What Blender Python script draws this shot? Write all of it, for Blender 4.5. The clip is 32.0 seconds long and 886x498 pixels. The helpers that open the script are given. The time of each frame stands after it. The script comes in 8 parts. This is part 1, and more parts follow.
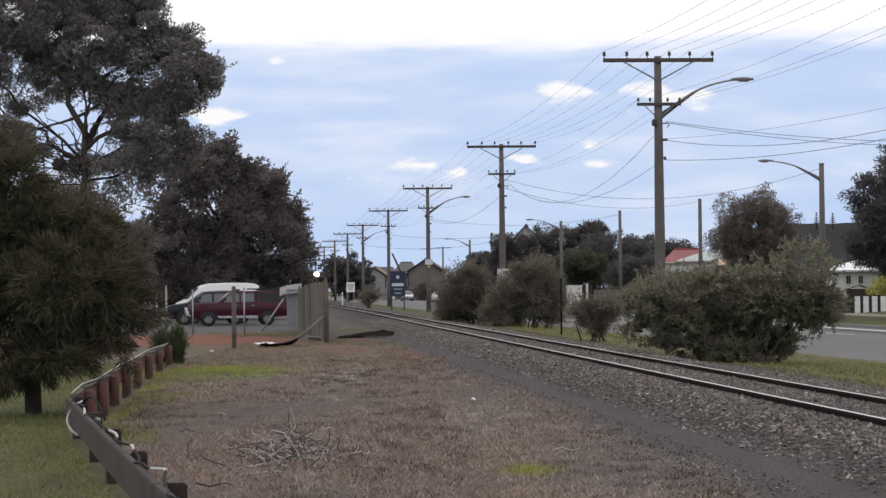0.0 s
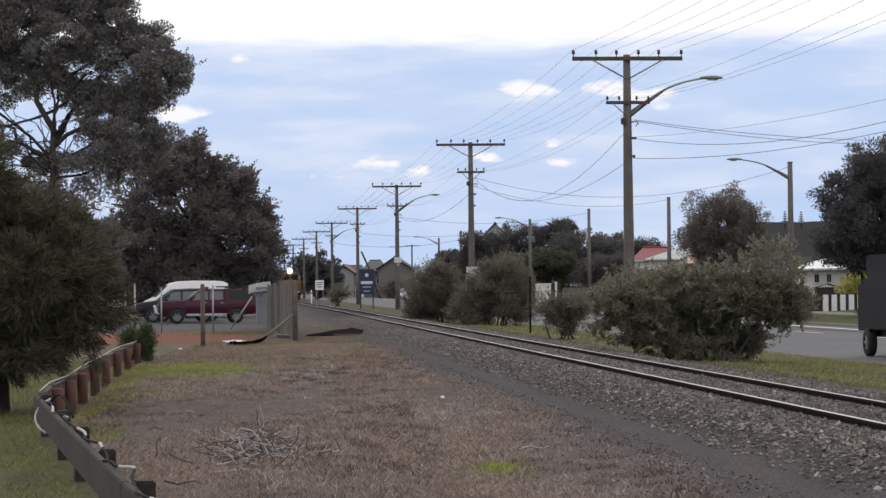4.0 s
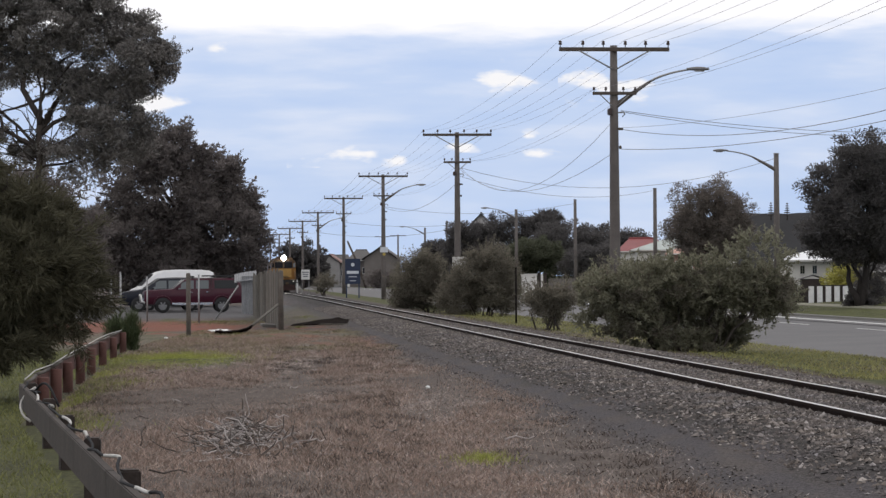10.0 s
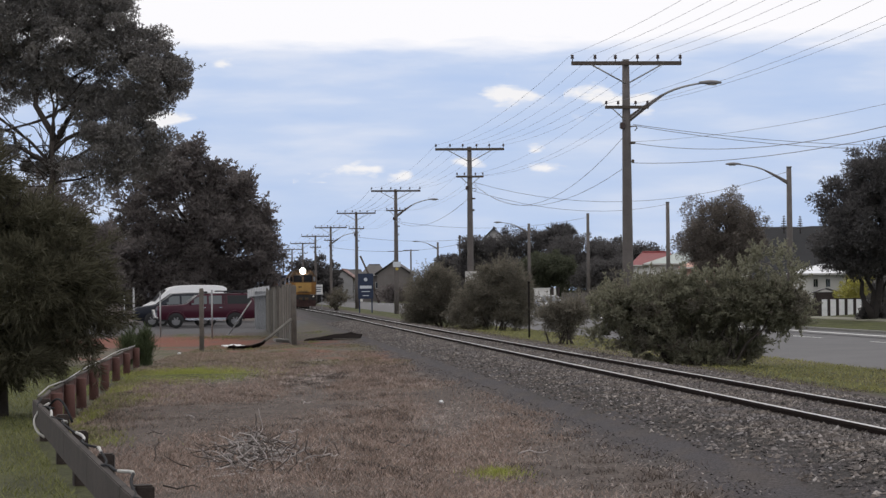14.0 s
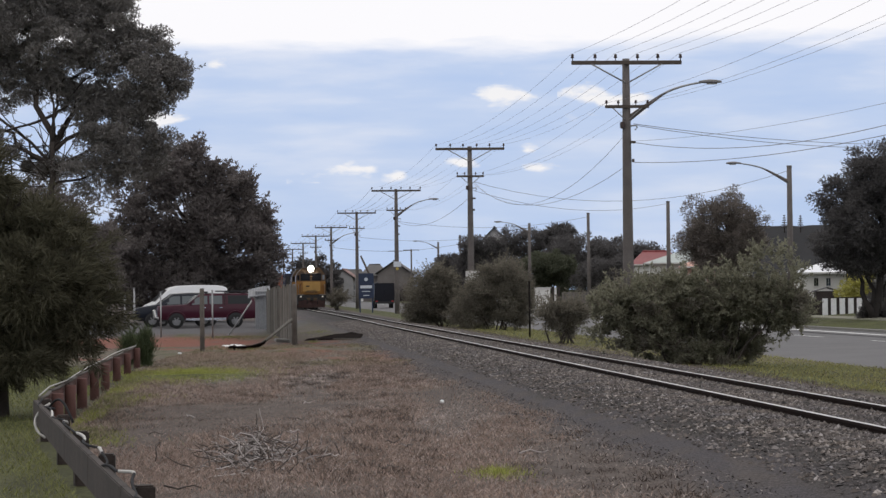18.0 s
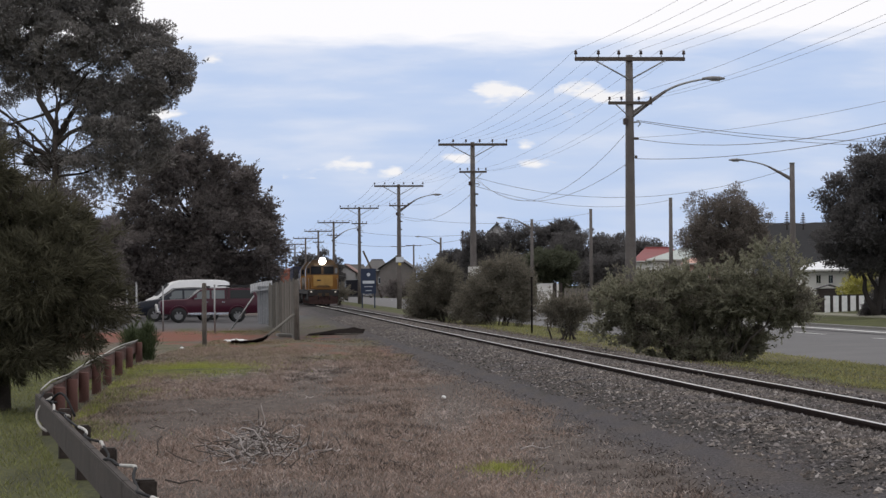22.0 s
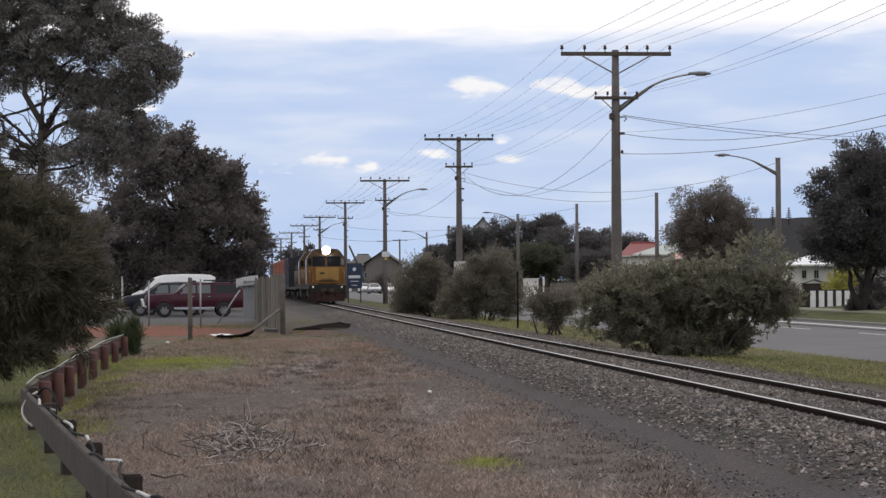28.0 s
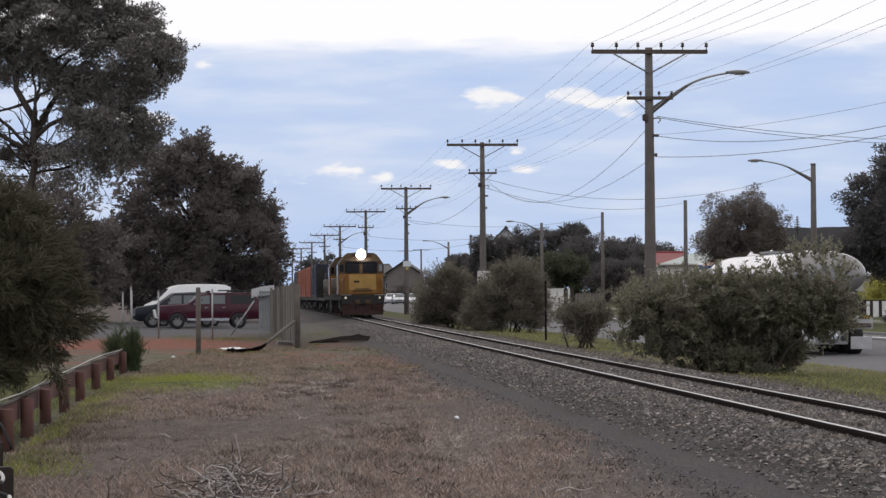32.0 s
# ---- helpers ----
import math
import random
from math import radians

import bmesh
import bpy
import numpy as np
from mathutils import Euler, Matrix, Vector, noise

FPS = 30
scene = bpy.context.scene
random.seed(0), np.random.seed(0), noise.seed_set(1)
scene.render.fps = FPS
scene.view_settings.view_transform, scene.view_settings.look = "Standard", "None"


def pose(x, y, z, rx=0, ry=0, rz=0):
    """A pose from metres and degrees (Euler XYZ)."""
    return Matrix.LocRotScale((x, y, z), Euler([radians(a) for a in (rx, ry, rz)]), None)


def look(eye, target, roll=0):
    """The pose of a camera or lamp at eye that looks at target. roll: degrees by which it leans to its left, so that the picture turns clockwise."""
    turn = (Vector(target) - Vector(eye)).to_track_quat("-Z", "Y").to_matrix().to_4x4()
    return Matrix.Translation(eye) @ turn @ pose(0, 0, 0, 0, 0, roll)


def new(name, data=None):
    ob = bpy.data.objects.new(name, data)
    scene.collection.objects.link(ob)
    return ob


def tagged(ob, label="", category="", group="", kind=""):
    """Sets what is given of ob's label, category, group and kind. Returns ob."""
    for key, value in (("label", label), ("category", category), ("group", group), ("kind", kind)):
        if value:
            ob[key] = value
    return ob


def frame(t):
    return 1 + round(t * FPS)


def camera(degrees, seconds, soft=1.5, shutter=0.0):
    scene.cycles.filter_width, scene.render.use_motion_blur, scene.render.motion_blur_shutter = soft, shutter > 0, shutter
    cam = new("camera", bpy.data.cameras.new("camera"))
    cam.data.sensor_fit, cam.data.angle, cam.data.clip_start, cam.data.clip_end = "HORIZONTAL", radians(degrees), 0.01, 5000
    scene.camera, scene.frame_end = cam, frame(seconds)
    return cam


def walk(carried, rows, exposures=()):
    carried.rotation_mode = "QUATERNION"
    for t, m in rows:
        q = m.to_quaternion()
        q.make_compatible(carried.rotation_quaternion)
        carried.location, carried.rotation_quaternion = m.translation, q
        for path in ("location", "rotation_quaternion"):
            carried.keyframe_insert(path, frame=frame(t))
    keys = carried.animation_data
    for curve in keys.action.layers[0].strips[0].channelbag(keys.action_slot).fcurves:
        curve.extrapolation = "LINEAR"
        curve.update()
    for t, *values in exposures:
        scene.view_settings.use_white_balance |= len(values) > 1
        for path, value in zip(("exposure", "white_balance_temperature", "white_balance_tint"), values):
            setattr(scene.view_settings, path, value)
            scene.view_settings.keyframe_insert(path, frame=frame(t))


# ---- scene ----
cam = camera(19.77, 32.0, soft=1.4)
EYE = 1.6
# seconds, metres from the tripod's spot, yaw, pitch, roll
ROWS = [
    (0.0, 0.00, 0.00, 0.00, -0.002, 0.932, 0.668),
    (0.5, 0.00, 0.00, 0.00, 0.012, 0.889, 0.547),
    (1.0, 0.00, 0.00, 0.00, -0.056, 0.856, 0.696),
    (1.5, 0.00, 0.00, 0.00, -0.214, 0.797, 0.623),
    (2.0, 0.00, 0.00, 0.00, -0.335, 0.774, 0.463),
    (2.5, 0.00, 0.00, 0.00, -0.356, 0.780, 0.385),
    (3.0, 0.00, 0.00, 0.00, -0.422, 0.873, 0.510),
    (3.5, 0.00, 0.00, 0.00, -0.565, 0.869, 0.559),
    (5.5, 0.00, 0.00, 0.00, -0.933, 0.956, 0.771),
    (6.0, 0.00, 0.00, 0.00, -0.926, 0.962, 0.687),
    (6.5, 0.00, 0.00, 0.00, -0.910, 0.831, 0.611),
    (7.0, 0.00, 0.00, 0.00, -0.903, 0.715, 0.788),
    (7.5, 0.00, 0.00, 0.00, -0.902, 0.751, 0.789),
    (8.0, 0.00, 0.00, 0.00, -0.876, 0.832, 0.749),
    (8.5, 0.00, 0.00, 0.00, -0.868, 0.915, 0.713),
    (9.0, 0.00, 0.00, 0.00, -0.957, 0.830, 0.585),
    (9.5, 0.00, 0.00, 0.00, -0.970, 0.723, 0.634),
    (10.0, 0.00, 0.00, 0.00, -1.017, 0.652, 0.384),
    (10.5, 0.00, 0.00, 0.00, -1.087, 0.568, 0.169),
    (11.0, 0.00, 0.00, 0.00, -1.101, 0.500, 0.158),
    (11.5, 0.00, 0.00, 0.00, -0.985, 0.620, 0.647),
    (12.0, 0.00, 0.00, 0.00, -0.817, 0.808, 0.457),
    (12.5, 0.00, 0.00, 0.00, -0.708, 1.010, 0.277),
    (13.0, 0.00, 0.00, 0.00, -0.674, 1.017, 0.347),
    (13.5, 0.00, 0.00, 0.00, -0.714, 0.975, 0.576),
    (15.5, 0.00, 0.00, 0.00, -0.817, 1.074, 0.497),
    (16.0, 0.00, 0.00, 0.00, -0.883, 1.109, 0.456),
    (16.5, 0.00, 0.00, 0.00, -1.010, 1.096, 0.501),
    (17.0, 0.00, 0.00, 0.00, -0.986, 1.087, 0.435),
    (17.5, 0.00, 0.00, 0.00, -0.792, 1.031, 0.572),
    (18.0, 0.00, 0.00, 0.00, -0.714, 0.974, 0.677),
    (18.5, 0.00, 0.00, 0.00, -0.795, 0.900, 0.499),
    (19.0, 0.00, 0.00, 0.00, -0.860, 0.893, 0.408),
    (19.5, 0.00, 0.00, 0.00, -0.887, 0.919, 0.505),
    (20.0, 0.00, 0.00, 0.00, -0.836, 0.939, 0.575),
    (20.5, 0.00, 0.00, 0.00, -0.750, 0.889, 0.569),
    (21.0, 0.00, 0.00, 0.00, -0.676, 0.875, 0.427),
    (21.5, 0.00, 0.00, 0.00, -0.633, 0.863, 0.635),
    (22.0, 0.00, 0.00, 0.00, -0.663, 0.875, 0.419),
    (22.5, 0.00, 0.00, 0.00, -0.644, 0.875, 0.419),
    (23.0, 0.00, 0.00, 0.00, -0.716, 0.888, 0.510),
    (23.5, 0.00, 0.00, 0.00, -0.757, 0.999, 0.555),
    (24.0, 0.00, 0.00, 0.00, -0.708, 1.106, 0.706),
    (24.5, 0.00, 0.00, 0.00, -0.805, 1.206, 0.676),
    (26.5, 0.00, 0.00, 0.00, -0.855, 0.924, 0.509),
    (27.0, 0.00, 0.00, 0.00, -0.900, 0.833, 0.564),
    (27.5, 0.00, 0.00, 0.00, -0.982, 0.778, 0.384),
    (28.0, 0.00, 0.00, 0.00, -0.979, 0.754, 0.374),
    (28.5, 0.00, 0.00, 0.00, -0.936, 0.769, 0.349),
    (29.0, 0.00, 0.00, 0.00, -0.975, 0.827, 0.519),
    (29.5, 0.00, 0.00, 0.00, -1.055, 0.888, 0.383),
    (30.0, 0.00, 0.00, 0.00, -1.030, 1.014, 0.506),
    (30.5, 0.00, 0.00, 0.00, -0.996, 0.990, 0.464),
    (31.0, 0.00, 0.00, 0.00, -0.924, 0.958, 0.276),
    (31.5, -0.01, 2.22, 0.00, -0.841, 0.837, 0.184),
    (32.0, -0.02, 4.57, 0.00, -0.499, 0.988, 0.387),
]
walk(cam, [(t, pose(x, y, EYE + z, 90 + pitch, roll, yaw)) for t, x, y, z, yaw, pitch, roll in ROWS],
     exposures=[(0.0, 0.07), (3.5, 0.07), (6.0, 0.02), (12.0, 0.02), (13.5, -0.03), (17.0, -0.06), (20.0, -0.03), (24.5, -0.03), (28.0, 0.0), (32.0, -0.02)])

# ---------- world and sun ----------
world = bpy.data.worlds.new("sky")
scene.world = world
world.use_nodes = True
wt = world.node_tree
wt.nodes.clear()


SUN_ELEV, SUN_ROT = radians(38), radians(-25)
sky = wt.nodes.new("ShaderNodeTexSky")
sky.sky_type, sky.sun_disc = "NISHITA", False
sky.sun_elevation, sky.sun_rotation = SUN_ELEV, SUN_ROT
sky.air_density, sky.dust_density = 1.0, 0.5
tc = wt.nodes.new("ShaderNodeTexCoord")
sep = wt.nodes.new("ShaderNodeSeparateXYZ")
wt.links.new(tc.outputs["Generated"], sep.inputs[0])
# streaky cloud noise, stretched along the horizon
mp = wt.nodes.new("ShaderNodeMapping")
mp.inputs["Scale"].default_value = (1.0, 1.0, 5.5)
wt.links.new(tc.outputs["Generated"], mp.inputs["Vector"])
n1 = wt.nodes.new("ShaderNodeTexNoise")
n1.inputs["Scale"].default_value, n1.inputs["Detail"].default_value = 15.0, 6.0
wt.links.new(mp.outputs[0], n1.inputs["Vector"])
n2 = wt.nodes.new("ShaderNodeTexNoise")
n2.inputs["Scale"].default_value, n2.inputs["Detail"].default_value = 26.0, 5.0
wt.links.new(mp.outputs[0], n2.inputs["Vector"])


def wmath(op, a, b, c=None):
    n = wt.nodes.new("ShaderNodeMath")
    n.operation = op
    for i, v in enumerate((a, b, c)):
        if v is None:
            continue
        if isinstance(v, (int, float)):
            n.inputs[i].default_value = v
        else:
            wt.links.new(v, n.inputs[i])
    return n.outputs[0]


def wramp(value, stops):
    n = wt.nodes.new("ShaderNodeValToRGB")
    while len(n.color_ramp.elements) < len(stops):
        n.color_ramp.elements.new(0.5)
    for e, (p, c) in zip(n.color_ramp.elements, stops):
        e.position, e.color = p, (*c, 1)
    wt.links.new(value, n.inputs[0])
    return n.outputs[0]


# the height in the sky, with a ragged edge under the upper cloud deck
rag = wmath("MULTIPLY_ADD", n2.outputs[0], 0.018, sep.outputs[2])
deck = wramp(rag, [(0.1000, (0, 0, 0)), (0.1085, (1, 1, 1))])
veil = wramp(n1.outputs[0], [(0.34, (0.475, 0.60, 0.865)), (0.50, (0.53, 0.64, 0.875)), (0.68, (0.66, 0.73, 0.90))])
veil2 = wramp(sep.outputs[2], [(0.0, (0.90, 0.90, 0.90)), (0.12, (0.96, 0.96, 0.96))])
bright = wt.nodes.new("ShaderNodeVectorMath")
bright.operation = "SCALE"
bright.inputs["Scale"].default_value = 0.075
wt.links.new(sky.outputs[0], bright.inputs[0])
blue = wt.nodes.new("ShaderNodeMix")
blue.data_type = "RGBA"
wt.links.new(veil2, blue.inputs[0])
wt.links.new(bright.outputs[0], blue.inputs[6])
wt.links.new(veil, blue.inputs[7])
full = wt.nodes.new("ShaderNodeMix")
full.data_type = "RGBA"
wt.links.new(deck, full.inputs[0])
wt.links.new(blue.outputs[2], full.inputs[6])
full.inputs[7].default_value = (0.98, 0.97, 1.0, 1)
# clearer, deeper blue low over the town
low = wt.nodes.new("ShaderNodeMix")
low.data_type = "RGBA"
wt.links.new(wramp(sep.outputs[2], [(0.0, (0.55, 0.55, 0.55)), (0.045, (0, 0, 0))]), low.inputs[0])
wt.links.new(full.outputs[2], low.inputs[6])
low.inputs[7].default_value = (0.42, 0.585, 0.875, 1)
bg = wt.nodes.new("ShaderNodeBackground")
wt.links.new(low.outputs[2], bg.inputs[0])
bg.inputs[1].default_value = 1.03
wo = wt.nodes.new("ShaderNodeOutputWorld")
wt.links.new(bg.outputs[0], wo.inputs[0])

sun = new("sun", bpy.data.lights.new("sun", "SUN"))
sun.data.energy, sun.data.angle, sun.data.color = 0.6, radians(14), (1.0, 0.95, 0.88)
sun.matrix_world = look((-14, 30, 40), (0, 0, 0))


# ---------- materials ----------
def mat(name, color, rough=0.8, metal=0.0, vary=0.25, scale=4.0, fine=60.0, bump=0.15, island=0.0, obj=0.0, dirt=None, spec=0.4, trans=0.0):
    """A surface with colour variation at two sizes, fine relief, and, if wanted, a change from piece to piece."""
    m = bpy.data.materials.new(name)
    m.use_nodes = True
    nt = m.node_tree
    b = nt.nodes["Principled BSDF"]
    b.inputs["Roughness"].default_value, b.inputs["Metallic"].default_value = rough, metal
    b.inputs["Specular IOR Level"].default_value = spec
    geo = nt.nodes.new("ShaderNodeNewGeometry")
    tex = nt.nodes.new("ShaderNodeTexCoord")
    big = nt.nodes.new("ShaderNodeTexNoise")
    big.inputs["Scale"].default_value, big.inputs["Detail"].default_value = scale, 4.0
    small = nt.nodes.new("ShaderNodeTexNoise")
    small.inputs["Scale"].default_value, small.inputs["Detail"].default_value = fine, 3.0
    for n in (big, small):
        nt.links.new(tex.outputs["Object"], n.inputs["Vector"])
    add = nt.nodes.new("ShaderNodeMath")
    add.operation = "MULTIPLY_ADD"
    add.inputs[1].default_value = 0.5
    half = nt.nodes.new("ShaderNodeMath")
    half.operation = "MULTIPLY"
    half.inputs[1].default_value = 0.5
    nt.links.new(big.outputs[0], half.inputs[0])
    nt.links.new(small.outputs[0], add.inputs[0])
    nt.links.new(half.outputs[0], add.inputs[2])
    last = add.outputs[0]
    if island:
        k = nt.nodes.new("ShaderNodeMath")
        k.operation = "MULTIPLY_ADD"
        k.inputs[1].default_value = island
        nt.links.new(geo.outputs["Random Per Island"], k.inputs[0])
        nt.links.new(last, k.inputs[2])
        last = k.outputs[0]
    if obj:
        info = nt.nodes.new("ShaderNodeObjectInfo")
        k = nt.nodes.new("ShaderNodeMath")
        k.operation = "MULTIPLY_ADD"
        k.inputs[1].default_value = obj
        nt.links.new(info.outputs["Random"], k.inputs[0])
        nt.links.new(last, k.inputs[2])
        last = k.outputs[0]
    ramp = nt.nodes.new("ShaderNodeValToRGB")
    lo = tuple(max(c * (1 - vary), 0) for c in color)
    hi = tuple(min(c * (1 + vary), 1) for c in color)
    e = ramp.color_ramp.elements
    e[0].position, e[1].position = 0.3, 0.7 + 0.5 * (island + obj)
    e[0].color, e[1].color = (*(dirt or lo), 1), (*hi, 1)
    if dirt:
        mid = ramp.color_ramp.elements.new(0.45)
        mid.color = (*color, 1)
    nt.links.new(last, ramp.inputs[0])
    nt.links.new(ramp.outputs[0], b.inputs["Base Color"])
    if bump:
        bp = nt.nodes.new("ShaderNodeBump")
        bp.inputs["Strength"].default_value, bp.inputs["Distance"].default_value = bump, 0.02
        nt.links.new(small.outputs[0], bp.inputs["Height"])
        nt.links.new(bp.outputs[0], b.inputs["Normal"])
    if trans:
        tr = nt.nodes.new("ShaderNodeBsdfTranslucent")
        nt.links.new(ramp.outputs[0], tr.inputs[0])
        mx = nt.nodes.new("ShaderNodeMixShader")
        mx.inputs[0].default_value = trans
        nt.links.new(b.outputs[0], mx.inputs[1])
        nt.links.new(tr.outputs[0], mx.inputs[2])
        nt.links.new(mx.outputs[0], nt.nodes["Material Output"].inputs[0])
    return m


def glow(name, color, strength):
    m = bpy.data.materials.new(name)
    m.use_nodes = True
    nt = m.node_tree
    b = nt.nodes["Principled BSDF"]
    b.inputs["Base Color"].default_value = (*color, 1)
    b.inputs["Emission Color"].default_value = (*color, 1)
    b.inputs["Emission Strength"].default_value = strength
    return m


def glassy(name, color, rough=0.08):
    m = bpy.data.materials.new(name)
    m.use_nodes = True
    b = m.node_tree.nodes["Principled BSDF"]
    b.inputs["Base Color"].default_value = (*color, 1)
    b.inputs["Roughness"].default_value = rough
    b.inputs["Specular IOR Level"].default_value = 0.8
    return m


M_POLE = mat("weathered hardwood pole", (0.122, 0.108, 0.101), 0.85, vary=0.35, scale=2, fine=40)
M_ARM = mat("dark hardwood crossarm", (0.085, 0.068, 0.056), 0.85, vary=0.3)
M_STEEL = mat("galvanised steel", (0.30, 0.30, 0.30), 0.5, 0.6, vary=0.2)
M_INSUL = mat("brown glazed porcelain", (0.05, 0.03, 0.025), 0.3, vary=0.1, bump=0)
M_WIRE = mat("dull cable", (0.20, 0.20, 0.22), 0.6, vary=0.1, bump=0)
M_LAMP = mat("grey lamp housing", (0.15, 0.145, 0.145), 0.5, vary=0.15)
M_LENS = mat("dusty lamp lens", (0.5, 0.48, 0.44), 0.3, vary=0.1)
M_RAIL = mat("rusty rail side", (0.020, 0.013, 0.011), 0.9, 0.0, vary=0.35, fine=30, spec=0.1)
M_HEAD = mat("worn rail head", (0.50, 0.485, 0.475), 0.36, 0.9, vary=0.15, bump=0)
M_SLEEPER = mat("grey old sleeper", (0.10, 0.085, 0.075), 0.9, vary=0.35, obj=0.5)
def ballast_material():
    """Broken stone: most of it dark brown-grey, a few pieces pale, with rust and soot in patches."""
    m = bpy.data.materials.new("ballast stone")
    m.use_nodes = True
    nt = m.node_tree
    b = nt.nodes["Principled BSDF"]
    b.inputs["Roughness"].default_value, b.inputs["Specular IOR Level"].default_value = 0.85, 0.25
    geo = nt.nodes.new("ShaderNodeNewGeometry")
    tex = nt.nodes.new("ShaderNodeTexCoord")
    ramp = nt.nodes.new("ShaderNodeValToRGB")
    e = ramp.color_ramp.elements
    e[0].position, e[0].color = 0.0, (0.026, 0.024, 0.023, 1)
    e[1].position, e[1].color = 1.0, (0.30, 0.285, 0.275, 1)
    for p, c in ((0.35, (0.072, 0.063, 0.058)), (0.72, (0.120, 0.107, 0.099)), (0.92, (0.185, 0.170, 0.160))):
        e.new(p).color = (*c, 1)
    nt.links.new(geo.outputs["Random Per Island"], ramp.inputs[0])
    patch = nt.nodes.new("ShaderNodeTexNoise")
    patch.inputs["Scale"].default_value, patch.inputs["Detail"].default_value = 1.6, 4.0
    nt.links.new(tex.outputs["Object"], patch.inputs["Vector"])
    tint = nt.nodes.new("ShaderNodeValToRGB")
    tint.color_ramp.elements[0].position, tint.color_ramp.elements[0].color = 0.38, (0.84, 0.84, 0.90, 1)
    tint.color_ramp.elements[1].position, tint.color_ramp.elements[1].color = 0.64, (1.18, 1.11, 1.04, 1)
    nt.links.new(patch.outputs[0], tint.inputs[0])
    mul = nt.nodes.new("ShaderNodeMix")
    mul.data_type, mul.blend_type = "RGBA", "MULTIPLY"
    mul.inputs[0].default_value = 1.0
    nt.links.new(ramp.outputs[0], mul.inputs[6])
    nt.links.new(tint.outputs[0], mul.inputs[7])
    nt.links.new(mul.outputs[2], b.inputs["Base Color"])
    return m


M_STONE = ballast_material()
M_BARK = mat("grey bark", (0.055, 0.045, 0.039), 0.95, vary=0.4, scale=3, fine=25, bump=0.5)
M_BARKDARK = mat("near-black bark", (0.026, 0.022, 0.020), 0.95, vary=0.4, scale=3, fine=25, bump=0.5)
M_LEAF_PINE = mat("grey-green crown leaves", (0.168, 0.157, 0.147), 0.6, vary=0.38, island=0.9, scale=0.6, bump=0, spec=0.12, trans=0.2)
M_LEAF_CON = mat("dark needle foliage", (0.066, 0.062, 0.041), 0.6, vary=0.75, island=0.9, scale=0.8, bump=0, spec=0.12, trans=0.35)
M_LEAF_DARK = mat("dark evergreen leaves", (0.140, 0.124, 0.118), 0.7, vary=0.4, island=0.9, scale=0.5, bump=0, spec=0.12, trans=0.5)
# a darker version of the evergreen leaf colour above
M_LEAF_BLACK = mat("darker evergreen leaves", (0.094, 0.089, 0.088), 0.7, vary=0.4, island=0.8, scale=0.5, bump=0, spec=0.12, trans=0.45)
M_LEAF_BUSH = mat("green oleander-like leaves", (0.172, 0.168, 0.121), 0.5, vary=0.5, island=0.8, scale=0.8, bump=0, spec=0.15, trans=0.5)
M_LEAF_BROWN = mat("brownish bush leaves", (0.142, 0.130, 0.104), 0.6, vary=0.5, island=0.9, scale=0.6, bump=0, spec=0.12, trans=0.5)
M_LEAF_GREY = mat("grey-brown fine leaves", (0.140, 0.122, 0.108), 0.7, vary=0.45, island=0.9, scale=0.6, bump=0, spec=0.12, trans=0.35)
M_LEAF_TUFT = mat("dark green upright blades", (0.058, 0.072, 0.036), 0.6, vary=0.5, island=0.8, scale=0.8, bump=0, spec=0.15, trans=0.25)
M_LEAF_GREEN = mat("mid-green garden leaves", (0.080, 0.086, 0.058), 0.6, vary=0.4, island=0.8, scale=0.6, bump=0, spec=0.12, trans=0.4)
M_LEAF_YELLOW = mat("yellow-green shrub leaves", (0.34, 0.32, 0.085), 0.6, vary=0.4, island=0.9, bump=0, trans=0.2)
M_TURF = mat("fresh green turf blades", (0.225, 0.240, 0.058), 0.85, vary=0.5, island=0.9, scale=0.5, bump=0, trans=0.2)
M_DRY = mat("dry grass blades", (0.212, 0.158, 0.130), 0.9, vary=0.9, island=0.45, fine=14, scale=3.0, bump=0, trans=0.15)
M_GREEN = mat("green grass blades", (0.136, 0.142, 0.050), 0.85, vary=0.55, island=0.9, scale=0.5, bump=0, trans=0.2)
M_VERGE = mat("pale green verge grass blades", (0.190, 0.182, 0.066), 0.85, vary=0.5, island=0.9, scale=0.5, bump=0, trans=0.2)
M_OLDGRASS = mat("withered dark grass", (0.072, 0.055, 0.046), 0.9, vary=0.5, island=0.8, bump=0)
M_OLIVE = mat("olive-tan grass blades", (0.165, 0.145, 0.088), 0.9, vary=0.6, island=0.6, scale=1.5, bump=0, trans=0.15)
M_STRAW = mat("pale flattened straw", (0.34, 0.283, 0.253), 0.9, vary=0.4, island=0.9, bump=0)
M_SHOOT = mat("brown living twigs", (0.150, 0.122, 0.105), 0.9, vary=0.4, island=0.8, bump=0, spec=0.1)
M_TWIG = mat("bleached dead twigs", (0.215, 0.195, 0.185), 0.9, vary=0.9, obj=0.8)


# ---------- mesh helpers ----------
def part(name, bm, material, parent=None, label=""):
    """One bmesh or mesh as one object, under a thing or a part."""
    if isinstance(bm, bmesh.types.BMesh):
        me = bpy.data.meshes.new(name)
        bm.to_mesh(me)
        bm.free()
    else:
        me = bm
    if material is not None and not me.materials:
        for m in material if isinstance(material, (list, tuple)) else (material,):
            me.materials.append(m)
    ob = new(name, me)
    if parent is not None:
        ob.parent = parent
    if label:
        ob["label"] = label
    return ob


def thing(name, m, label, category, group="", kind=""):
    ob = new(name)
    ob.empty_display_size = 0.2
    ob.matrix_basis = m
    return tagged(ob, label, category, group, kind)


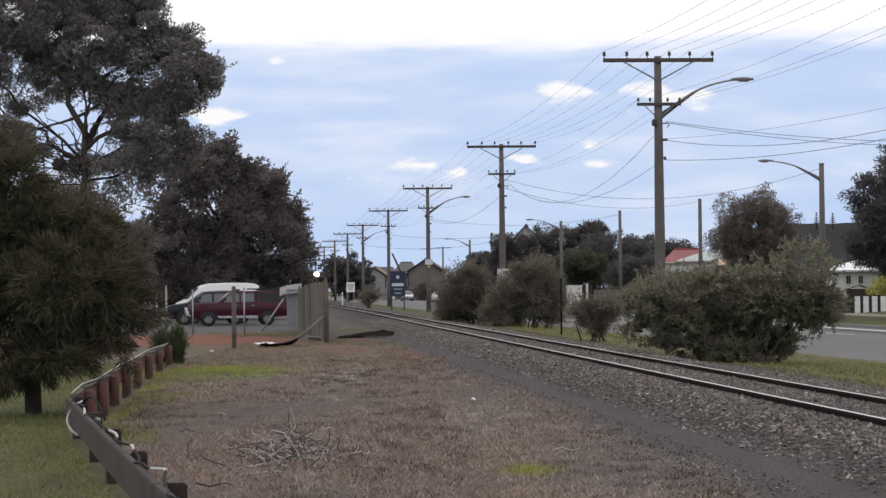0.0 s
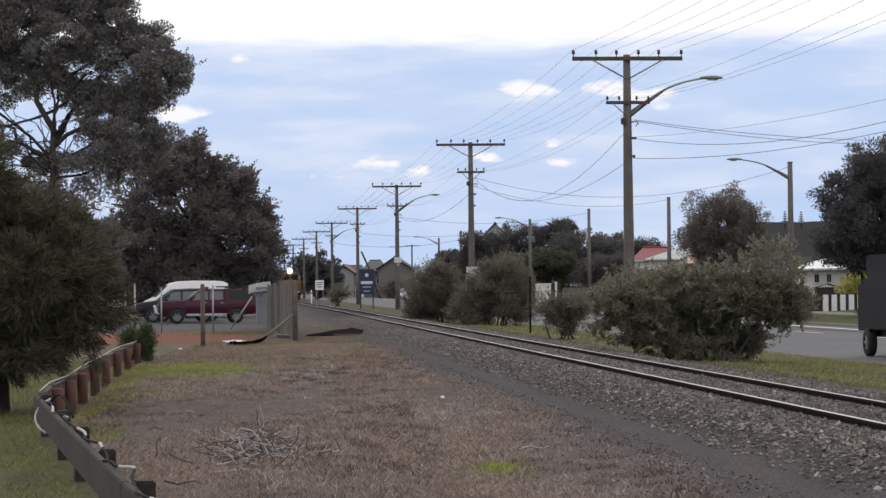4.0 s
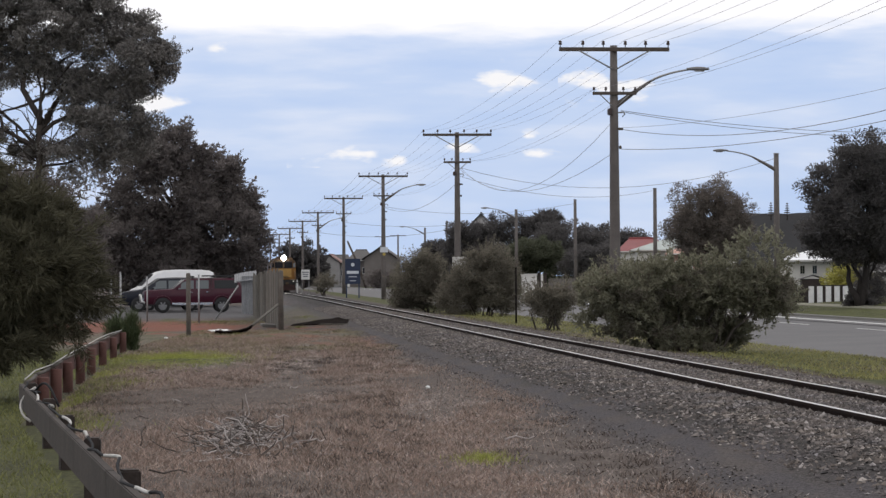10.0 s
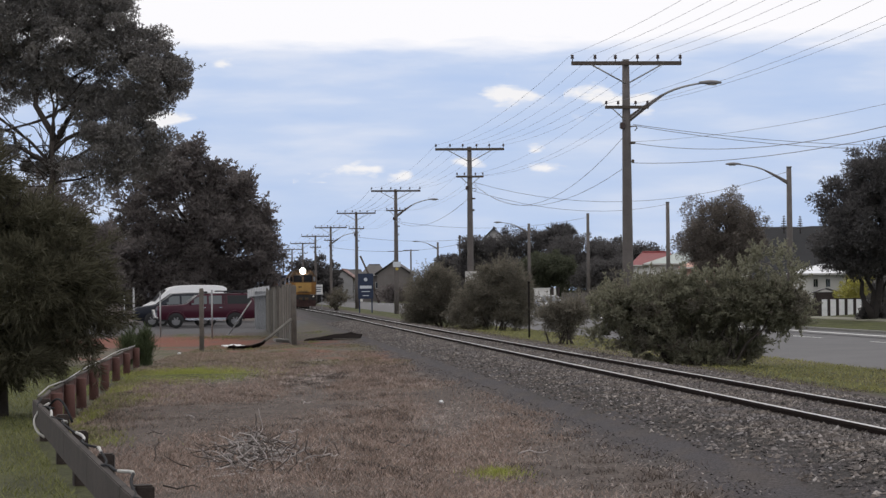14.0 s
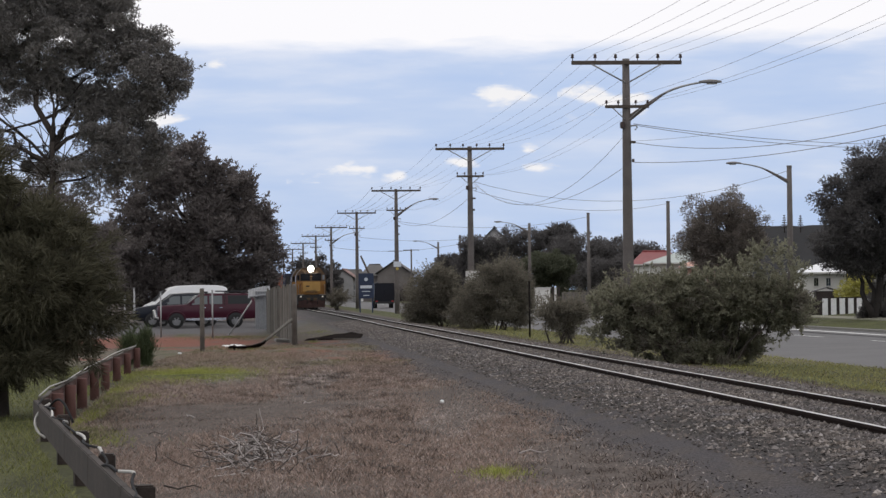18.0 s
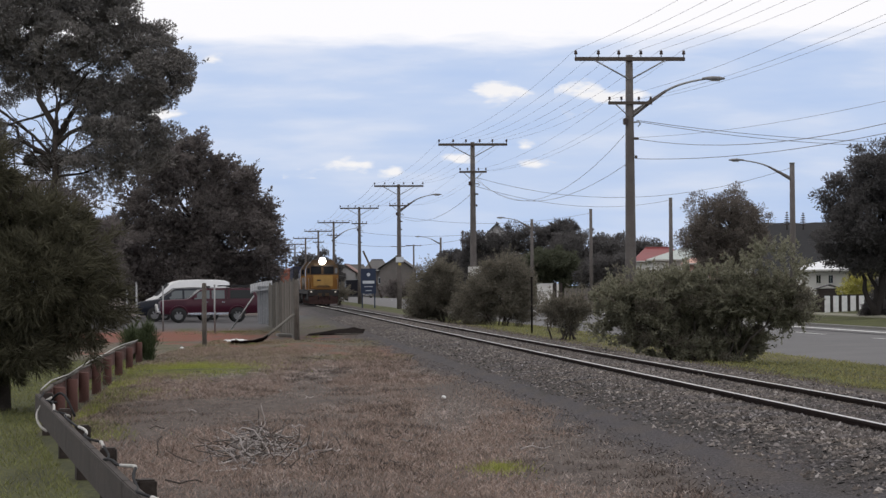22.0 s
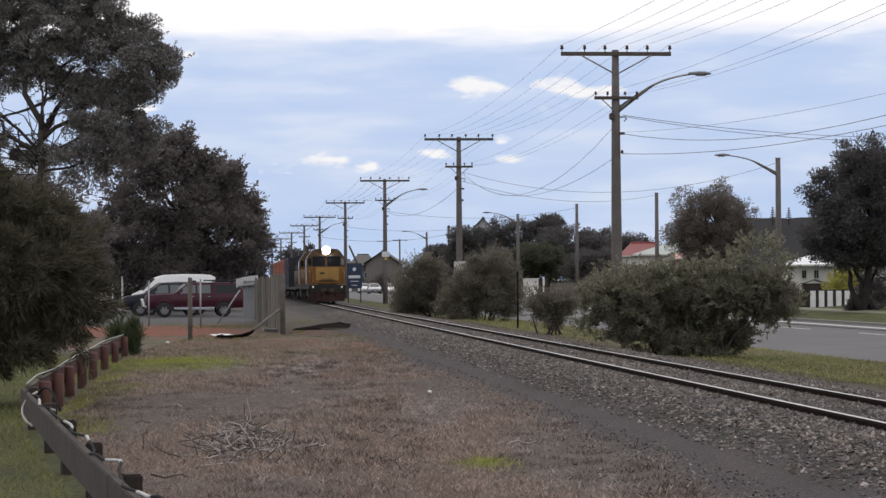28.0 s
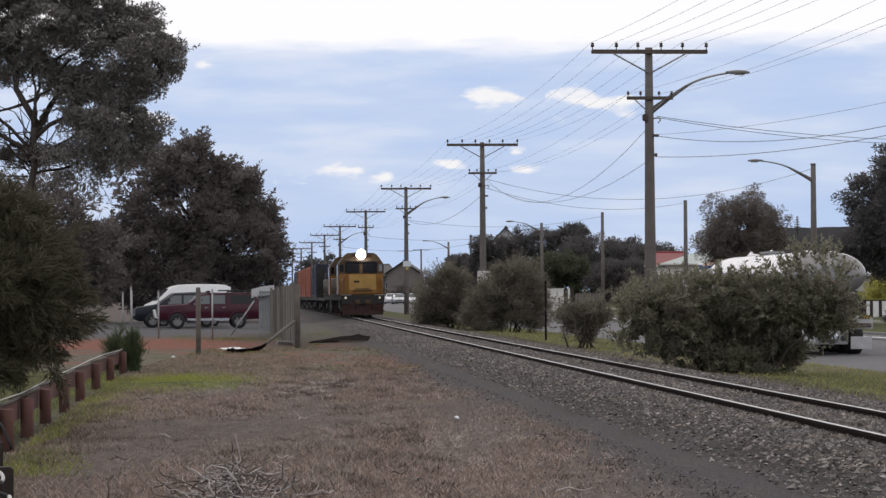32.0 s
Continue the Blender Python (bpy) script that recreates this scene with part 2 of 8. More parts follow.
def box(bm, x, y, z, sx, sy, sz, rot=None, bev=0.0):
    """A box by its middle and full sizes, with bevelled edges where bev is given."""
    r = bmesh.ops.create_cube(bm, size=1)
    m = Matrix.Translation((x, y, z)) @ (rot.to_4x4() if rot is not None else Matrix.Identity(4)) @ Matrix.Diagonal((sx, sy, sz, 1))
    bmesh.ops.transform(bm, matrix=m, verts=r["verts"])
    if bev:
        es = list({e for v in r["verts"] for e in v.link_edges})
        bmesh.ops.bevel(bm, geom=es, offset=bev, segments=2, affect="EDGES", clamp_overlap=True)
    return bm


def boxm(*a, **k):
    return box(bmesh.new(), *a, **k)


def tube(bm, pts, radii, sides=8, caps=True):
    """A tapered tube through points."""
    pts = [Vector(p) for p in pts]
    if isinstance(radii, (int, float)):
        radii = [radii] * len(pts)
    rings = []
    up = Vector((0.13, 0.07, 1)).normalized()
    for i, p in enumerate(pts):
        d = (pts[min(i + 1, len(pts) - 1)] - pts[max(i - 1, 0)]).normalized()
        a = d.cross(up if abs(d.dot(up)) < 0.95 else Vector((1, 0, 0))).normalized()
        b = d.cross(a)
        rings.append([bm.verts.new(p + (a * math.cos(q) + b * math.sin(q)) * radii[i]) for q in (2 * math.pi * k / sides for k in range(sides))])
    for r0, r1 in zip(rings, rings[1:]):
        for k in range(sides):
            f = bm.faces.new((r0[k], r0[(k + 1) % sides], r1[(k + 1) % sides], r1[k]))
            f.smooth = True
    if caps:
        bm.faces.new(rings[0][::-1])
        bm.faces.new(rings[-1])
    return bm


def tubem(*a, **k):
    return tube(bmesh.new(), *a, **k)


def quads(name, co, n_per=4):
    """A mesh of loose faces with n_per corners each, from an array of corners."""
    me = bpy.data.meshes.new(name)
    co = np.asarray(co, dtype=np.float32).reshape(-1, 3)
    nv, nf = len(co), len(co) // n_per
    me.vertices.add(nv)
    me.vertices.foreach_set("co", co.ravel())
    me.loops.add(nv)
    me.loops.foreach_set("vertex_index", np.arange(nv, dtype=np.int32))
    me.polygons.add(nf)
    me.polygons.foreach_set("loop_start", np.arange(0, nv, n_per, dtype=np.int32))
    me.update(calc_edges=True)
    return me


def unit(v):
    return v / np.maximum(np.linalg.norm(v, axis=-1, keepdims=True), 1e-9)


def leaves(name, blobs, clumps, per, spread, length, width, seed, droop=0.0, shell=0.55, along=0.5):
    """Leaf blades in clumps over rounded masses. blobs: middle and radii. Leaves lean outwards from their clump."""
    rng = np.random.default_rng(seed)
    b = np.array(blobs, dtype=float)
    area = (b[:, 3] * b[:, 4] + b[:, 4] * b[:, 5] + b[:, 3] * b[:, 5])
    which = rng.choice(len(b), clumps, p=area / area.sum())
    d = unit(rng.normal(size=(clumps, 3)))
    r = shell + (1 - shell) * rng.random((clumps, 1)) ** 0.6
    # an uneven outline: each mass has bumps and hollows of its own
    lump = 1 + 0.16 * np.sin(d[:, :1] * 7 + which[:, None] * 1.7) + 0.13 * np.sin(d[:, 1:2] * 9 + d[:, 2:] * 8 + which[:, None])
    mid = b[which, :3] + d * r * lump * b[which, 3:]
    c = np.repeat(mid, per, axis=0)
    out = np.repeat(d, per, axis=0)
    n = len(c)
    size = spread * np.repeat(0.6 + 0.8 * rng.random((clumps, 1)), per, axis=0)
    off = unit(rng.normal(size=(n, 3))) * rng.random((n, 1)) ** 0.4 * np.array([1.0, 1.0, 0.75])
    c = c + off * size
    ax = unit(along * out * 0.6 + unit(off) * 0.9 + rng.normal(size=(n, 3)) * 0.4 + np.array([0, 0, 0.15 - droop]))
    side = unit(np.cross(ax, rng.normal(size=(n, 3))))
    nor = np.cross(ax, side)
    ln = length * (0.6 + 0.8 * rng.random((n, 1)))
    wd = width * (0.6 + 0.8 * rng.random((n, 1)))
    q = np.stack([c - ax * ln * 0.5, c + side * wd * 0.5 + nor * wd * 0.15, c + ax * ln * 0.5, c - side * wd * 0.5 + nor * wd * 0.15], axis=1)
    return quads(name, q)


def puffs(name, blobs, count, per, size, length, width, seed, shell=0.55, flat=0.8):
    """Dense rounded tufts over larger masses: leaves stand out of each tuft's own skin."""
    rng = np.random.default_rng(seed)
    b = np.array(blobs, dtype=float)
    area = (b[:, 3] * b[:, 4] + b[:, 4] * b[:, 5] + b[:, 3] * b[:, 5])
    which = rng.choice(len(b), count, p=area / area.sum())
    d = unit(rng.normal(size=(count, 3)))
    mid = b[which, :3] + d * (shell + (1 - shell) * rng.random((count, 1)) ** 0.5) * b[which, 3:]
    c = np.repeat(mid, per, axis=0)
    n = len(c)
    big = np.repeat(size * (0.55 + 0.9 * rng.random((count, 1))), per, axis=0)
    o = unit(rng.normal(size=(n, 3)) + np.array([0, 0, 0.3]))
    c = c + o * rng.random((n, 1)) ** 0.28 * big * np.array([1.0, 1.0, flat])
    ax = unit(o + rng.normal(size=(n, 3)) * 0.8 + np.array([0, 0, 0.2]))
    side = unit(np.cross(ax, rng.normal(size=(n, 3))))
    ln = length * (0.6 + 0.8 * rng.random((n, 1)))
    wd = width * (0.6 + 0.8 * rng.random((n, 1)))
    nor = np.cross(ax, side)
    q = np.stack([c - ax * ln * 0.5, c + side * wd * 0.5 + nor * wd * 0.15, c + ax * ln * 0.5, c - side * wd * 0.5 + nor * wd * 0.15], axis=1)
    return quads(name, q)


def limbs(bm, base, top, r0, r1, seed, wob=0.12, sides=8, n=6):
    rng = random.Random(seed)
    b, t = Vector(base), Vector(top)
    L = (t - b).length
    pts, rad = [], []
    for i in range(n + 1):
        s = i / n
        p = b.lerp(t, s)
        if 0 < i < n:
            p += Vector((rng.uniform(-1, 1), rng.uniform(-1, 1), rng.uniform(-0.5, 0.5))) * wob * L / 4
        pts.append(p)
        rad.append(r0 + (r1 - r0) * s)
    return tube(bm, pts, rad, sides)


# ---------- lines of the plan ----------
def track_x(y):
    """The middle of the railway: straight, with a gentle bend past 140 m."""
    s = min(max((y - 130) / 50, 0), 1)
    bend = 50 * (s ** 3 - s ** 4 / 2) if y < 180 else 25 + (y - 180)
    return 6.63 - 0.0686 * min(y, 110) - 0.0657 * max(y - 110, 0) - 0.0075 * bend


def road_near(y):
    return 15.4 - 0.0778 * y


def road_far(y):
    return 27.7 - 0.0778 * y


def road_z(y):
    s = min(max((y - 77) / 257, 0), 1)
    return -0.3 + 0.35 * s * s * (3 - 2 * s)


RAIL_TOP = 0.28


# ---------- ground ----------
def ground_material():
    """Dry brown grass, green patches, bare red soil, cinders by the track and a green verge by the road."""
    m = bpy.data.materials.new("ground")
    m.use_nodes = True
    nt = m.node_tree
    b = nt.nodes["Principled BSDF"]
    b.inputs["Roughness"].default_value = 0.95
    b.inputs["Specular IOR Level"].default_value = 0.15
    tex = nt.nodes.new("ShaderNodeTexCoord")
    pos = nt.nodes.new("ShaderNodeSeparateXYZ")
    nt.links.new(tex.outputs["Object"], pos.inputs[0])

    # patches lie along the line that the mower and the trains take
    lie = nt.nodes.new("ShaderNodeMapping")
    lie.inputs["Scale"].default_value = (1.0, 0.3, 1.0)
    nt.links.new(tex.outputs["Object"], lie.inputs["Vector"])

    def noise_of(scale, detail=5.0):
        n = nt.nodes.new("ShaderNodeTexNoise")
        n.inputs["Scale"].default_value, n.inputs["Detail"].default_value = scale, detail
        nt.links.new(lie.outputs[0] if detail > 3 else tex.outputs["Object"], n.inputs["Vector"])
        return n.outputs[0]

    def op(kind, *vals):
        n = nt.nodes.new("ShaderNodeMath")
        n.operation = kind
        for i, v in enumerate(vals):
            if isinstance(v, (int, float)):
                n.inputs[i].default_value = v
            else:
                nt.links.new(v, n.inputs[i])
        return n.outputs[0]

    def smooth(v, lo, hi):
        n = nt.nodes.new("ShaderNodeMapRange")
        n.interpolation_type = "SMOOTHSTEP"
        nt.links.new(v, n.inputs[0])
        n.inputs[1].default_value, n.inputs[2].default_value = lo, hi
        return n.outputs[0]

    def mix(f, a, c):
        n = nt.nodes.new("ShaderNodeMix")
        n.data_type = "RGBA"
        nt.links.new(f, n.inputs[0])
        for i, v in ((6, a), (7, c)):
            if isinstance(v, tuple):
                n.inputs[i].default_value = (*v, 1)
            else:
                nt.links.new(v, n.inputs[i])
        return n.outputs[2]

    big, mid, fine = noise_of(0.25), noise_of(1.3), noise_of(16.0, 3.0)
    x, y = pos.outputs[0], pos.outputs[1]
    u = op("ADD", op("MULTIPLY_ADD", y, 0.0657, x), -6.35)
    ragged = op("MULTIPLY_ADD", op("ADD", mid, -0.5), 1.6, u)
    dry = mix(smooth(fine, 0.3, 0.7), (0.050, 0.041, 0.037), (0.128, 0.102, 0.088))
    dry = mix(op("MULTIPLY", smooth(mid, 0.48, 0.72), 0.45), dry, (0.062, 0.053, 0.049))
    dry = mix(op("MULTIPLY", smooth(noise_of(4.5), 0.52, 0.70), 0.65), dry, (0.138, 0.115, 0.102))
    green = mix(smooth(fine, 0.3, 0.7), (0.038, 0.043, 0.017), (0.098, 0.104, 0.037))
    green = mix(op("MULTIPLY", smooth(mid, 0.46, 0.66), 0.55), green, (0.034, 0.036, 0.018))
    # green shows in patches on the left, and all along the road verge
    left = smooth(op("MULTIPLY", op("ADD", op("MULTIPLY_ADD", y, 0.0723, x), 1.35), -1.0), 0.0, 1.4)
    patch = op("MULTIPLY", left, smooth(op("MULTIPLY_ADD", mid, 0.6, big), 0.68, 0.92))
    yard = smooth(y, 70.7, 77.1)
    patch = op("MULTIPLY", patch, op("SUBTRACT", 1.0, yard))
    near_side = op("MULTIPLY", smooth(op("MULTIPLY", op("ADD", op("MULTIPLY_ADD", y, 0.192, x), -1.36), -1.0), -0.35, -0.05), op("SUBTRACT", 1.0, smooth(y, 28.0, 29.0)))
    lawn = op("MAXIMUM", near_side, smooth(op("MULTIPLY", op("ADD", op("MULTIPLY_ADD", y, 0.073, x), 1.98), -1.0), -0.1, 0.4))
    lawn = op("MULTIPLY", lawn, op("SUBTRACT", 1.0, smooth(y, 54.0, 64.3)))
    patch = op("MAXIMUM", patch, op("MULTIPLY", lawn, 0.85))
    # the brightest turf: one patch before the yard and one along the rail fence
    ex, ey = op("MULTIPLY_ADD", x, 0.55, 2.45), op("MULTIPLY_ADD", y, 0.15, -7.7)
    oval = op("ADD", op("MULTIPLY", ex, ex), op("MULTIPLY", ey, ey))
    oval = op("SUBTRACT", 1.0, smooth(op("MULTIPLY_ADD", mid, 0.9, oval), 0.75, 1.5))
    along = op("ADD", op("MULTIPLY_ADD", y, 0.0705, x), 2.13)
    along = op("MULTIPLY", smooth(along, -0.3, 0.1), op("SUBTRACT", 1.0, smooth(op("MULTIPLY_ADD", mid, 1.4, along), 0.9, 1.6)))
    along = op("MULTIPLY", along, smooth(y, 26.0, 29.0))
    patch = op("MAXIMUM", patch, op("MAXIMUM", oval, op("MULTIPLY", along, 0.8)))
    col = mix(patch, dry, green)
    verge = op("MULTIPLY", smooth(ragged, 3.0, 3.9), smooth(op("MULTIPLY_ADD", mid, 0.5, big), 0.42, 0.72))
    col = mix(verge, col, green)
    band = op("MULTIPLY", smooth(y, 57.0, 63.0), op("SUBTRACT", 1.0, smooth(op("MULTIPLY_ADD", mid, 8.0, y), 80.0, 84.0)))
    col = mix(op("MULTIPLY", band, smooth(mid, 0.25, 0.55)), col, mix(smooth(fine, 0.3, 0.7), (0.062, 0.055, 0.040), (0.150, 0.128, 0.092)))
    red = op("MULTIPLY", smooth(op("MULTIPLY_ADD", mid, 1.0, big), 0.95, 1.15), smooth(y, 56.6, 66.9))
    red = op("MULTIPLY", red, op("SUBTRACT", 1.0, smooth(y, 84.9, 95.1)))
    redyard = op("MULTIPLY", smooth(y, 77.1, 81.0), op("SUBTRACT", 1.0, smooth(y, 92.6, 100.3)))
    redyard = op("MULTIPLY", redyard, smooth(op("MULTIPLY", x, -1.0), 4.6, 5.6))
    red = op("MAXIMUM", op("MULTIPLY", red, 0.8), op("MULTIPLY", redyard, smooth(mid, 0.2, 0.5)))
    px, py = op("MULTIPLY_ADD", x, 1.25, 0.8), op("MULTIPLY_ADD", y, 0.14, -9.0)
    bare = op("ADD", op("MULTIPLY", px, px), op("MULTIPLY", py, py))
    bare = op("SUBTRACT", 1.0, smooth(op("MULTIPLY_ADD", mid, 0.9, bare), 0.8, 1.7))
    red = op("MAXIMUM", red, op("MULTIPLY", bare, 0.55))
    red = op("MULTIPLY", red, op("SUBTRACT", 1.0, smooth(ragged, -2.4, -2.0)))
    col = mix(red, col, (0.165, 0.066, 0.046))
    park = op("MULTIPLY", smooth(y, 100.3, 105.4), smooth(op("MULTIPLY", x, -1.0), 5.0, 6.0))
    park = op("MULTIPLY", park, op("SUBTRACT", 1.0, smooth(y, 151.7, 159.4)))
    col = mix(park, col, mix(fine, (0.060, 0.058, 0.062), (0.105, 0.10, 0.102)))
    cinder = op("MULTIPLY", smooth(ragged, -3.0, -2.35), op("SUBTRACT", 1.0, smooth(ragged, 2.6, 3.4)))
    stones = noise_of(45.0, 2.0)
    grit = op("MULTIPLY", smooth(noise_of(2.6), 0.42, 0.66), 0.6)
    col = mix(cinder, col, mix(smooth(stones, 0.35, 0.65), (0.034, 0.030, 0.032), (0.080, 0.073, 0.077)))
    col = mix(op("MULTIPLY", cinder, grit), col, mix(smooth(stones, 0.3, 0.7), (0.040, 0.033, 0.029), (0.110, 0.092, 0.080)))
    bed = op("SUBTRACT", 1.0, smooth(op("ABSOLUTE", ragged), 1.5, 2.1))
    col = mix(bed, col, mix(smooth(stones, 0.35, 0.65), (0.018, 0.016, 0.015), (0.058, 0.052, 0.050)))
    weedy = op("MULTIPLY", op("MULTIPLY", smooth(y, 84.0, 92.0), op("SUBTRACT", 1.0, smooth(ragged, -2.9, -2.0))), smooth(x, -6.4, -6.0))
    col = mix(op("MULTIPLY", weedy, op("MULTIPLY", smooth(mid, 0.3, 0.6), 0.75)), col, (0.072, 0.070, 0.050))
    nt.links.new(col, b.inputs["Base Color"])
    bp = nt.nodes.new("ShaderNodeBump")
    bp.inputs["Strength"].default_value, bp.inputs["Distance"].default_value = 0.6, 0.04
    nt.links.new(fine, bp.inputs["Height"])
    nt.links.new(bp.outputs[0], b.inputs["Normal"])
    return m


M_GROUND = ground_material()


def strip(columns, rows):
    """A sheet over the plan: columns are functions of y that give x and z."""
    bm = bmesh.new()
    grid = [[bm.verts.new((*c(y)[:1], y, c(y)[1])) for c in columns] for y in rows]
    for r0, r1 in zip(grid, grid[1:]):
        for k in range(len(columns) - 1):
            bm.faces.new((r0[k], r0[k + 1], r1[k + 1], r1[k]))
    return bm


ys = [-80, -20] + [4 + 2 * i for i in range(80)] + [165 + 7 * i for i in range(45)] + [490, 560, 650, 900, 1400, 2200, 4200]
cols = [lambda y, d=d: (track_x(y) - d, 0.0) for d in (2500, 700, 250, 120, 60, 35, 22)]
for d in (18, 15, 12.5, 10.5, 9, 7.5, 6.2, 5.2, 4.3, 3.5):
    cols.append(lambda y, d=d: (track_x(y) - d, 0.05 * noise.noise((y * 0.22, d * 0.3, 0.4)) + 0.03 * noise.noise((y * 0.7, d, 2.0))))
for d, h in ((2.7, 0.0), (1.6, 0.165), (1.2, 0.195), (-1.2, 0.195), (-1.6, 0.165), (-2.8, -0.02)):
    cols.append(lambda y, d=d, h=h: (track_x(y) - d, h))
cols += [lambda y: (road_near(y) - 0.8 if road_near(y) - track_x(y) > 4.2 else track_x(y) + 3.4, road_z(y) + 0.07), lambda y: (road_near(y) - 0.02, road_z(y) + 0.02),
         lambda y: (road_near(y) + 0.3, road_z(y) - 0.04), lambda y: (road_far(y) - 0.1, road_z(y) - 0.04),
         lambda y: (road_far(y) + 0.16, road_z(y) + 0.1)]
for d, h in ((3, 0.2), (8, 0.45), (20, 0.7), (60, 1.0), (250, 2.0), (700, 4.0), (2500, 10.0)):
    cols.append(lambda y, d=d, h=h: (road_far(y) + d, road_z(y) + h))
ground = part("ground", strip(cols, ys), M_GROUND)
for p in ground.data.polygons:
    p.use_smooth = True
tagged(ground, "dry brown grass with green patches, cinders and red soil", "ground", kind="structure")

M_ROAD = mat("worn grey asphalt", (0.090, 0.087, 0.089), 0.8, vary=0.28, scale=0.4, fine=25, bump=0.2)
ry = [-60 + 10 * i for i in range(70)] + [800, 1200]
road = part("road", strip([lambda y: (road_near(y), road_z(y)), lambda y: (road_near(y) + 6.1, road_z(y) + 0.08), lambda y: (road_far(y), road_z(y))], ry), M_ROAD)
tagged(road, "wide grey asphalt road beside the railway", "road", kind="structure")
M_PAINT = mat("worn white road paint", (0.62, 0.62, 0.60), 0.7, vary=0.3, fine=20)
M_KERB = mat("concrete kerb", (0.165, 0.160, 0.149), 0.85, vary=0.25)
M_PATH = mat("mossy concrete footpath", (0.17, 0.165, 0.12), 0.85, vary=0.2)


def road_height(x, y):
    s = x - road_near(y)
    return road_z(y) + (0.08 * s / 6.1 if s < 6.1 else 0.08 * (12.3 - s) / 6.2)


def paint(name, off0, off1, y0, y1, parent):
    bm = bmesh.new()
    vs = [bm.verts.new((road_near(y) + o, y, road_height(road_near(y) + o, y) + 0.008)) for y, o in ((y0, off0), (y0, off1), (y1, off1), (y1, off0))]
    bm.faces.new(vs)
    part(name, bm, M_PAINT, parent)


for i in range(28):
    paint("lane_dash", 7.05, 7.2, 34 + 12 * i, 39 + 12 * i, road)
paint("centre_line", 9.15, 9.5, 20, 330, road)
for i in range(34):
    y0 = -20 + 10 * i
    bm = bmesh.new()
    lo = [(road_far(y) + o, y, road_z(y) + h) for y in (y0, y0 + 9.96) for o, h in ((-0.02, -0.05), (-0.02, 0.10), (0.14, 0.115), (0.14, -0.05))]
    v = [bm.verts.new(p) for p in lo]
    for a, c in ((0, 1), (1, 2), (2, 3)):
        bm.faces.new((v[a], v[c], v[c + 4], v[a + 4]))
    bm.faces.new(v[:4])
    bm.faces.new(v[4:])
    part("kerb_stone", bm, M_KERB, road)
path = part("pavement", strip([lambda y: (road_far(y) + 4.2, road_z(y) + 0.20), lambda y: (road_far(y) + 4.22, road_z(y) + 0.30), lambda y: (road_far(y) + 5.3, road_z(y) + 0.36), lambda y: (road_far(y) + 5.32, road_z(y) + 0.2)], [-20 + 10 * i for i in range(35)]), M_PATH)
tagged(path, "mossy concrete footpath behind the grass verge", "pavement", kind="structure")

# ---------- railway ----------
track = thing("railway_track", pose(0, 0, 0), "narrow-gauge railway track with worn shiny rails", "railway track", kind="structure")
RY = [-20 + 5 * i for i in range(110)]


def rail_mesh(side):
    bm = bmesh.new()
    prof = ((-0.062, -0.13), (0.062, -0.13), (0.062, -0.118), (0.010, -0.10), (0.010, -0.035), (0.033, -0.028), (0.033, -0.003), (0.026, 0.0), (-0.026, 0.0), (-0.033, -0.003), (-0.033, -0.028), (-0.010, -0.035), (-0.010, -0.10), (-0.062, -0.118))
    rings = [[bm.verts.new((track_x(y) + side * 0.55 + px * 1.1, y, RAIL_TOP + pz)) for px, pz in prof] for y in RY]
    n = len(prof)
    for r0, r1 in zip(rings, rings[1:]):
        for k in range(n):
            f = bm.faces.new((r0[k], r0[(k + 1) % n], r1[(k + 1) % n], r1[k]))
            f.material_index = 1 if k == 7 else 0
    bm.normal_update()
    return bm


for side in (-1, 1):
    part("rail", rail_mesh(side), [M_RAIL, M_HEAD], track)

# ---------- poles, lamps and cables ----------
ARM_TILT = math.degrees(math.atan(0.0778))


def insulator(bm, x, y, z, s=1.0):
    tube(bm, [(x, y, z), (x, y, z + 0.10 * s)], 0.018 * s, 6)
    tube(bm, [(x, y, z + 0.09 * s), (x, y, z + 0.12 * s), (x, y, z + 0.17 * s), (x, y, z + 0.20 * s), (x, y, z + 0.235 * s)], [0.055 * s, 0.065 * s, 0.045 * s, 0.06 * s, 0.03 * s], 8)


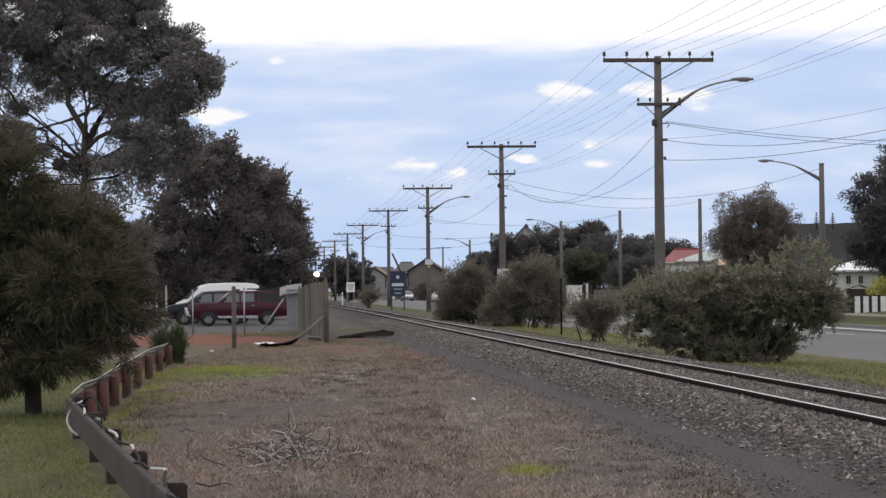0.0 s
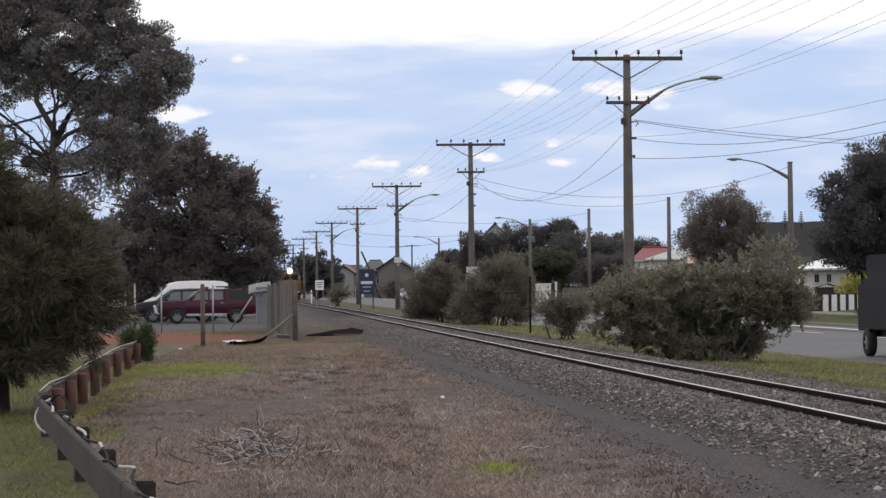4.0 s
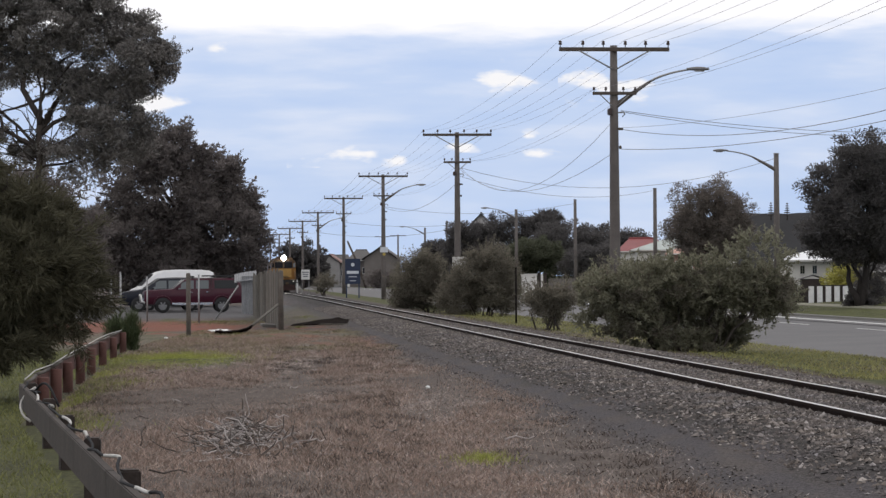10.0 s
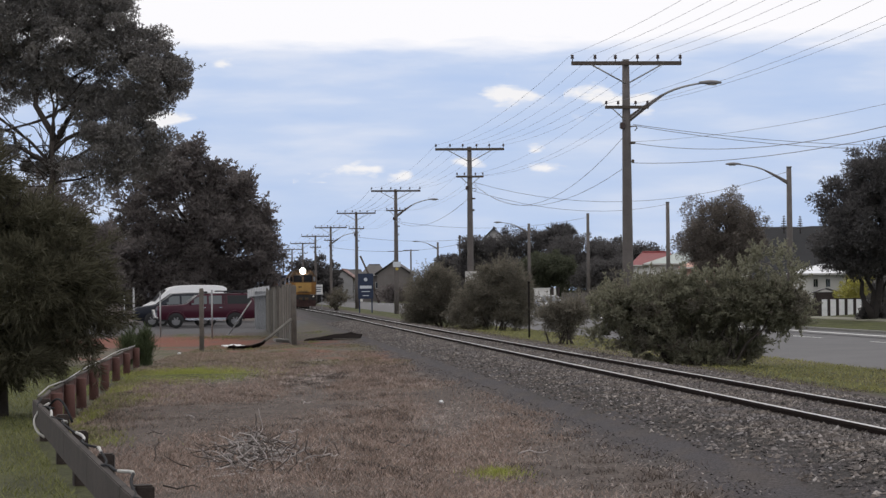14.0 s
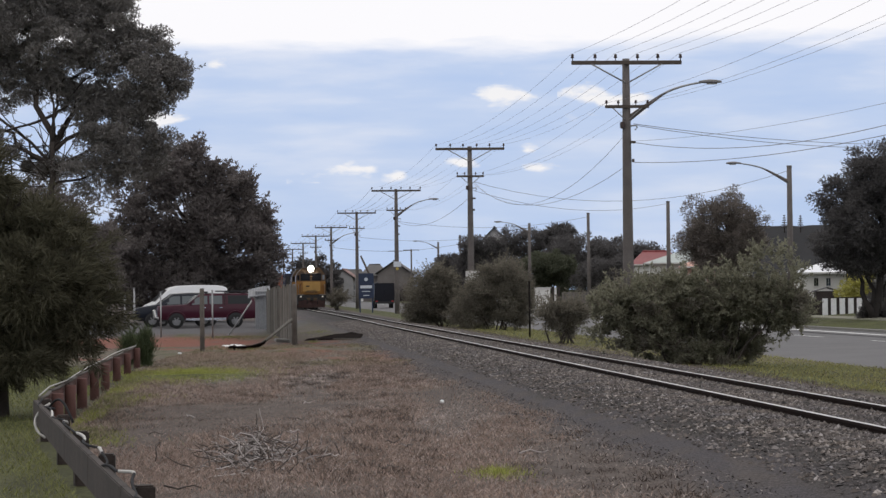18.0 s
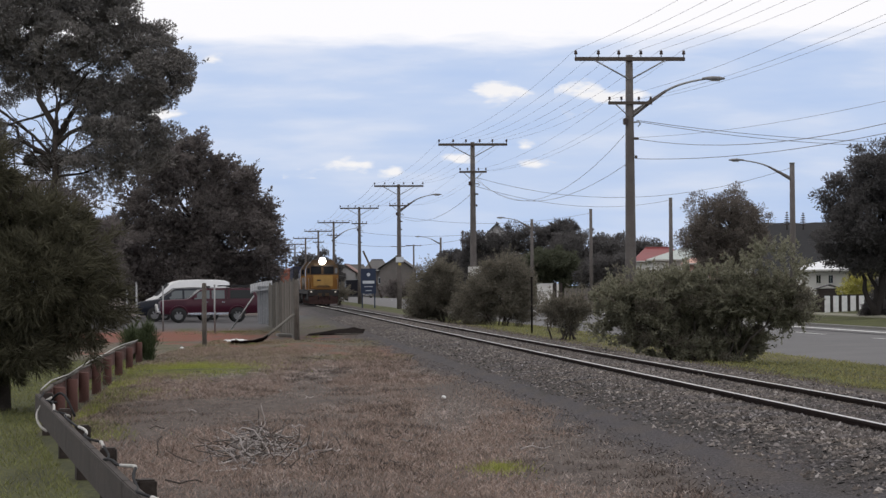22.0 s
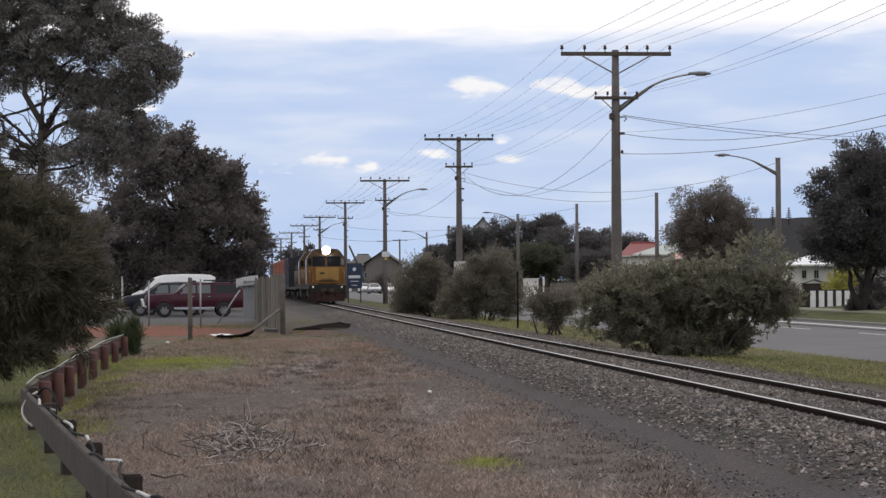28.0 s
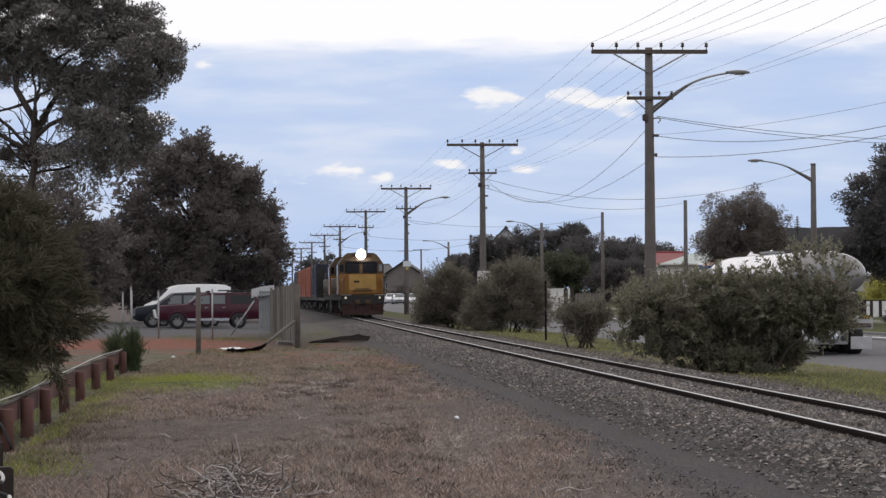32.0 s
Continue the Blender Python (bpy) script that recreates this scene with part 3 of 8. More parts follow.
def lamp_parts(root, z, reach, side, rise, mat_arm=M_STEEL):
    """A curved outreach arm with a cobra-head lantern. side: +1 to the right."""
    prof = ((0, 0), (0.2, 0.30), (0.45, 0.655), (0.53, 0.745), (0.62, 0.82), (0.72, 0.885), (0.82, 0.935), (0.92, 0.975), (1.0, 1.0))
    pts = [(side * (0.1 + reach * u), 0, z + rise * v) for u, v in prof]
    part("lamp_arm", tubem(pts[2:], [0.044, 0.042, 0.04, 0.037, 0.035, 0.034, 0.034], 8), mat_arm, root)
    part("arm_bracket", tubem([(side * 0.02, 0, z - 0.08), pts[0], pts[1], pts[2]], [0.12, 0.105, 0.078, 0.048], 8), M_POLE, root)
    bm = bmesh.new()
    x0, zt = side * (0.1 + reach), z + rise
    rings = []
    for s, w, h in ((-0.12, 0.06, 0.05), (0.05, 0.13, 0.08), (0.25, 0.17, 0.10), (0.5, 0.16, 0.09), (0.68, 0.09, 0.05)):
        rings.append([bm.verts.new((x0 + side * s, w * math.cos(a), zt + h * max(math.sin(a), -0.35))) for a in (2 * math.pi * k / 12 for k in range(12))])
    for r0, r1 in zip(rings, rings[1:]):
        for k in range(12):
            bm.faces.new((r0[k], r0[(k + 1) % 12], r1[(k + 1) % 12], r1[k])).smooth = True
    bm.faces.new(rings[0])
    bm.faces.new(rings[-1])
    head = part("lantern", bm, M_LAMP, root)
    part("lens", boxm(x0 + side * 0.34, 0, zt - 0.05, 0.36, 0.2, 0.05, bev=0.02), M_LENS, head)


def utility_pole(x, y, height=9.85, arm=3.92, low_arm=1.56, lamp=False, z0=None, lean=0.0, label=""):
    z0 = road_z(y) + 0.05 if z0 is None else z0
    root = thing("utility_pole", pose(x, y, z0, 0, lean, ARM_TILT), label or ("weathered wooden utility pole with two crossarms" + (" and a street lamp" if lamp else "")), "utility pole", "utility poles along the railway")
    H = height - z0
    part("pole", tubem([(0, 0, -0.3), (0, 0, H * 0.3), (0, 0, H * 0.7), (0, 0, H)], [0.21, 0.19, 0.155, 0.125], 10), M_POLE, root)
    a = part("crossarm", boxm(0, -0.17, H - 0.15, arm, 0.10, 0.14, bev=0.012), M_ARM, root)
    for f in (-0.49, -0.285, -0.1, 0.1, 0.285, 0.49):
        bm = bmesh.new()
        insulator(bm, f * arm, -0.17, H - 0.08)
        part("insulator", bm, M_INSUL, a)
    for s in (-1, 1):
        part("brace", tubem([(s * 0.06, -0.17, H - 0.85), (s * arm * 0.32, -0.2, H - 0.2)], 0.028, 6), M_STEEL, root)
    if low_arm:
        lz = H - 1.70
        a = part("crossarm", boxm(0, -0.16, lz, low_arm, 0.09, 0.11, bev=0.01), M_ARM, root)
        for f in (-0.47, -0.2, 0.2, 0.47):
            bm = bmesh.new()
            insulator(bm, f * low_arm, -0.16, lz + 0.04, 0.8)
            part("insulator", bm, M_INSUL, a)
        for s in (-1, 1):
            part("brace", tubem([(s * 0.08, -0.16, lz - 0.45), (s * low_arm * 0.33, -0.18, lz - 0.05)], 0.02, 6), M_STEEL, root)
        part("bracket", boxm(-0.17, -0.12, lz - 0.65, 0.16, 0.22, 0.24, bev=0.03), M_INSUL, root)
        part("hook", tubem([(0.1, -0.1, lz - 0.68), (0.32, -0.12, lz - 0.66), (0.36, -0.12, lz - 0.74), (0.28, -0.12, lz - 0.82)], 0.03, 6), M_STEEL, root)
        part("bracket", boxm(0.2, -0.1, lz - 1.25, 0.2, 0.1, 0.09, bev=0.015), M_ARM, root)
        part("bracket", boxm(0.2, -0.1, lz - 1.9, 0.09, 0.09, 0.12, bev=0.015), M_ARM, root)
    if lamp:
        lamp_parts(root, H - 2.1, 2.63, 1, 1.26)
    return root


def pole_x(y):
    return 14.66 - 0.0782 * y


POLES = [(89.5, True), (144.0, False), (201.9, True), (257.1, False), (312.4, True), (358.7, False), (408.9, False), (462.9, False), (520.7, False), (33.4, True)]
poles = {}
for y, lamp in POLES:
    poles[y] = utility_pole(pole_x(y), y, 9.76 if y == 89.5 else 9.85, lamp=lamp)


def cable(p, q, sag, r=0.012, label="thin dark overhead cable", n=14):
    p, q = Vector(p), Vector(q)
    pts = [p.lerp(q, i / n) - Vector((0, 0, sag * 4 * (i / n) * (1 - i / n))) for i in range(n + 1)]
    ob = part("overhead_cable", tubem(pts, r, 5), M_WIRE)
    return tagged(ob, label, "cable", "overhead cables")


line_ys = sorted(y for y, _ in POLES)
for ya, yb in zip([-20.0] + line_ys, line_ys):
    for f in (-0.49, -0.285, -0.1, 0.1, 0.285, 0.49):
        cable((pole_x(ya) + f * 3.92, ya, 9.95), (pole_x(yb) + f * 3.92, yb, 9.95), 0.55, 0.005 if yb < 257 else 0.010)
    if yb < 385:
        for f in (-0.47, 0.2, 0.47):
            cable((pole_x(ya) + f * 1.56, ya, 8.2), (pole_x(yb) + f * 1.56, yb, 8.2), 0.6, 0.0045)


def street_lamp(x, y, height, reach=2.62, group="street lamps across the road"):
    z0 = road_z(y) + 0.12
    root = thing("street_lamp", pose(x, y, z0, 0, 0, ARM_TILT), "grey pole with a curved street lamp arm", "street lamp", group)
    H = height - z0
    part("pole", tubem([(0, 0, -0.2), (0, 0, H)], [0.19, 0.13], 10), M_POLE, root)
    part("cap", tubem([(0, 0, H - 0.01), (0, 0, H + 0.05)], 0.15, 10), M_STEEL, root)
    lamp_parts(root, H - 0.8, reach, -1, 0.98)
    return root


def side_x(y):
    return 31.03 - 0.0803 * y


for y, h in ((135.0, 8.08), (244.3, 8.1), (340.7, 8.3)):
    street_lamp(side_x(y), y, h)
for y, h in ((170.7, 7.6), (206.5, 7.9), (311.1, 8.4), (385.7, 8.0), (417.9, 8.4)):
    root = thing("wooden_post", pose(side_x(y), y, road_z(y) + 0.1), "bare weathered wooden service pole", "pole", "service poles across the road")
    part("pole", tubem([(0, 0, -0.2), (0, 0, h)], [0.16, 0.12], 10), M_POLE, root)
    part("cap", tubem([(0, 0, h - 0.02), (0, 0, h + 0.04)], 0.13, 10), M_ARM, root)
    if y > 373:
        part("crossarm", boxm(0, 0, h - 0.1, 2.4, 0.1, 0.12), M_ARM, root)
root = thing("leaning_pole", pose(-5.6, 400, 0.1), "dark timber pole leaning over before the far houses", "pole")
part("pole", tubem([(0.62, 0, 0), (-1.05, 0, 4.6), (-2.3, 0, 7.4)], [0.2, 0.17, 0.14], 8), M_ARM, root)
P1 = (pole_x(89.5), 89.5)
for z, q, sag, r in ((7.46, (27.3, 110.0, 7.98), 0.47, 0.011), (7.42, (27.5, 109.0, 7.9), 0.60, 0.011), (6.80, (14.9, 60.0, 6.53), 0.77, 0.011), (6.10, (14.9, 60.0, 6.07), 0.45, 0.011), (6.85, (14.9, 60.0, 6.87), 0.35, 0.006)):
    cable((P1[0] + 0.25, P1[1], z), q, sag, r)
cable((P1[0] - 0.15, P1[1], 6.97), (pole_x(144.0) + 0.2, 144.0, 7.84), 1.8, 0.009)
cable((P1[0] - 0.15, P1[1], 5.9), (pole_x(144.0) + 0.2, 144.0, 7.7), 1.25, 0.009)
cable((pole_x(144.0) + 0.2, 144.0, 7.84), (side_x(135.0), 135.0, 7.87), 1.36, 0.012)
cable((pole_x(144.0), 144.0, 7.4), (side_x(170.7), 170.7, 7.4), 0.8, 0.012)
cable((pole_x(201.9), 201.9, 7.3), (side_x(206.5), 206.5, 7.6), 0.7, 0.013)
cable((pole_x(201.9), 201.9, 7.3), (pole_x(144.0), 144.0, 7.0), 0.9, 0.012)
cable((pole_x(257.1), 257.1, 7.3), (side_x(244.3), 244.3, 7.5), 0.7, 0.016)
cable((pole_x(312.4), 312.4, 7.3), (side_x(311.1), 311.1, 7.5), 0.7, 0.02)


# ---------- trees and bushes ----------
def sprays(name, blobs, n, reach, ln, wd, seed, lift=0.5, per=26):
    """Loose shoots that stand out of the rounded masses, each with leaves along its stem."""
    rng = np.random.default_rng(seed)
    b = np.array(blobs, dtype=float)
    which = rng.integers(0, len(b), n)
    d = unit(rng.normal(size=(n, 3)) + np.array([0, 0, lift]))
    root = b[which, :3] + d * b[which, 3:] * 0.85
    d = unit(d + np.array([0, 0, lift]) * 0.6 + rng.normal(size=(n, 3)) * 0.25)
    long = reach * (0.5 + 0.9 * rng.random((n, 1)))
    tip = root + d * long
    side = unit(np.cross(d, rng.normal(size=(n, 3)))) * 0.007
    stems = np.stack([root - side, root + side, tip + side * 0.4, tip - side * 0.4], axis=1)
    s = rng.random((n * per, 1))
    c = np.repeat(root, per, axis=0) + np.repeat(d * long, per, axis=0) * s
    ax = unit(np.repeat(d, per, axis=0) * 0.7 + unit(rng.normal(size=(n * per, 3))))
    sd = unit(np.cross(ax, rng.normal(size=(n * per, 3))))
    l = ln * (0.6 + 0.7 * rng.random((n * per, 1))) * (1.1 - 0.4 * s)
    w = wd * (0.7 + 0.6 * rng.random((n * per, 1)))
    q = np.stack([c, c + ax * l * 0.5 + sd * w * 0.5, c + ax * l, c + ax * l * 0.5 - sd * w * 0.5], axis=1)
    return quads(name, np.concatenate([stems, q]))


def twigs(name, blobs, n, reach, thick, seed, lift=0.6):
    """Bare thin twigs that fork outwards and up through the leaf masses."""
    rng = np.random.default_rng(seed)
    b = np.array(blobs, dtype=float)
    which = rng.integers(0, len(b), n)
    d = unit(rng.normal(size=(n, 3)) + np.array([0, 0, lift]))
    root = b[which, :3] + d * b[which, 3:] * rng.uniform(0.3, 0.9, (n, 1))
    out = []
    for k in range(3):
        way = unit(d + rng.normal(size=(n, 3)) * 0.35 + np.array([0, 0, lift * 0.4]))
        tip = root + way * reach * rng.uniform(0.4, 1.0, (n, 1))
        side = unit(np.cross(way, rng.normal(size=(n, 3)))) * thick * 0.5
        out.append(np.stack([root - side, root + side, tip + side * 0.4, tip - side * 0.4], axis=1))
        root = root + (tip - root) * rng.uniform(0.3, 0.8, (n, 1))
    return quads(name, np.concatenate(out))


def tree(name, base, trunk_top, r0, limb_list, crowns, label, category, leaf, bark=M_BARK, group="", shoots=()):
    """base and trunk_top in metres, limbs as (from fraction, tip, radius), crowns as meshes of leaves."""
    root = thing(name, pose(*base), label, category, group)
    b, t = Vector((0, 0, 0)), Vector(trunk_top)
    part("trunk", limbs(bmesh.new(), (0, 0, -0.2), t, r0, r0 * 0.45, len(name), 0.10), bark, root)
    for i, (f, tip, r) in enumerate(limb_list):
        part("limb", limbs(bmesh.new(), b.lerp(t, f), tip, r, r * 0.3, i + 3, 0.25, 6), bark, root)
    for c in crowns:
        part("crown", c, leaf, root)
    for c in shoots:
        part("spray", c, leaf, root, "loose leafy shoots")
    return root


# the big grey-green tree that overhangs the yard
tree("overhanging_tree", (-8.6, 59.1, 0), (0.3, 0, 5.2), 0.14,
     [(0.95, (3.0, 0, 7.0), 0.060), (0.9, (-1.8, 0.3, 6.1), 0.060), (0.95, (1.6, 0.4, 8.2), 0.083), (0.9, (-0.3, 0, 8.6), 0.090), (0.85, (2.2, -0.3, 5.6), 0.045), (1.12, (-1.45, 0, 5.25), 0.041), (0.98, (0.24, 0, 7.0), 0.041), (1.0, (0.52, 0.1, 6.9), 0.045), (0.9, (-2.4, 0, 7.2), 0.045), (0.95, (1.05, 0, 6.4), 0.049), (1.1, (1.15, 0.1, 6.7), 0.034), (0.8, (2.0, 0, 4.7), 0.038), (0.85, (-0.9, 0, 5.9), 0.038)] + [(0.80 + 0.02 * (k % 10), (-3.0 + 0.2 * k + 0.3 * math.sin(k * 5.0), 0.5 * math.sin(k * 3.0), 4.3 + 2.3 * (k * 0.37 % 1)), 0.015) for k in range(26)],
     [puffs("crown", [(-1.23, -0.68, 7.95, 0.85, 0.68, 0.72), (-0.17, 0.00, 8.27, 0.98, 0.79, 0.66), (0.88, 0.68, 8.26, 0.85, 0.68, 0.59), (1.60, -0.26, 8.05, 0.66, 0.53, 0.53), (-0.44, 0.30, 7.42, 0.76, 0.61, 0.53), (0.54, -0.58, 7.34, 0.72, 0.58, 0.55), (1.46, 0.00, 7.20, 0.72, 0.58, 0.55), (2.21, 0.48, 7.45, 0.60, 0.48, 0.50), (2.70, -0.22, 7.01, 0.55, 0.44, 0.45), (3.17, 0.18, 6.56, 0.45, 0.36, 0.47), (2.54, -0.46, 6.57, 0.58, 0.46, 0.42), (2.10, 0.00, 6.01, 0.55, 0.44, 0.45), (1.51, 0.46, 6.54, 0.58, 0.46, 0.39), (2.09, -0.26, 5.31, 0.66, 0.53, 0.53), (2.39, 0.20, 4.82, 0.50, 0.40, 0.45), (1.78, -0.40, 4.92, 0.50, 0.40, 0.39), (2.01, 0.00, 4.43, 0.45, 0.36, 0.32), (2.89, 0.13, 5.87, 0.16, 0.13, 0.29), (-1.50, -0.20, 7.04, 0.50, 0.40, 0.59), (-1.25, 0.20, 6.11, 0.50, 0.40, 0.42), (-1.46, -0.47, 5.33, 0.59, 0.47, 0.55), (0.01, 0.00, 6.78, 0.55, 0.44, 0.29), (0.92, 0.29, 6.09, 0.37, 0.29, 0.26), (-0.87, -0.21, 4.90, 0.53, 0.42, 0.21), (0.18, 0.21, 4.63, 0.53, 0.42, 0.16), (1.16, -0.38, 4.51, 0.47, 0.38, 0.21), (0.49, 1.58, 8.98, 1.97, 1.58, 0.59), (-0.82, -0.63, 9.13, 1.58, 1.26, 0.53), (2.69, 0.14, 6.22, 0.34, 0.27, 0.29), (1.52, 0.10, 5.85, 0.55, 0.45, 0.50), (1.22, -0.27, 5.25, 0.36, 0.3, 0.28), (2.62, 0.1, 5.18, 0.42, 0.36, 0.34), (-0.80, 0.00, 6.86, 0.42, 0.36, 0.26), (-0.38, 0.1, 6.46, 0.40, 0.32, 0.24), (0.28, 0.2, 6.52, 0.34, 0.3, 0.22), (0.46, 0.27, 6.38, 0.34, 0.27, 0.16), (1.16, -0.32, 4.05, 0.39, 0.32, 0.16)],
             640, 440, 0.30, 0.085, 0.026, 11, shell=0.5, flat=0.72)],
     "tall dark grey-green tree with spreading limbs and clumped foliage", "tree", M_LEAF_PINE,
     shoots=[sprays("spray", [(0.01, -0.48, 6.78, 0.60, 0.48, 0.34), (0.92, 0.36, 6.09, 0.45, 0.36, 0.34), (0.46, 0.19, 6.36, 0.47, 0.38, 0.26), (0.18, 0.48, 4.72, 0.60, 0.48, 0.21), (1.27, -0.16, 5.58, 0.39, 0.32, 0.26), (1.49, 0.21, 4.24, 0.53, 0.42, 0.24), (-0.87, -0.42, 4.99, 0.53, 0.42, 0.24), (2.70, 0.00, 6.46, 0.53, 0.42, 0.39), (2.31, 0.42, 7.38, 0.53, 0.42, 0.39), (3.17, -0.16, 6.56, 0.39, 0.32, 0.39), (2.28, 0.19, 4.63, 0.47, 0.38, 0.34), (-1.36, -0.53, 7.69, 0.66, 0.53, 0.66)], 260, 0.42, 0.08, 0.024, 51, lift=0.2, per=42)])
# the dark needle-leaved tree beside the rail fence
tree("needle_tree", (-5.5, 34.1, 0), (-0.1, 0.3, 3.2), 0.12,
     [(0.3, (1.0, 0.2, 1.5), 0.05), (0.45, (1.3, -0.2, 2.3), 0.03), (0.35, (1.3, 0.1, 1.7), 0.03), (0.6, (0.2, -0.3, 3.5), 0.03), (0.5, (-0.9, 0.3, 2.6), 0.05), (0.5, (0.8, 0.4, 2.6), 0.05), (0.2, (-0.9, 0, 1.2), 0.05), (0.15, (0.6, 0, 0.9), 0.04), (0.7, (0.4, 0, 3.2), 0.04)],
     [leaves("crown", [(-0.23, -0.51, 3.18, 0.57, 0.51, 0.38), (0.55, 0.00, 2.49, 0.53, 0.48, 0.38), (-0.05, 0.65, 2.57, 0.72, 0.65, 0.53), (0.90, -0.24, 2.05, 0.50, 0.48, 0.39), (1.10, 0.22, 1.46, 0.46, 0.44, 0.42), (0.47, -0.75, 1.77, 0.83, 0.75, 0.53), (-0.29, 0.00, 1.63, 0.83, 0.75, 0.68), (0.39, 0.82, 1.09, 0.91, 0.82, 0.38), (-0.38, -0.32, 0.68, 0.72, 0.65, 0.36), (0.99, 0.20, 0.97, 0.45, 0.41, 0.23), (0.23, -0.55, 0.79, 0.61, 0.55, 0.30), (-0.81, 0.00, 2.32, 0.76, 0.68, 1.14), (1.26, 0.20, 1.84, 0.22, 0.20, 0.23), (-0.57, -0.20, 3.53, 0.45, 0.41, 0.38)],
             560, 105, 0.20, 0.19, 0.015, 12, droop=0.15, along=1.3, shell=0.35)],
     "dark drooping needle-leaved tree beside the rail fence", "tree", M_LEAF_CON,
     shoots=[sprays("spray", [(-0.3, 0.00, 3.0, 0.5, 0.5, 0.4), (0.5, 0.00, 2.4, 0.5, 0.5, 0.4), (0.88, 0.00, 2.10, 0.55, 0.57, 0.42), (1.04, 0.00, 1.46, 0.47, 0.49, 0.42), (-0.81, 0.00, 2.32, 0.76, 0.76, 1.0), (0.9, 0, 0.95, 0.5, 0.5, 0.3), (0.4, 0, 1.9, 0.9, 0.9, 0.6), (-0.2, 0, 1.2, 0.9, 0.9, 0.6)], 300, 0.36, 0.18, 0.014, 52, lift=0.05, per=44)])
# trees behind the parked cars
YARD_CROWN = [(-0.08, 0, 9.57, 1.01, 0.97, 1.15), (-1.45, -1.2, 8.74, 1.34, 1.19, 1.4), (-3.5, 1.4, 7.85, 1.43, 1.3, 1.53), (1.42, 0.6, 8.14, 1.42, 1.21, 1.22), (3.0, -0.8, 7.4, 0.74, 1.14, 1.34), (-0.83, 0, 6.6, 3.37, 2.87, 2.23), (-4.72, -1.2, 6.08, 2.01, 1.88, 2.21), (3.45, 1.4, 5.61, 1.02, 1.33, 1.57), (4.25, 0.6, 5.99, 0.34, 0.63, 0.74), (4.32, -0.8, 3.87, 0.8, 1.43, 1.68), (-2.52, 0, 3.92, 4.05, 3.44, 2.36), (2.11, -1.2, 4.21, 2.68, 2.27, 2.34), (-6.05, 1.4, 3.79, 2.38, 2.02, 2.04), (-0.9, 0.6, 2.23, 5.08, 4.32, 1.62), (3.41, -0.8, 2.47, 1.54, 1.31, 1.14)]
tree("yard_tree", (-13.0, 151.7, 0), (0, 0, 6), 0.5,
     [(0.6, (3, 0, 6.5), 0.2), (0.7, (-3, 0, 7), 0.2), (1.0, (0.2, 0, 9.8), 0.2), (0.5, (3.8, 0, 4), 0.15), (0.9, (-1.6, 0, 9), 0.15), (1.0, (1.6, 0, 8.5), 0.12), (0.9, (-3.6, 0.8, 8.4), 0.14), (0.8, (-4.8, -0.6, 6.8), 0.14)] + [(0.85 + 0.01 * k, (-4.6 + 0.5 * k + 0.3 * math.sin(k * 4.0), 0.6 * math.sin(k * 2.3), 7.4 + 1.6 * (k * 0.41 % 1)), 0.05) for k in range(9)],
     [leaves("crown", [q for q in YARD_CROWN if q[0] > -3.0 or q[2] < 5.0], 1900, 75, 0.58, 0.26, 0.085, 13, shell=0.5)],
     "broad dark evergreen tree behind the parked cars", "tree", M_LEAF_DARK,
     shoots=[sprays("spray", [q[:3] + (q[3] * 1.05, q[4], q[5] * 1.05) for q in YARD_CROWN[:10]], 190, 0.85, 0.28, 0.10, 53, lift=0.4, per=34)])
tree("yard_tree", (-21.0, 144.0, 0), (0, 0, 5), 0.4, [(0.6, (2, 0, 6), 0.15), (0.6, (-2, 0, 6), 0.15)],
     [leaves("crown", [(0, 0, 5.8, 3.2, 3, 2.6), (2.4, 0, 4.0, 2.2, 2, 2.0), (-2.6, 0, 4.2, 2.4, 2, 2.2), (1.5, 0, 2.6, 3.5, 2, 1.5)], 500, 60, 0.65, 0.3, 0.1, 14, shell=0.5)],
     "dark evergreen tree at the back of the yard", "tree", M_LEAF_DARK)
# the bushes between the railway and the road
def bush(x, y, blobs, label, leaf, clumps, per, ln, wd, seed, spread=0.22, stems=9, z=None, sprigs=22, upper=(), inner=0, reach=0):
    root = thing("bush", pose(x, y, road_z(y) + 0.12 if z is None else z), label, "bush", "bushes beside the railway")
    rng = random.Random(seed)
    bl = [Vector(q[:3]) for q in blobs]
    for i in range(stems):
        q = bl[i % len(bl)] + Vector((rng.uniform(-0.4, 0.4), rng.uniform(-0.3, 0.3), 0.2))
        part("stem", limbs(bmesh.new(), (rng.uniform(-0.3, 0.3) + 0.3 * q.x, rng.uniform(-0.3, 0.3), -0.15), q, 0.035, 0.01, seed + i, 0.3, 5), M_BARK, root)
    part("foliage", leaves("foliage", blobs, clumps, per, spread, ln, wd, seed, shell=0.35, along=0.8), leaf, root)
    part("spray", sprays("spray", blobs, int(sprigs * len(blobs)), reach or 1.6 * spread + 0.12, ln, wd, seed + 7), leaf, root, "loose leafy shoots")
    tagged(part("brushwood", twigs("brushwood", blobs, 30 * len(blobs), 1.3 * spread, wd * 0.4, seed + 11), M_SHOOT, root), "bare brown twigs among the leaves", kind="stuff")
    if inner:
        part("foliage", leaves("foliage", blobs, inner, per, spread, ln * 0.8, wd * 0.9, seed + 3, shell=0.5, along=0.8), M_LEAF_BROWN, root, "brown older leaves")
    if upper:
        part("spray", sprays("spray", upper, 270, 0.34, ln * 1.1, wd * 1.15, seed + 9, lift=0.8), leaf, root, "thin upper shoots with light between them")
    return root


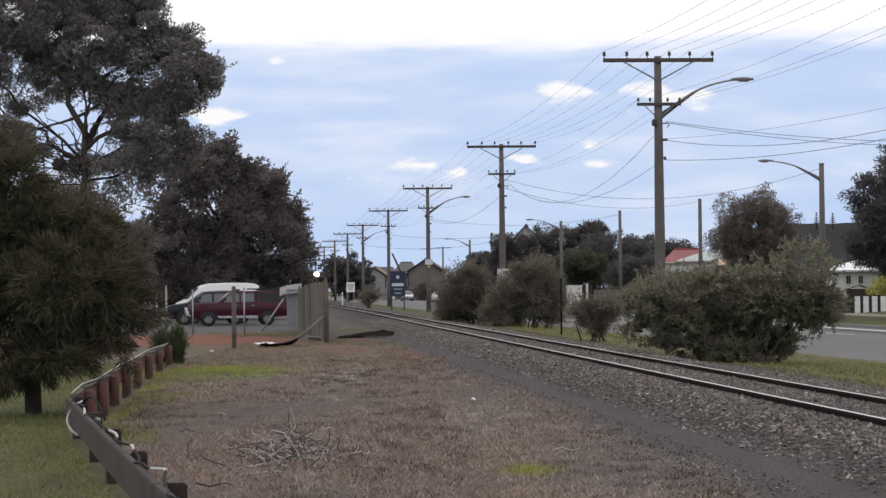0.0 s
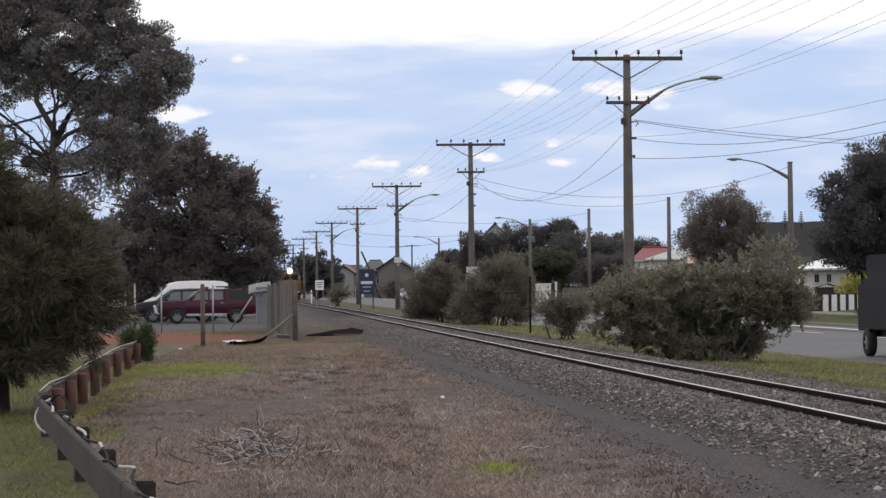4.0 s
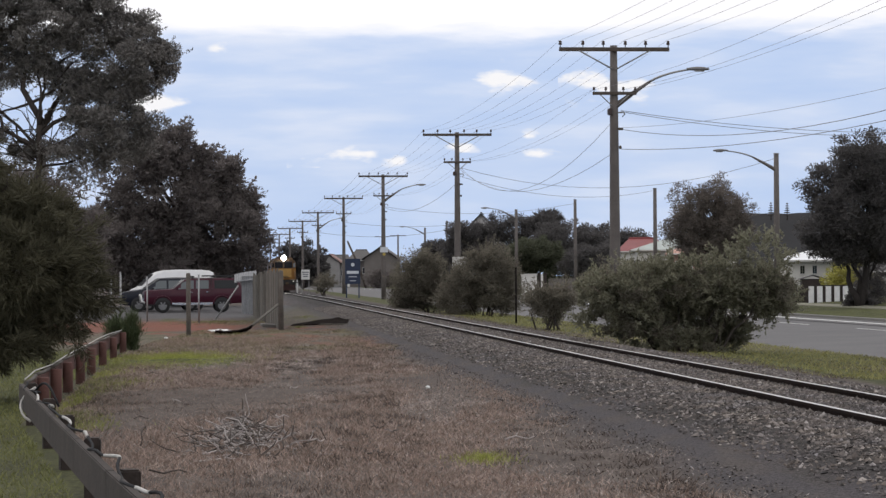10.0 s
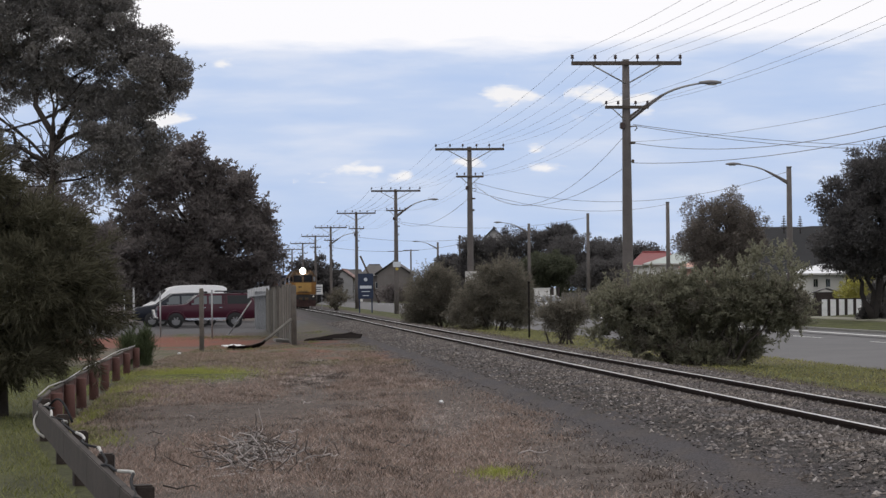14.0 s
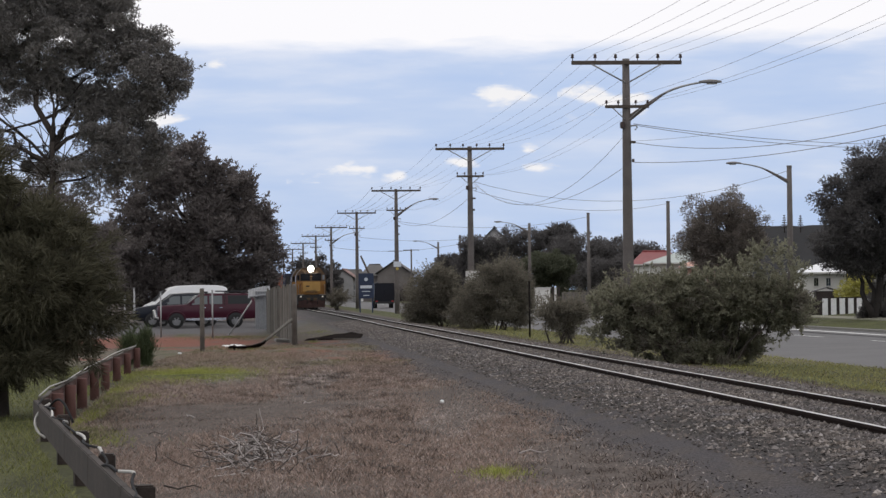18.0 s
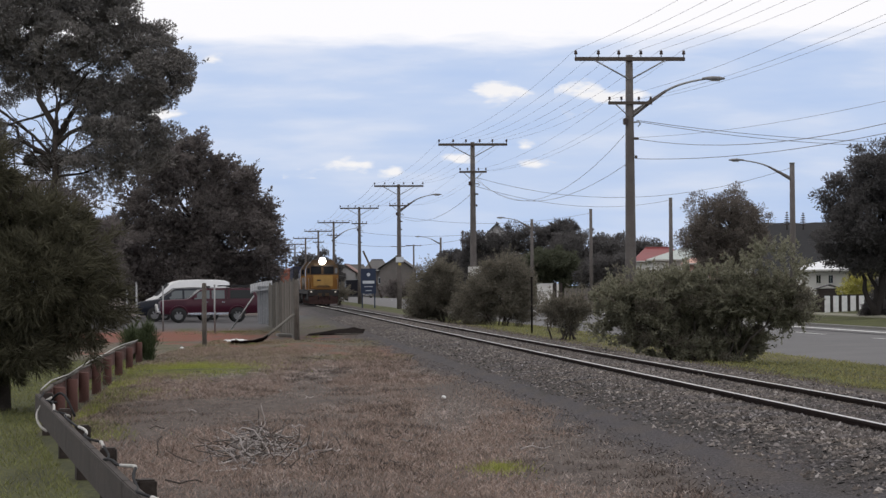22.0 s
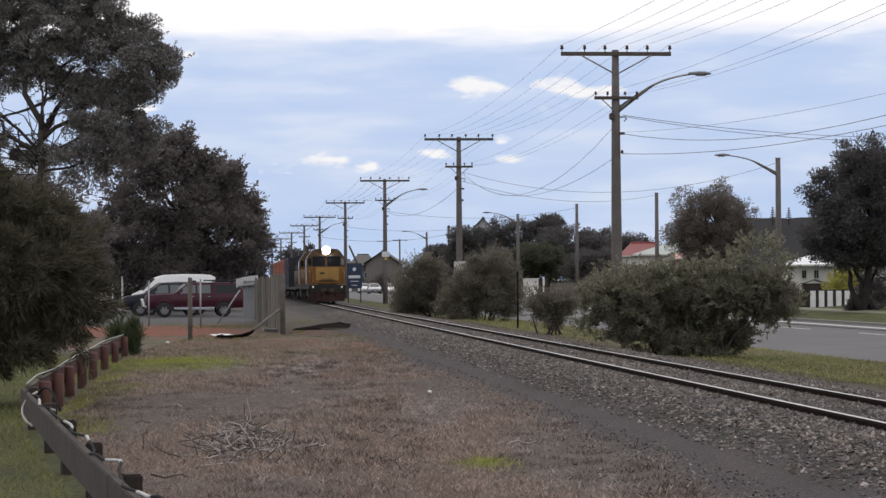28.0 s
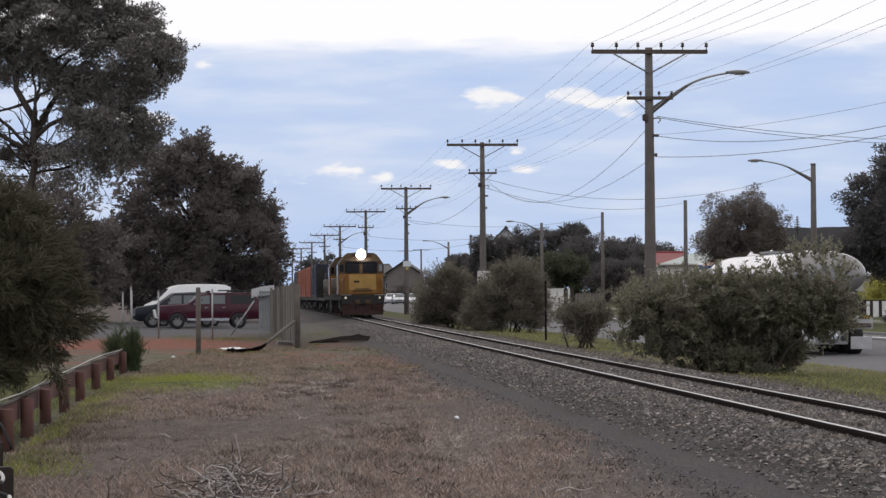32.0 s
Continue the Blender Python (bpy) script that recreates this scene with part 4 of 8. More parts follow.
bush(6.45, 56.1, [(-1.70, -0.54, 1.36, 0.54, 0.54, 0.50), (-1.08, 0.00, 1.36, 0.72, 0.72, 0.50), (-0.14, 0.77, 1.34, 0.77, 0.77, 0.48), (0.54, -0.30, 1.42, 0.60, 0.60, 0.46), (1.18, 0.24, 1.52, 0.47, 0.47, 0.34), (1.70, -0.42, 1.46, 0.42, 0.42, 0.42), (0.97, 0.00, 1.02, 0.82, 0.82, 0.60), (-0.15, 1.00, 0.72, 1.00, 1.00, 0.60), (-1.34, -0.32, 0.80, 0.65, 0.65, 0.50), (-2.02, 0.12, 1.18, 0.25, 0.25, 0.41), (1.87, -0.30, 0.99, 0.30, 0.30, 0.32), (-0.03, 0.00, 0.22, 0.75, 0.75, 0.30), (0.84, 0.52, 0.40, 0.52, 0.52, 0.32), (-1.03, -0.26, 0.40, 0.52, 0.52, 0.25), (2.10, 0.07, 1.26, 0.15, 0.15, 0.30)],
     "large leafy green bush beside the railway", M_LEAF_BUSH, 400, 130, 0.10, 0.032, 21, 0.17, z=-0.08, sprigs=44, inner=150, reach=0.36, upper=[(-2.30, 0.1, 0.95, 0.16, 0.2, 0.35), (-2.20, -0.2, 1.35, 0.22, 0.2, 0.22), (-2.25, 0.1, 0.55, 0.18, 0.2, 0.22), (-0.40, 0.2, 1.78, 0.4, 0.3, 0.16), (1.42, -0.56, 2.14, 0.56, 0.56, 0.32), (0.86, 0.00, 1.92, 0.44, 0.44, 0.27), (1.92, 0.31, 1.82, 0.31, 0.31, 0.35), (0.11, -0.25, 1.70, 0.50, 0.50, 0.17), (-1.20, 0.28, 1.72, 0.56, 0.56, 0.17), (1.43, -0.31, 2.39, 0.31, 0.31, 0.15), (-0.57, 0.00, 1.70, 0.37, 0.37, 0.15), (2.19, 0.12, 1.01, 0.12, 0.12, 0.25)])
bush(1.3, 118.3, [(-0.49, 0.00, 1.45, 1.10, 1.10, 1.00), (-0.12, 0.00, 2.20, 0.95, 0.95, 0.86), (-0.89, 0.00, 0.79, 0.79, 0.79, 0.53), (0.90, 0.00, 1.00, 0.95, 0.95, 0.85)], "brownish leafy bush beside the railway", M_LEAF_BROWN, 420, 110, 0.12, 0.032, 22, 0.34)
bush(3.75, 114.4, [(0.16, 0.00, 1.50, 1.38, 1.38, 1.20), (0.32, 0.00, 2.50, 0.85, 0.95, 0.74), (0.95, 0.00, 1.95, 0.75, 0.8, 0.75), (-0.75, 0.00, 1.55, 0.75, 0.8, 0.72), (1.10, 0.00, 0.77, 0.71, 0.71, 0.64), (-1.06, 0.00, 0.79, 0.89, 0.89, 0.89)], "tall brownish leafy bush beside the railway", M_LEAF_BROWN, 480, 110, 0.12, 0.032, 23, 0.34)
bush(4.8, 79.7, [(0, 0, 0.85, 0.62, 0.6, 0.55), (-0.35, 0, 1.05, 0.4, 0.5, 0.35), (0.4, 0, 1.1, 0.4, 0.5, 0.35)], "small open bush with bare lower stems", M_LEAF_BROWN, 210, 40, 0.11, 0.028, 24, 0.2, 12, z=-0.12)
# trees across the road
tree("round_tree", (17.7, 144.0, -0.1), (0, 0, 4.2), 0.3, [(0.7, (1.6, 0, 5.6), 0.12), (0.7, (-1.6, 0, 5.6), 0.12), (1.0, (0.5, 0, 6.6), 0.12), (1.0, (-0.7, 0, 6.5), 0.1)],
     [leaves("crown", [(0, 0, 5.4, 2.2, 2, 1.75), (-1.2, 0, 4.3, 1.3, 1.5, 1.2), (1.3, 0, 4.4, 1.3, 1.5, 1.3), (0, 0, 3.4, 1.9, 1.6, 0.9)], 900, 80, 0.40, 0.16, 0.04, 31, shell=0.3)],
     "rounded brown-green garden tree with a fine open crown", "tree", M_LEAF_GREY)
tree("dark_tree", (22.95, 126.0, -0.1), (0.5, 0, 4.5), 0.22, [(0.6, (1.8, 0, 5), 0.15), (0.5, (-1.6, 0, 5), 0.15), (1.0, (0, 0, 7), 0.15), (0.02, (0.9, 0, 3.0), 0.2), (0.02, (-0.8, 0, 3.0), 0.2), (0.02, (-0.3, 0.3, 3.0), 0.18), (0.02, (0.4, 0.2, 3.0), 0.18)],
     [leaves("crown", [(0.10, -1.39, 7.35, 1.54, 1.39, 1.26), (1.01, 0.00, 6.44, 1.96, 1.76, 1.68), (-1.52, 1.01, 5.91, 1.12, 1.01, 1.34), (0.01, -0.95, 4.77, 2.10, 1.89, 1.54), (1.68, 0.76, 4.05, 1.68, 1.51, 1.68), (-1.39, -0.71, 5.0, 0.78, 0.71, 0.78), (0.55, 0.00, 3.22, 1.34, 1.21, 0.90), (-2.05, -0.91, 3.90, 1.0, 0.91, 0.58), (-0.75, 0.00, 3.35, 0.85, 0.86, 0.70), (-1.65, -0.60, 2.98, 0.80, 0.70, 0.50), (-0.70, -0.60, 2.75, 0.80, 0.70, 0.42)], 1050, 90, 0.5, 0.18, 0.06, 32, shell=0.5)],
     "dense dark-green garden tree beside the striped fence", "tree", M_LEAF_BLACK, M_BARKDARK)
for x, y, s, seed, lab in ((7.5, 272.6, 2.1, 33, ""), (12.6, 275.1, 3.2, 34, ""), (17.6, 263.6, 3.6, 35, ""), (21.5, 267.4, 3.0, 36, ""), (13.6, 252.0, 2.6, 37, ""), (4.6, 277.7, 1.9, 38, ""), (23.6, 259.0, 2.6, 39, ""), (19.6, 247.0, 3.0, 40, "")):
    hh = {33: 7.5, 34: 8.4, 35: 7.3, 36: 6.9, 37: 5.4, 38: 5.5, 39: 6.2, 40: 4.6}[seed]
    tree("shelter_tree", (x, y, 0.3), (0, 0, hh * 0.6), 0.3, [(0.8, (s * 0.5, 0, hh * 0.75), 0.1), (0.8, (-s * 0.5, 0, hh * 0.75), 0.1)],
         [leaves("crown", [(0, 0, hh - 0.42 * s - 0.3, s, s, s * 0.42), (-s * 0.5, 0, hh * 0.55, s * 0.75, s * 0.7, hh * 0.25), (s * 0.5, 0, hh * 0.55, s * 0.75, s * 0.7, hh * 0.25), (0, 0, hh * 0.35, s, s * 0.7, hh * 0.25)], 330, 75, 0.65, 0.27, 0.10, seed, shell=0.5)],
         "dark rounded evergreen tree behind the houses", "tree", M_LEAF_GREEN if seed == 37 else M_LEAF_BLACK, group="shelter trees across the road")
tree("spiky_tree", (16.4, 277.7, 0.3), (0, 0, 6.6), 0.3, [], [leaves("crown", [(0.1, 0, 7.68, 1.36, 1.15, 0.86), (-0.77, -1.2, 7.16, 1.54, 1.31, 0.86), (0.93, 1.4, 6.9, 1.36, 1.16, 0.87), (0.13, 0.6, 5.96, 2.1, 1.79, 0.99)], 160, 50, 0.5, 0.7, 0.16, 41, shell=0.4, along=1.6)],
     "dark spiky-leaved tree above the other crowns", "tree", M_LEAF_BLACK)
tree("round_tree", (-15.6, 424.3, 0), (0, 0, 5), 0.3, [], [leaves("crown", [(0, 0, 5.6, 3.6, 3, 2.4), (-2.6, 0, 5.7, 2.3, 2, 1.7), (-1.8, 0, 3.6, 3.0, 2.5, 2.4), (1.8, 0, 3.4, 2.6, 2.5, 2.2), (0, 0, 2.0, 4, 2.5, 1.6)], 420, 28, 0.7, 0.5, 0.2, 42, shell=0.45)],
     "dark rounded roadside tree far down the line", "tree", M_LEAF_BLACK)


# ---------- the low rail fence ----------
M_BOARD = mat("weathered brown timber", (0.036, 0.027, 0.023), 0.9, vary=0.55, scale=3, fine=22, bump=0.3)
M_REDPOST = mat("faded red-brown timber", (0.088, 0.042, 0.035), 0.9, vary=0.4, scale=4, fine=35, bump=0.3, obj=0.4)
M_LOG = mat("bleached timber rail", (0.105, 0.092, 0.080), 0.9, vary=0.5, fine=30)
M_HOSE = mat("dirty white hose", (0.40, 0.385, 0.36), 0.6, vary=0.25, fine=12)
M_HOSE_DARK = mat("black cable", (0.022, 0.022, 0.024), 0.85, vary=0.2, spec=0.1)
fence = thing("rail_fence", pose(0, 0, 0), "low timber rail fence loosely wrapped in cable", "fence")
FENCE = [(-1.04, 12.3), (-1.63, 15.3), (-2.22, 18.4), (-2.81, 21.5), (-3.37, 24.5), (-4.08, 28.3), (-4.32, 30.8), (-4.50, 33.3), (-4.75, 36.4), (-5.02, 40.0), (-5.28, 43.6), (-5.55, 47.6), (-5.82, 51.8), (-6.10, 56.2), (-6.32, 59.5)]


def ramp_box(bm, p, q, z0, z1, w, off):
    """A plank on edge between two points of the plan, to the left (off < 0) or right of their line."""
    p, q = Vector((*p, 0)), Vector((*q, 0))
    d = (q - p).normalized()
    n = Vector((d.y, -d.x, 0))
    box(bm, *((p + q) / 2 + n * off + Vector((0, 0, (z0 + z1) / 2))), w, (q - p).length - 0.01, z1 - z0, Matrix.Rotation(math.atan2(-d.x, d.y), 3, "Z"), 0.008)
    return bm


for i, (p, q) in enumerate(zip(FENCE, FENCE[1:])):
    front = i < 5
    if front:
        part("board", ramp_box(bmesh.new(), p, q, 0.21, 0.46, 0.06, -0.10), M_BOARD, fence)
    else:
        part("board", ramp_box(bmesh.new(), p, q, 0.20, 0.42, 0.05, -0.09), M_REDPOST, fence)
        part("top_rail", tubem([(p[0] - 0.06, p[1], 0.465), ((p[0] + q[0]) / 2 - 0.05, (p[1] + q[1]) / 2, 0.455), (q[0] - 0.06, q[1], 0.455)], [0.024, 0.021, 0.024], 7), M_LOG, fence)
for i, (x, y) in enumerate(FENCE):
    rot = Matrix.Rotation(radians(12 + 9 * math.sin(i * 2.3)), 3, "Z")
    if i < 6:
        part("post", box(bmesh.new(), x + 0.01, y, 0.165, 0.12, 0.13, 0.6, rot, 0.012), M_BOARD, fence)
    else:
        h = 0.44 + 0.02 * math.sin(i * 3.1)
        part("post", tubem([(x + 0.03, y, -0.1), (x + 0.03, y, h * 0.5), (x + 0.03, y, h - 0.015), (x + 0.03, y, h)], [0.076, 0.074, 0.074, 0.062], 12), M_REDPOST, fence)
def wrap(s):
    """The loose cable that snakes along the top of the front boards."""
    y = 12.6 + s * 15.0
    return (-1.04 - (y - 12.3) * 0.19 - 0.085 + 0.036 * math.sin(s * 38) + 0.014 * math.sin(s * 97), y, 0.478 + 0.025 * math.sin(s * 31 + 1) + 0.012 * math.sin(s * 71))


part("cable", tubem([wrap(k / 120) for k in range(121)], 0.010, 6), M_HOSE_DARK, fence)
# short white stretches laid over the dark cable
for s0, s1 in ((0.05, 0.09), (0.20, 0.24), (0.37, 0.40), (0.52, 0.56), (0.64, 0.67), (0.77, 0.80)):
    part("sleeve", tubem([wrap(s0 + (s1 - s0) * k / 8) for k in range(9)], 0.0125, 6), M_HOSE, fence, "white stretch of the cable")
bm_w = bmesh.new()
loop = [(-3.84 - 0.13 * math.sin(math.pi * k / 8) ** 0.7, 27.0 - 0.05 * k, 0.47 - 0.042 * k) for k in range(9)]
tube(bm_w, [Vector(loop[k]).lerp(Vector(loop[k + 1]), q / 3) for k in range(8) for q in range(3)] + [Vector(loop[-1])], 0.014, 6)
part("hose", bm_w, M_HOSE, fence, "loose white hose loop")
bm_w = bmesh.new()
tube(bm_w, [(-3.80 + 0.36 * q, 26.6 - 0.8 * q, 0.43 + 0.16 * math.sin(math.pi * q) - 0.1 * q) for q in (k / 12 for k in range(13))], 0.013, 6)
part("hose", bm_w, M_HOSE_DARK, fence, "loose black hose")
bm = bmesh.new()
tube(bm, [(x - 0.05 + 0.03 * math.sin(i * 2.0), y, 0.50 + 0.015 * math.sin(i * 1.3)) for i, (x, y) in enumerate(FENCE) if i >= 5], 0.009, 6)
part("cable", bm, M_HOSE, fence)

# ---------- yard edge: posts, paling fence, shed, sheets ----------
M_GREYWOOD = mat("silvered timber", (0.082, 0.075, 0.063), 0.9, vary=0.65, scale=2.5, fine=30, bump=0.3, obj=0.45)
M_POSTWOOD = mat("grey round post timber", (0.125, 0.11, 0.095), 0.9, vary=0.35, fine=30, bump=0.3)
M_ZINC = mat("dull corrugated iron", (0.235, 0.240, 0.248), 0.65, 0.05, vary=0.25, scale=1.5, fine=12)
M_BLACKSHEET = mat("black rusty sheet", (0.020, 0.017, 0.016), 1.0, vary=0.4, spec=0.0)
M_WHITE = mat("dirty white plastic", (0.75, 0.75, 0.74), 0.6, vary=0.15)

root = thing("timber_post", pose(-5.99, 72.8, 0, 0, 0, 10), "grey round timber fence post standing alone", "post", "timber posts at the yard")
part("shaft", tubem([(0, 0, -0.3), (0, 0, 0.9), (0, 0, 1.75), (0, 0, 1.79)], [0.072, 0.068, 0.064, 0.05], 10), M_POSTWOOD, root)
paling = thing("paling_fence", pose(0, 0, 0), "weathered grey timber paling fence along the yard", "fence")
part("corner_post", tubem([(-3.64, 79.2, -0.3), (-3.64, 79.2, 1.82), (-3.64, 79.2, 1.87)], [0.085, 0.075, 0.055], 10), M_POSTWOOD, paling)
pa, pb = Vector((-3.72, 80.0, 0)), Vector((-6.1, 107.5, 0))
pd = (pb - pa).normalized()
turn = Matrix.Rotation(math.atan2(-pd.x, pd.y), 3, "Z")
rng = random.Random(5)
n_pal = 62
for i in range(n_pal):
    c = pa.lerp(pb, (i + 0.5) / n_pal)
    h = 1.87 - 0.10 * i / n_pal + rng.uniform(-0.10, 0.06)
    slope = turn @ Matrix.Rotation(rng.gauss(0, 0.012), 3, "X")
    part("paling", box(bmesh.new(), c.x + rng.uniform(-0.025, 0.025), c.y, h / 2 + 0.03, 0.03, rng.uniform(0.32, 0.42), h, slope, 0), M_GREYWOOD, paling)
for z in (0.45, 1.35):
    part("fence_rail", box(bmesh.new(), (pa.x + pb.x) / 2 + 0.07, (pa.y + pb.y) / 2, z, 0.06, (pb - pa).length, 0.09, turn), M_GREYWOOD, paling)
part("brace", tubem([(-3.73, 79.1, 0.80), (-4.55, 75.4, 0.06)], 0.045, 8), M_GREYWOOD, paling)

shed = thing("iron_shed", pose(-6.84, 117.0, 0, 0, 0, 4), "small grey corrugated-iron shed with a wide lean-over roof", "shed")


def corrugated(w, h, pitch=0.076, depth=0.018, thick=0.004):
    """An upright corrugated sheet in the xz plane, its foot at z = 0."""
    bm = bmesh.new()
    n = int(w / pitch * 4)
    rows = []
    for k in range(2):
        rows.append([[bm.verts.new((-w / 2 + w * i / n, depth * math.sin(2 * math.pi * i / 4) + k * thick, z)) for i in range(n + 1)] for z in (0, h)])
    for k in range(2):
        for i in range(n):
            a, b = rows[k]
            bm.faces.new((a[i], a[i + 1], b[i + 1], b[i]))
    return bm


part("front_sheet", corrugated(0.62, 1.74), M_ZINC, shed)
for s in (-1, 1):
    bm = corrugated(1.2, 1.74)
    bmesh.ops.transform(bm, matrix=pose(s * 0.31, 0.6, 0, 0, 0, 90), verts=bm.verts)
    part("side_sheet", bm, M_ZINC, shed)
# the roof leans over to one side and forward, as a bent sheet with a deep front edge
bm = corrugated(1.02, 1.25)
bmesh.ops.transform(bm, matrix=pose(-0.16, -0.16, 1.56, -72, 0, 0), verts=bm.verts)
for v in bm.verts:
    v.co.z += 0.16 * (v.co.x + 0.1) - 0.12 * (v.co.x + 0.1) ** 2
part("fascia", boxm(-0.10, -0.15, 1.545, 1.04, 0.02, 0.05, Matrix.Rotation(-0.10, 3, "Y")), M_ZINC, shed)
part("roof", bm, M_ZINC, shed)

M_GALV = M_STEEL
for x, y, h in ((-7.35, 94.0, 1.75), (-9.55, 97.0, 1.72), (-11.2, 103.0, 1.78), (-11.0, 101.0, 1.9), (-12.6, 112.0, 1.7)):
    root = thing("steel_post", pose(x, y, 0), "thin galvanised steel fence post", "post", "steel fence posts in the yard")
    part("shaft", tubem([(0, 0, -0.2), (0, 0, h)], 0.03, 8), M_GALV, root)
    part("cap", tubem([(0, 0, h), (0, 0, h + 0.03)], 0.036, 8), M_GALV, root)
root = thing("steel_stay", pose(-6.35, 100.5, 0), "leaning galvanised steel stay with a foot plate", "fence stay")
part("shaft", tubem([(-0.85, 0, 0.03), (0.05, 0, 1.35)], 0.03, 8), M_GALV, root)
part("foot_plate", boxm(-0.86, 0, 0.02, 0.16, 0.16, 0.03), M_GALV, root)

root = thing("fallen_sheets", pose(-2.72, 88.0, 0, 0, 0, -4), "buckled black iron sheets lying on the cinders", "scrap sheet")
bm = bmesh.new()
prof = [(-0.95, 0.04), (-0.5, 0.10), (0.0, 0.19), (0.35, 0.21), (0.6, 0.27), (0.8, 0.20), (0.98, 0.19)]
for (x0, z0), (x1, z1) in zip(prof, prof[1:]):
    v = [bm.verts.new(p) for p in ((x0, -0.35, z0 * 0.25), (x1, -0.35, z1 * 0.25), (x1, 0.6, z1), (x0, 0.6, z0))]
    w = [bm.verts.new(q.co - Vector((0, 0, 0.03))) for q in v]
    bm.faces.new(v)
    bm.faces.new(w[::-1])
    for k in range(4):
        bm.faces.new((v[k], w[k], w[(k + 1) % 4], v[(k + 1) % 4]))
bmesh.ops.remove_doubles(bm, verts=bm.verts, dist=0.001)
part("sheet", bm, M_BLACKSHEET, root)
part("plank", boxm(0.55, -0.5, 0.03, 1.0, 0.16, 0.05, bev=0.01), M_GREYWOOD, root)
part("plank", boxm(-0.2, -0.55, 0.03, 0.5, 0.14, 0.04, Matrix.Rotation(0.2, 3, "Z"), 0.01), M_BLACKSHEET, root)

root = thing("dumped_tray", pose(-4.82, 74.6, 0, 0, 0, 8), "black bent tray lying on the grass by the fence", "tray")
bm = bmesh.new()
sec = [(-0.55, 0.02), (-0.3, 0.0), (0.1, 0.02), (0.4, 0.10), (0.52, 0.17)]
for (x0, z0), (x1, z1) in zip(sec, sec[1:]):
    v = [bm.verts.new(p) for p in ((x0, -0.25, z0 + 0.1), (x1, -0.25, z1 + 0.1), (x1, 0.25, z1), (x0, 0.25, z0))]
    bm.faces.new(v)
bmesh.ops.remove_doubles(bm, verts=bm.verts, dist=0.001)
bmesh.ops.solidify(bm, geom=bm.faces[:], thickness=0.03)
part("tray", bm, M_BLACKSHEET, root)
root = thing("white_rag", pose(-5.25, 75.2, 0.02, 0, 0, 20), "crumpled white plastic sheet on the ground", "litter")
bm = bmesh.new()
bmesh.ops.create_grid(bm, x_segments=8, y_segments=6, size=0.5)
for v in bm.verts:
    v.co = (v.co.x * 0.62, v.co.y * 0.5, 0.05 + 0.07 * noise.noise(v.co * 4) + 0.03)
bmesh.ops.solidify(bm, geom=bm.faces[:], thickness=0.015)
part("sheet", bm, M_WHITE, root)
root = thing("concrete_slab", pose(-4.25, 83.5, 0.03, 3, 4, 15), "broken pale concrete slab on the ground", "slab")
part("slab", boxm(0, 0, 0.05, 0.5, 0.4, 0.1, bev=0.02), M_KERB, root)
for i, (x, y, s) in enumerate(((0.42, 36.4, 0.035), (-1.16, 97.6, 0.08), (-6.2, 68.0, 0.05))):
    root = thing("litter", pose(x, y, 0.02), "small scrap of white litter on the dry grass", "litter", "scraps of litter")
    bm = bmesh.new()
    bmesh.ops.create_icosphere(bm, subdivisions=2, radius=s)
    for v in bm.verts:
        v.co *= 1 + 0.35 * noise.noise(v.co * 30 + Vector((i, 0, 0)))
        v.co.z = v.co.z * 0.75 + s * 0.5
    part("scrap", bm, M_WHITE, root)

for x, y, w, rz in ((1.30, 52.3, 0.34, 10), (1.56, 49.0, 0.26, -20), (1.91, 42.9, 0.5, 12)):
    root = thing("timber_scrap", pose(x, y, 0.06, 0, 0, rz), "broken piece of old timber lying on the cinders", "scrap", "timber scraps beside the track")
    part("piece", boxm(0, 0, 0.02, w, 0.12, 0.06, Matrix.Rotation(0.08, 3, "Y"), 0.012), M_POSTWOOD if w > 0.4 else M_BOARD, root)

# dead branches in a heap, and sticks strewn round it
M_DEADTWIG = mat("dark dead twigs", (0.075, 0.062, 0.055), 0.9, vary=0.5, obj=0.6)
for k in range(18):
    rs = random.Random(300 + k)
    sx, sy = rs.uniform(-3.0, 2.2), rs.uniform(17.5, 44.0)
    sx -= 0.06 * (sy - 20)
    root = thing("stick", pose(sx, sy, 0.025, 0, 0, rs.uniform(0, 180)), "pale fallen stick on the dry grass" if k % 2 else "dark fallen twig on the dry grass", "stick", "fallen sticks")
    pts = [(0.030 * q * (1 + 0.5 * (k % 3)), 0.016 * math.sin(q * 1.3 + k), 0.02 + 0.014 * math.sin(q * 1.7 + k) + 0.008 * (k % 4)) for q in range(6)]
    part("stem", tubem(pts, [0.008, 0.0075, 0.007, 0.006, 0.005, 0.004], 5), M_TWIG if k % 2 else M_DEADTWIG, root)
    part("twig", tubem([pts[2], (pts[2][0] + 0.03, pts[2][1] + 0.06, pts[2][2] + 0.03)], [0.004, 0.002], 4), M_TWIG if k % 2 else M_DEADTWIG, root)
heap = thing("branch_heap", pose(-1.50, 24.3, 0), "heap of bleached dead twigs on the dry grass", "branch heap")
rng = random.Random(8)
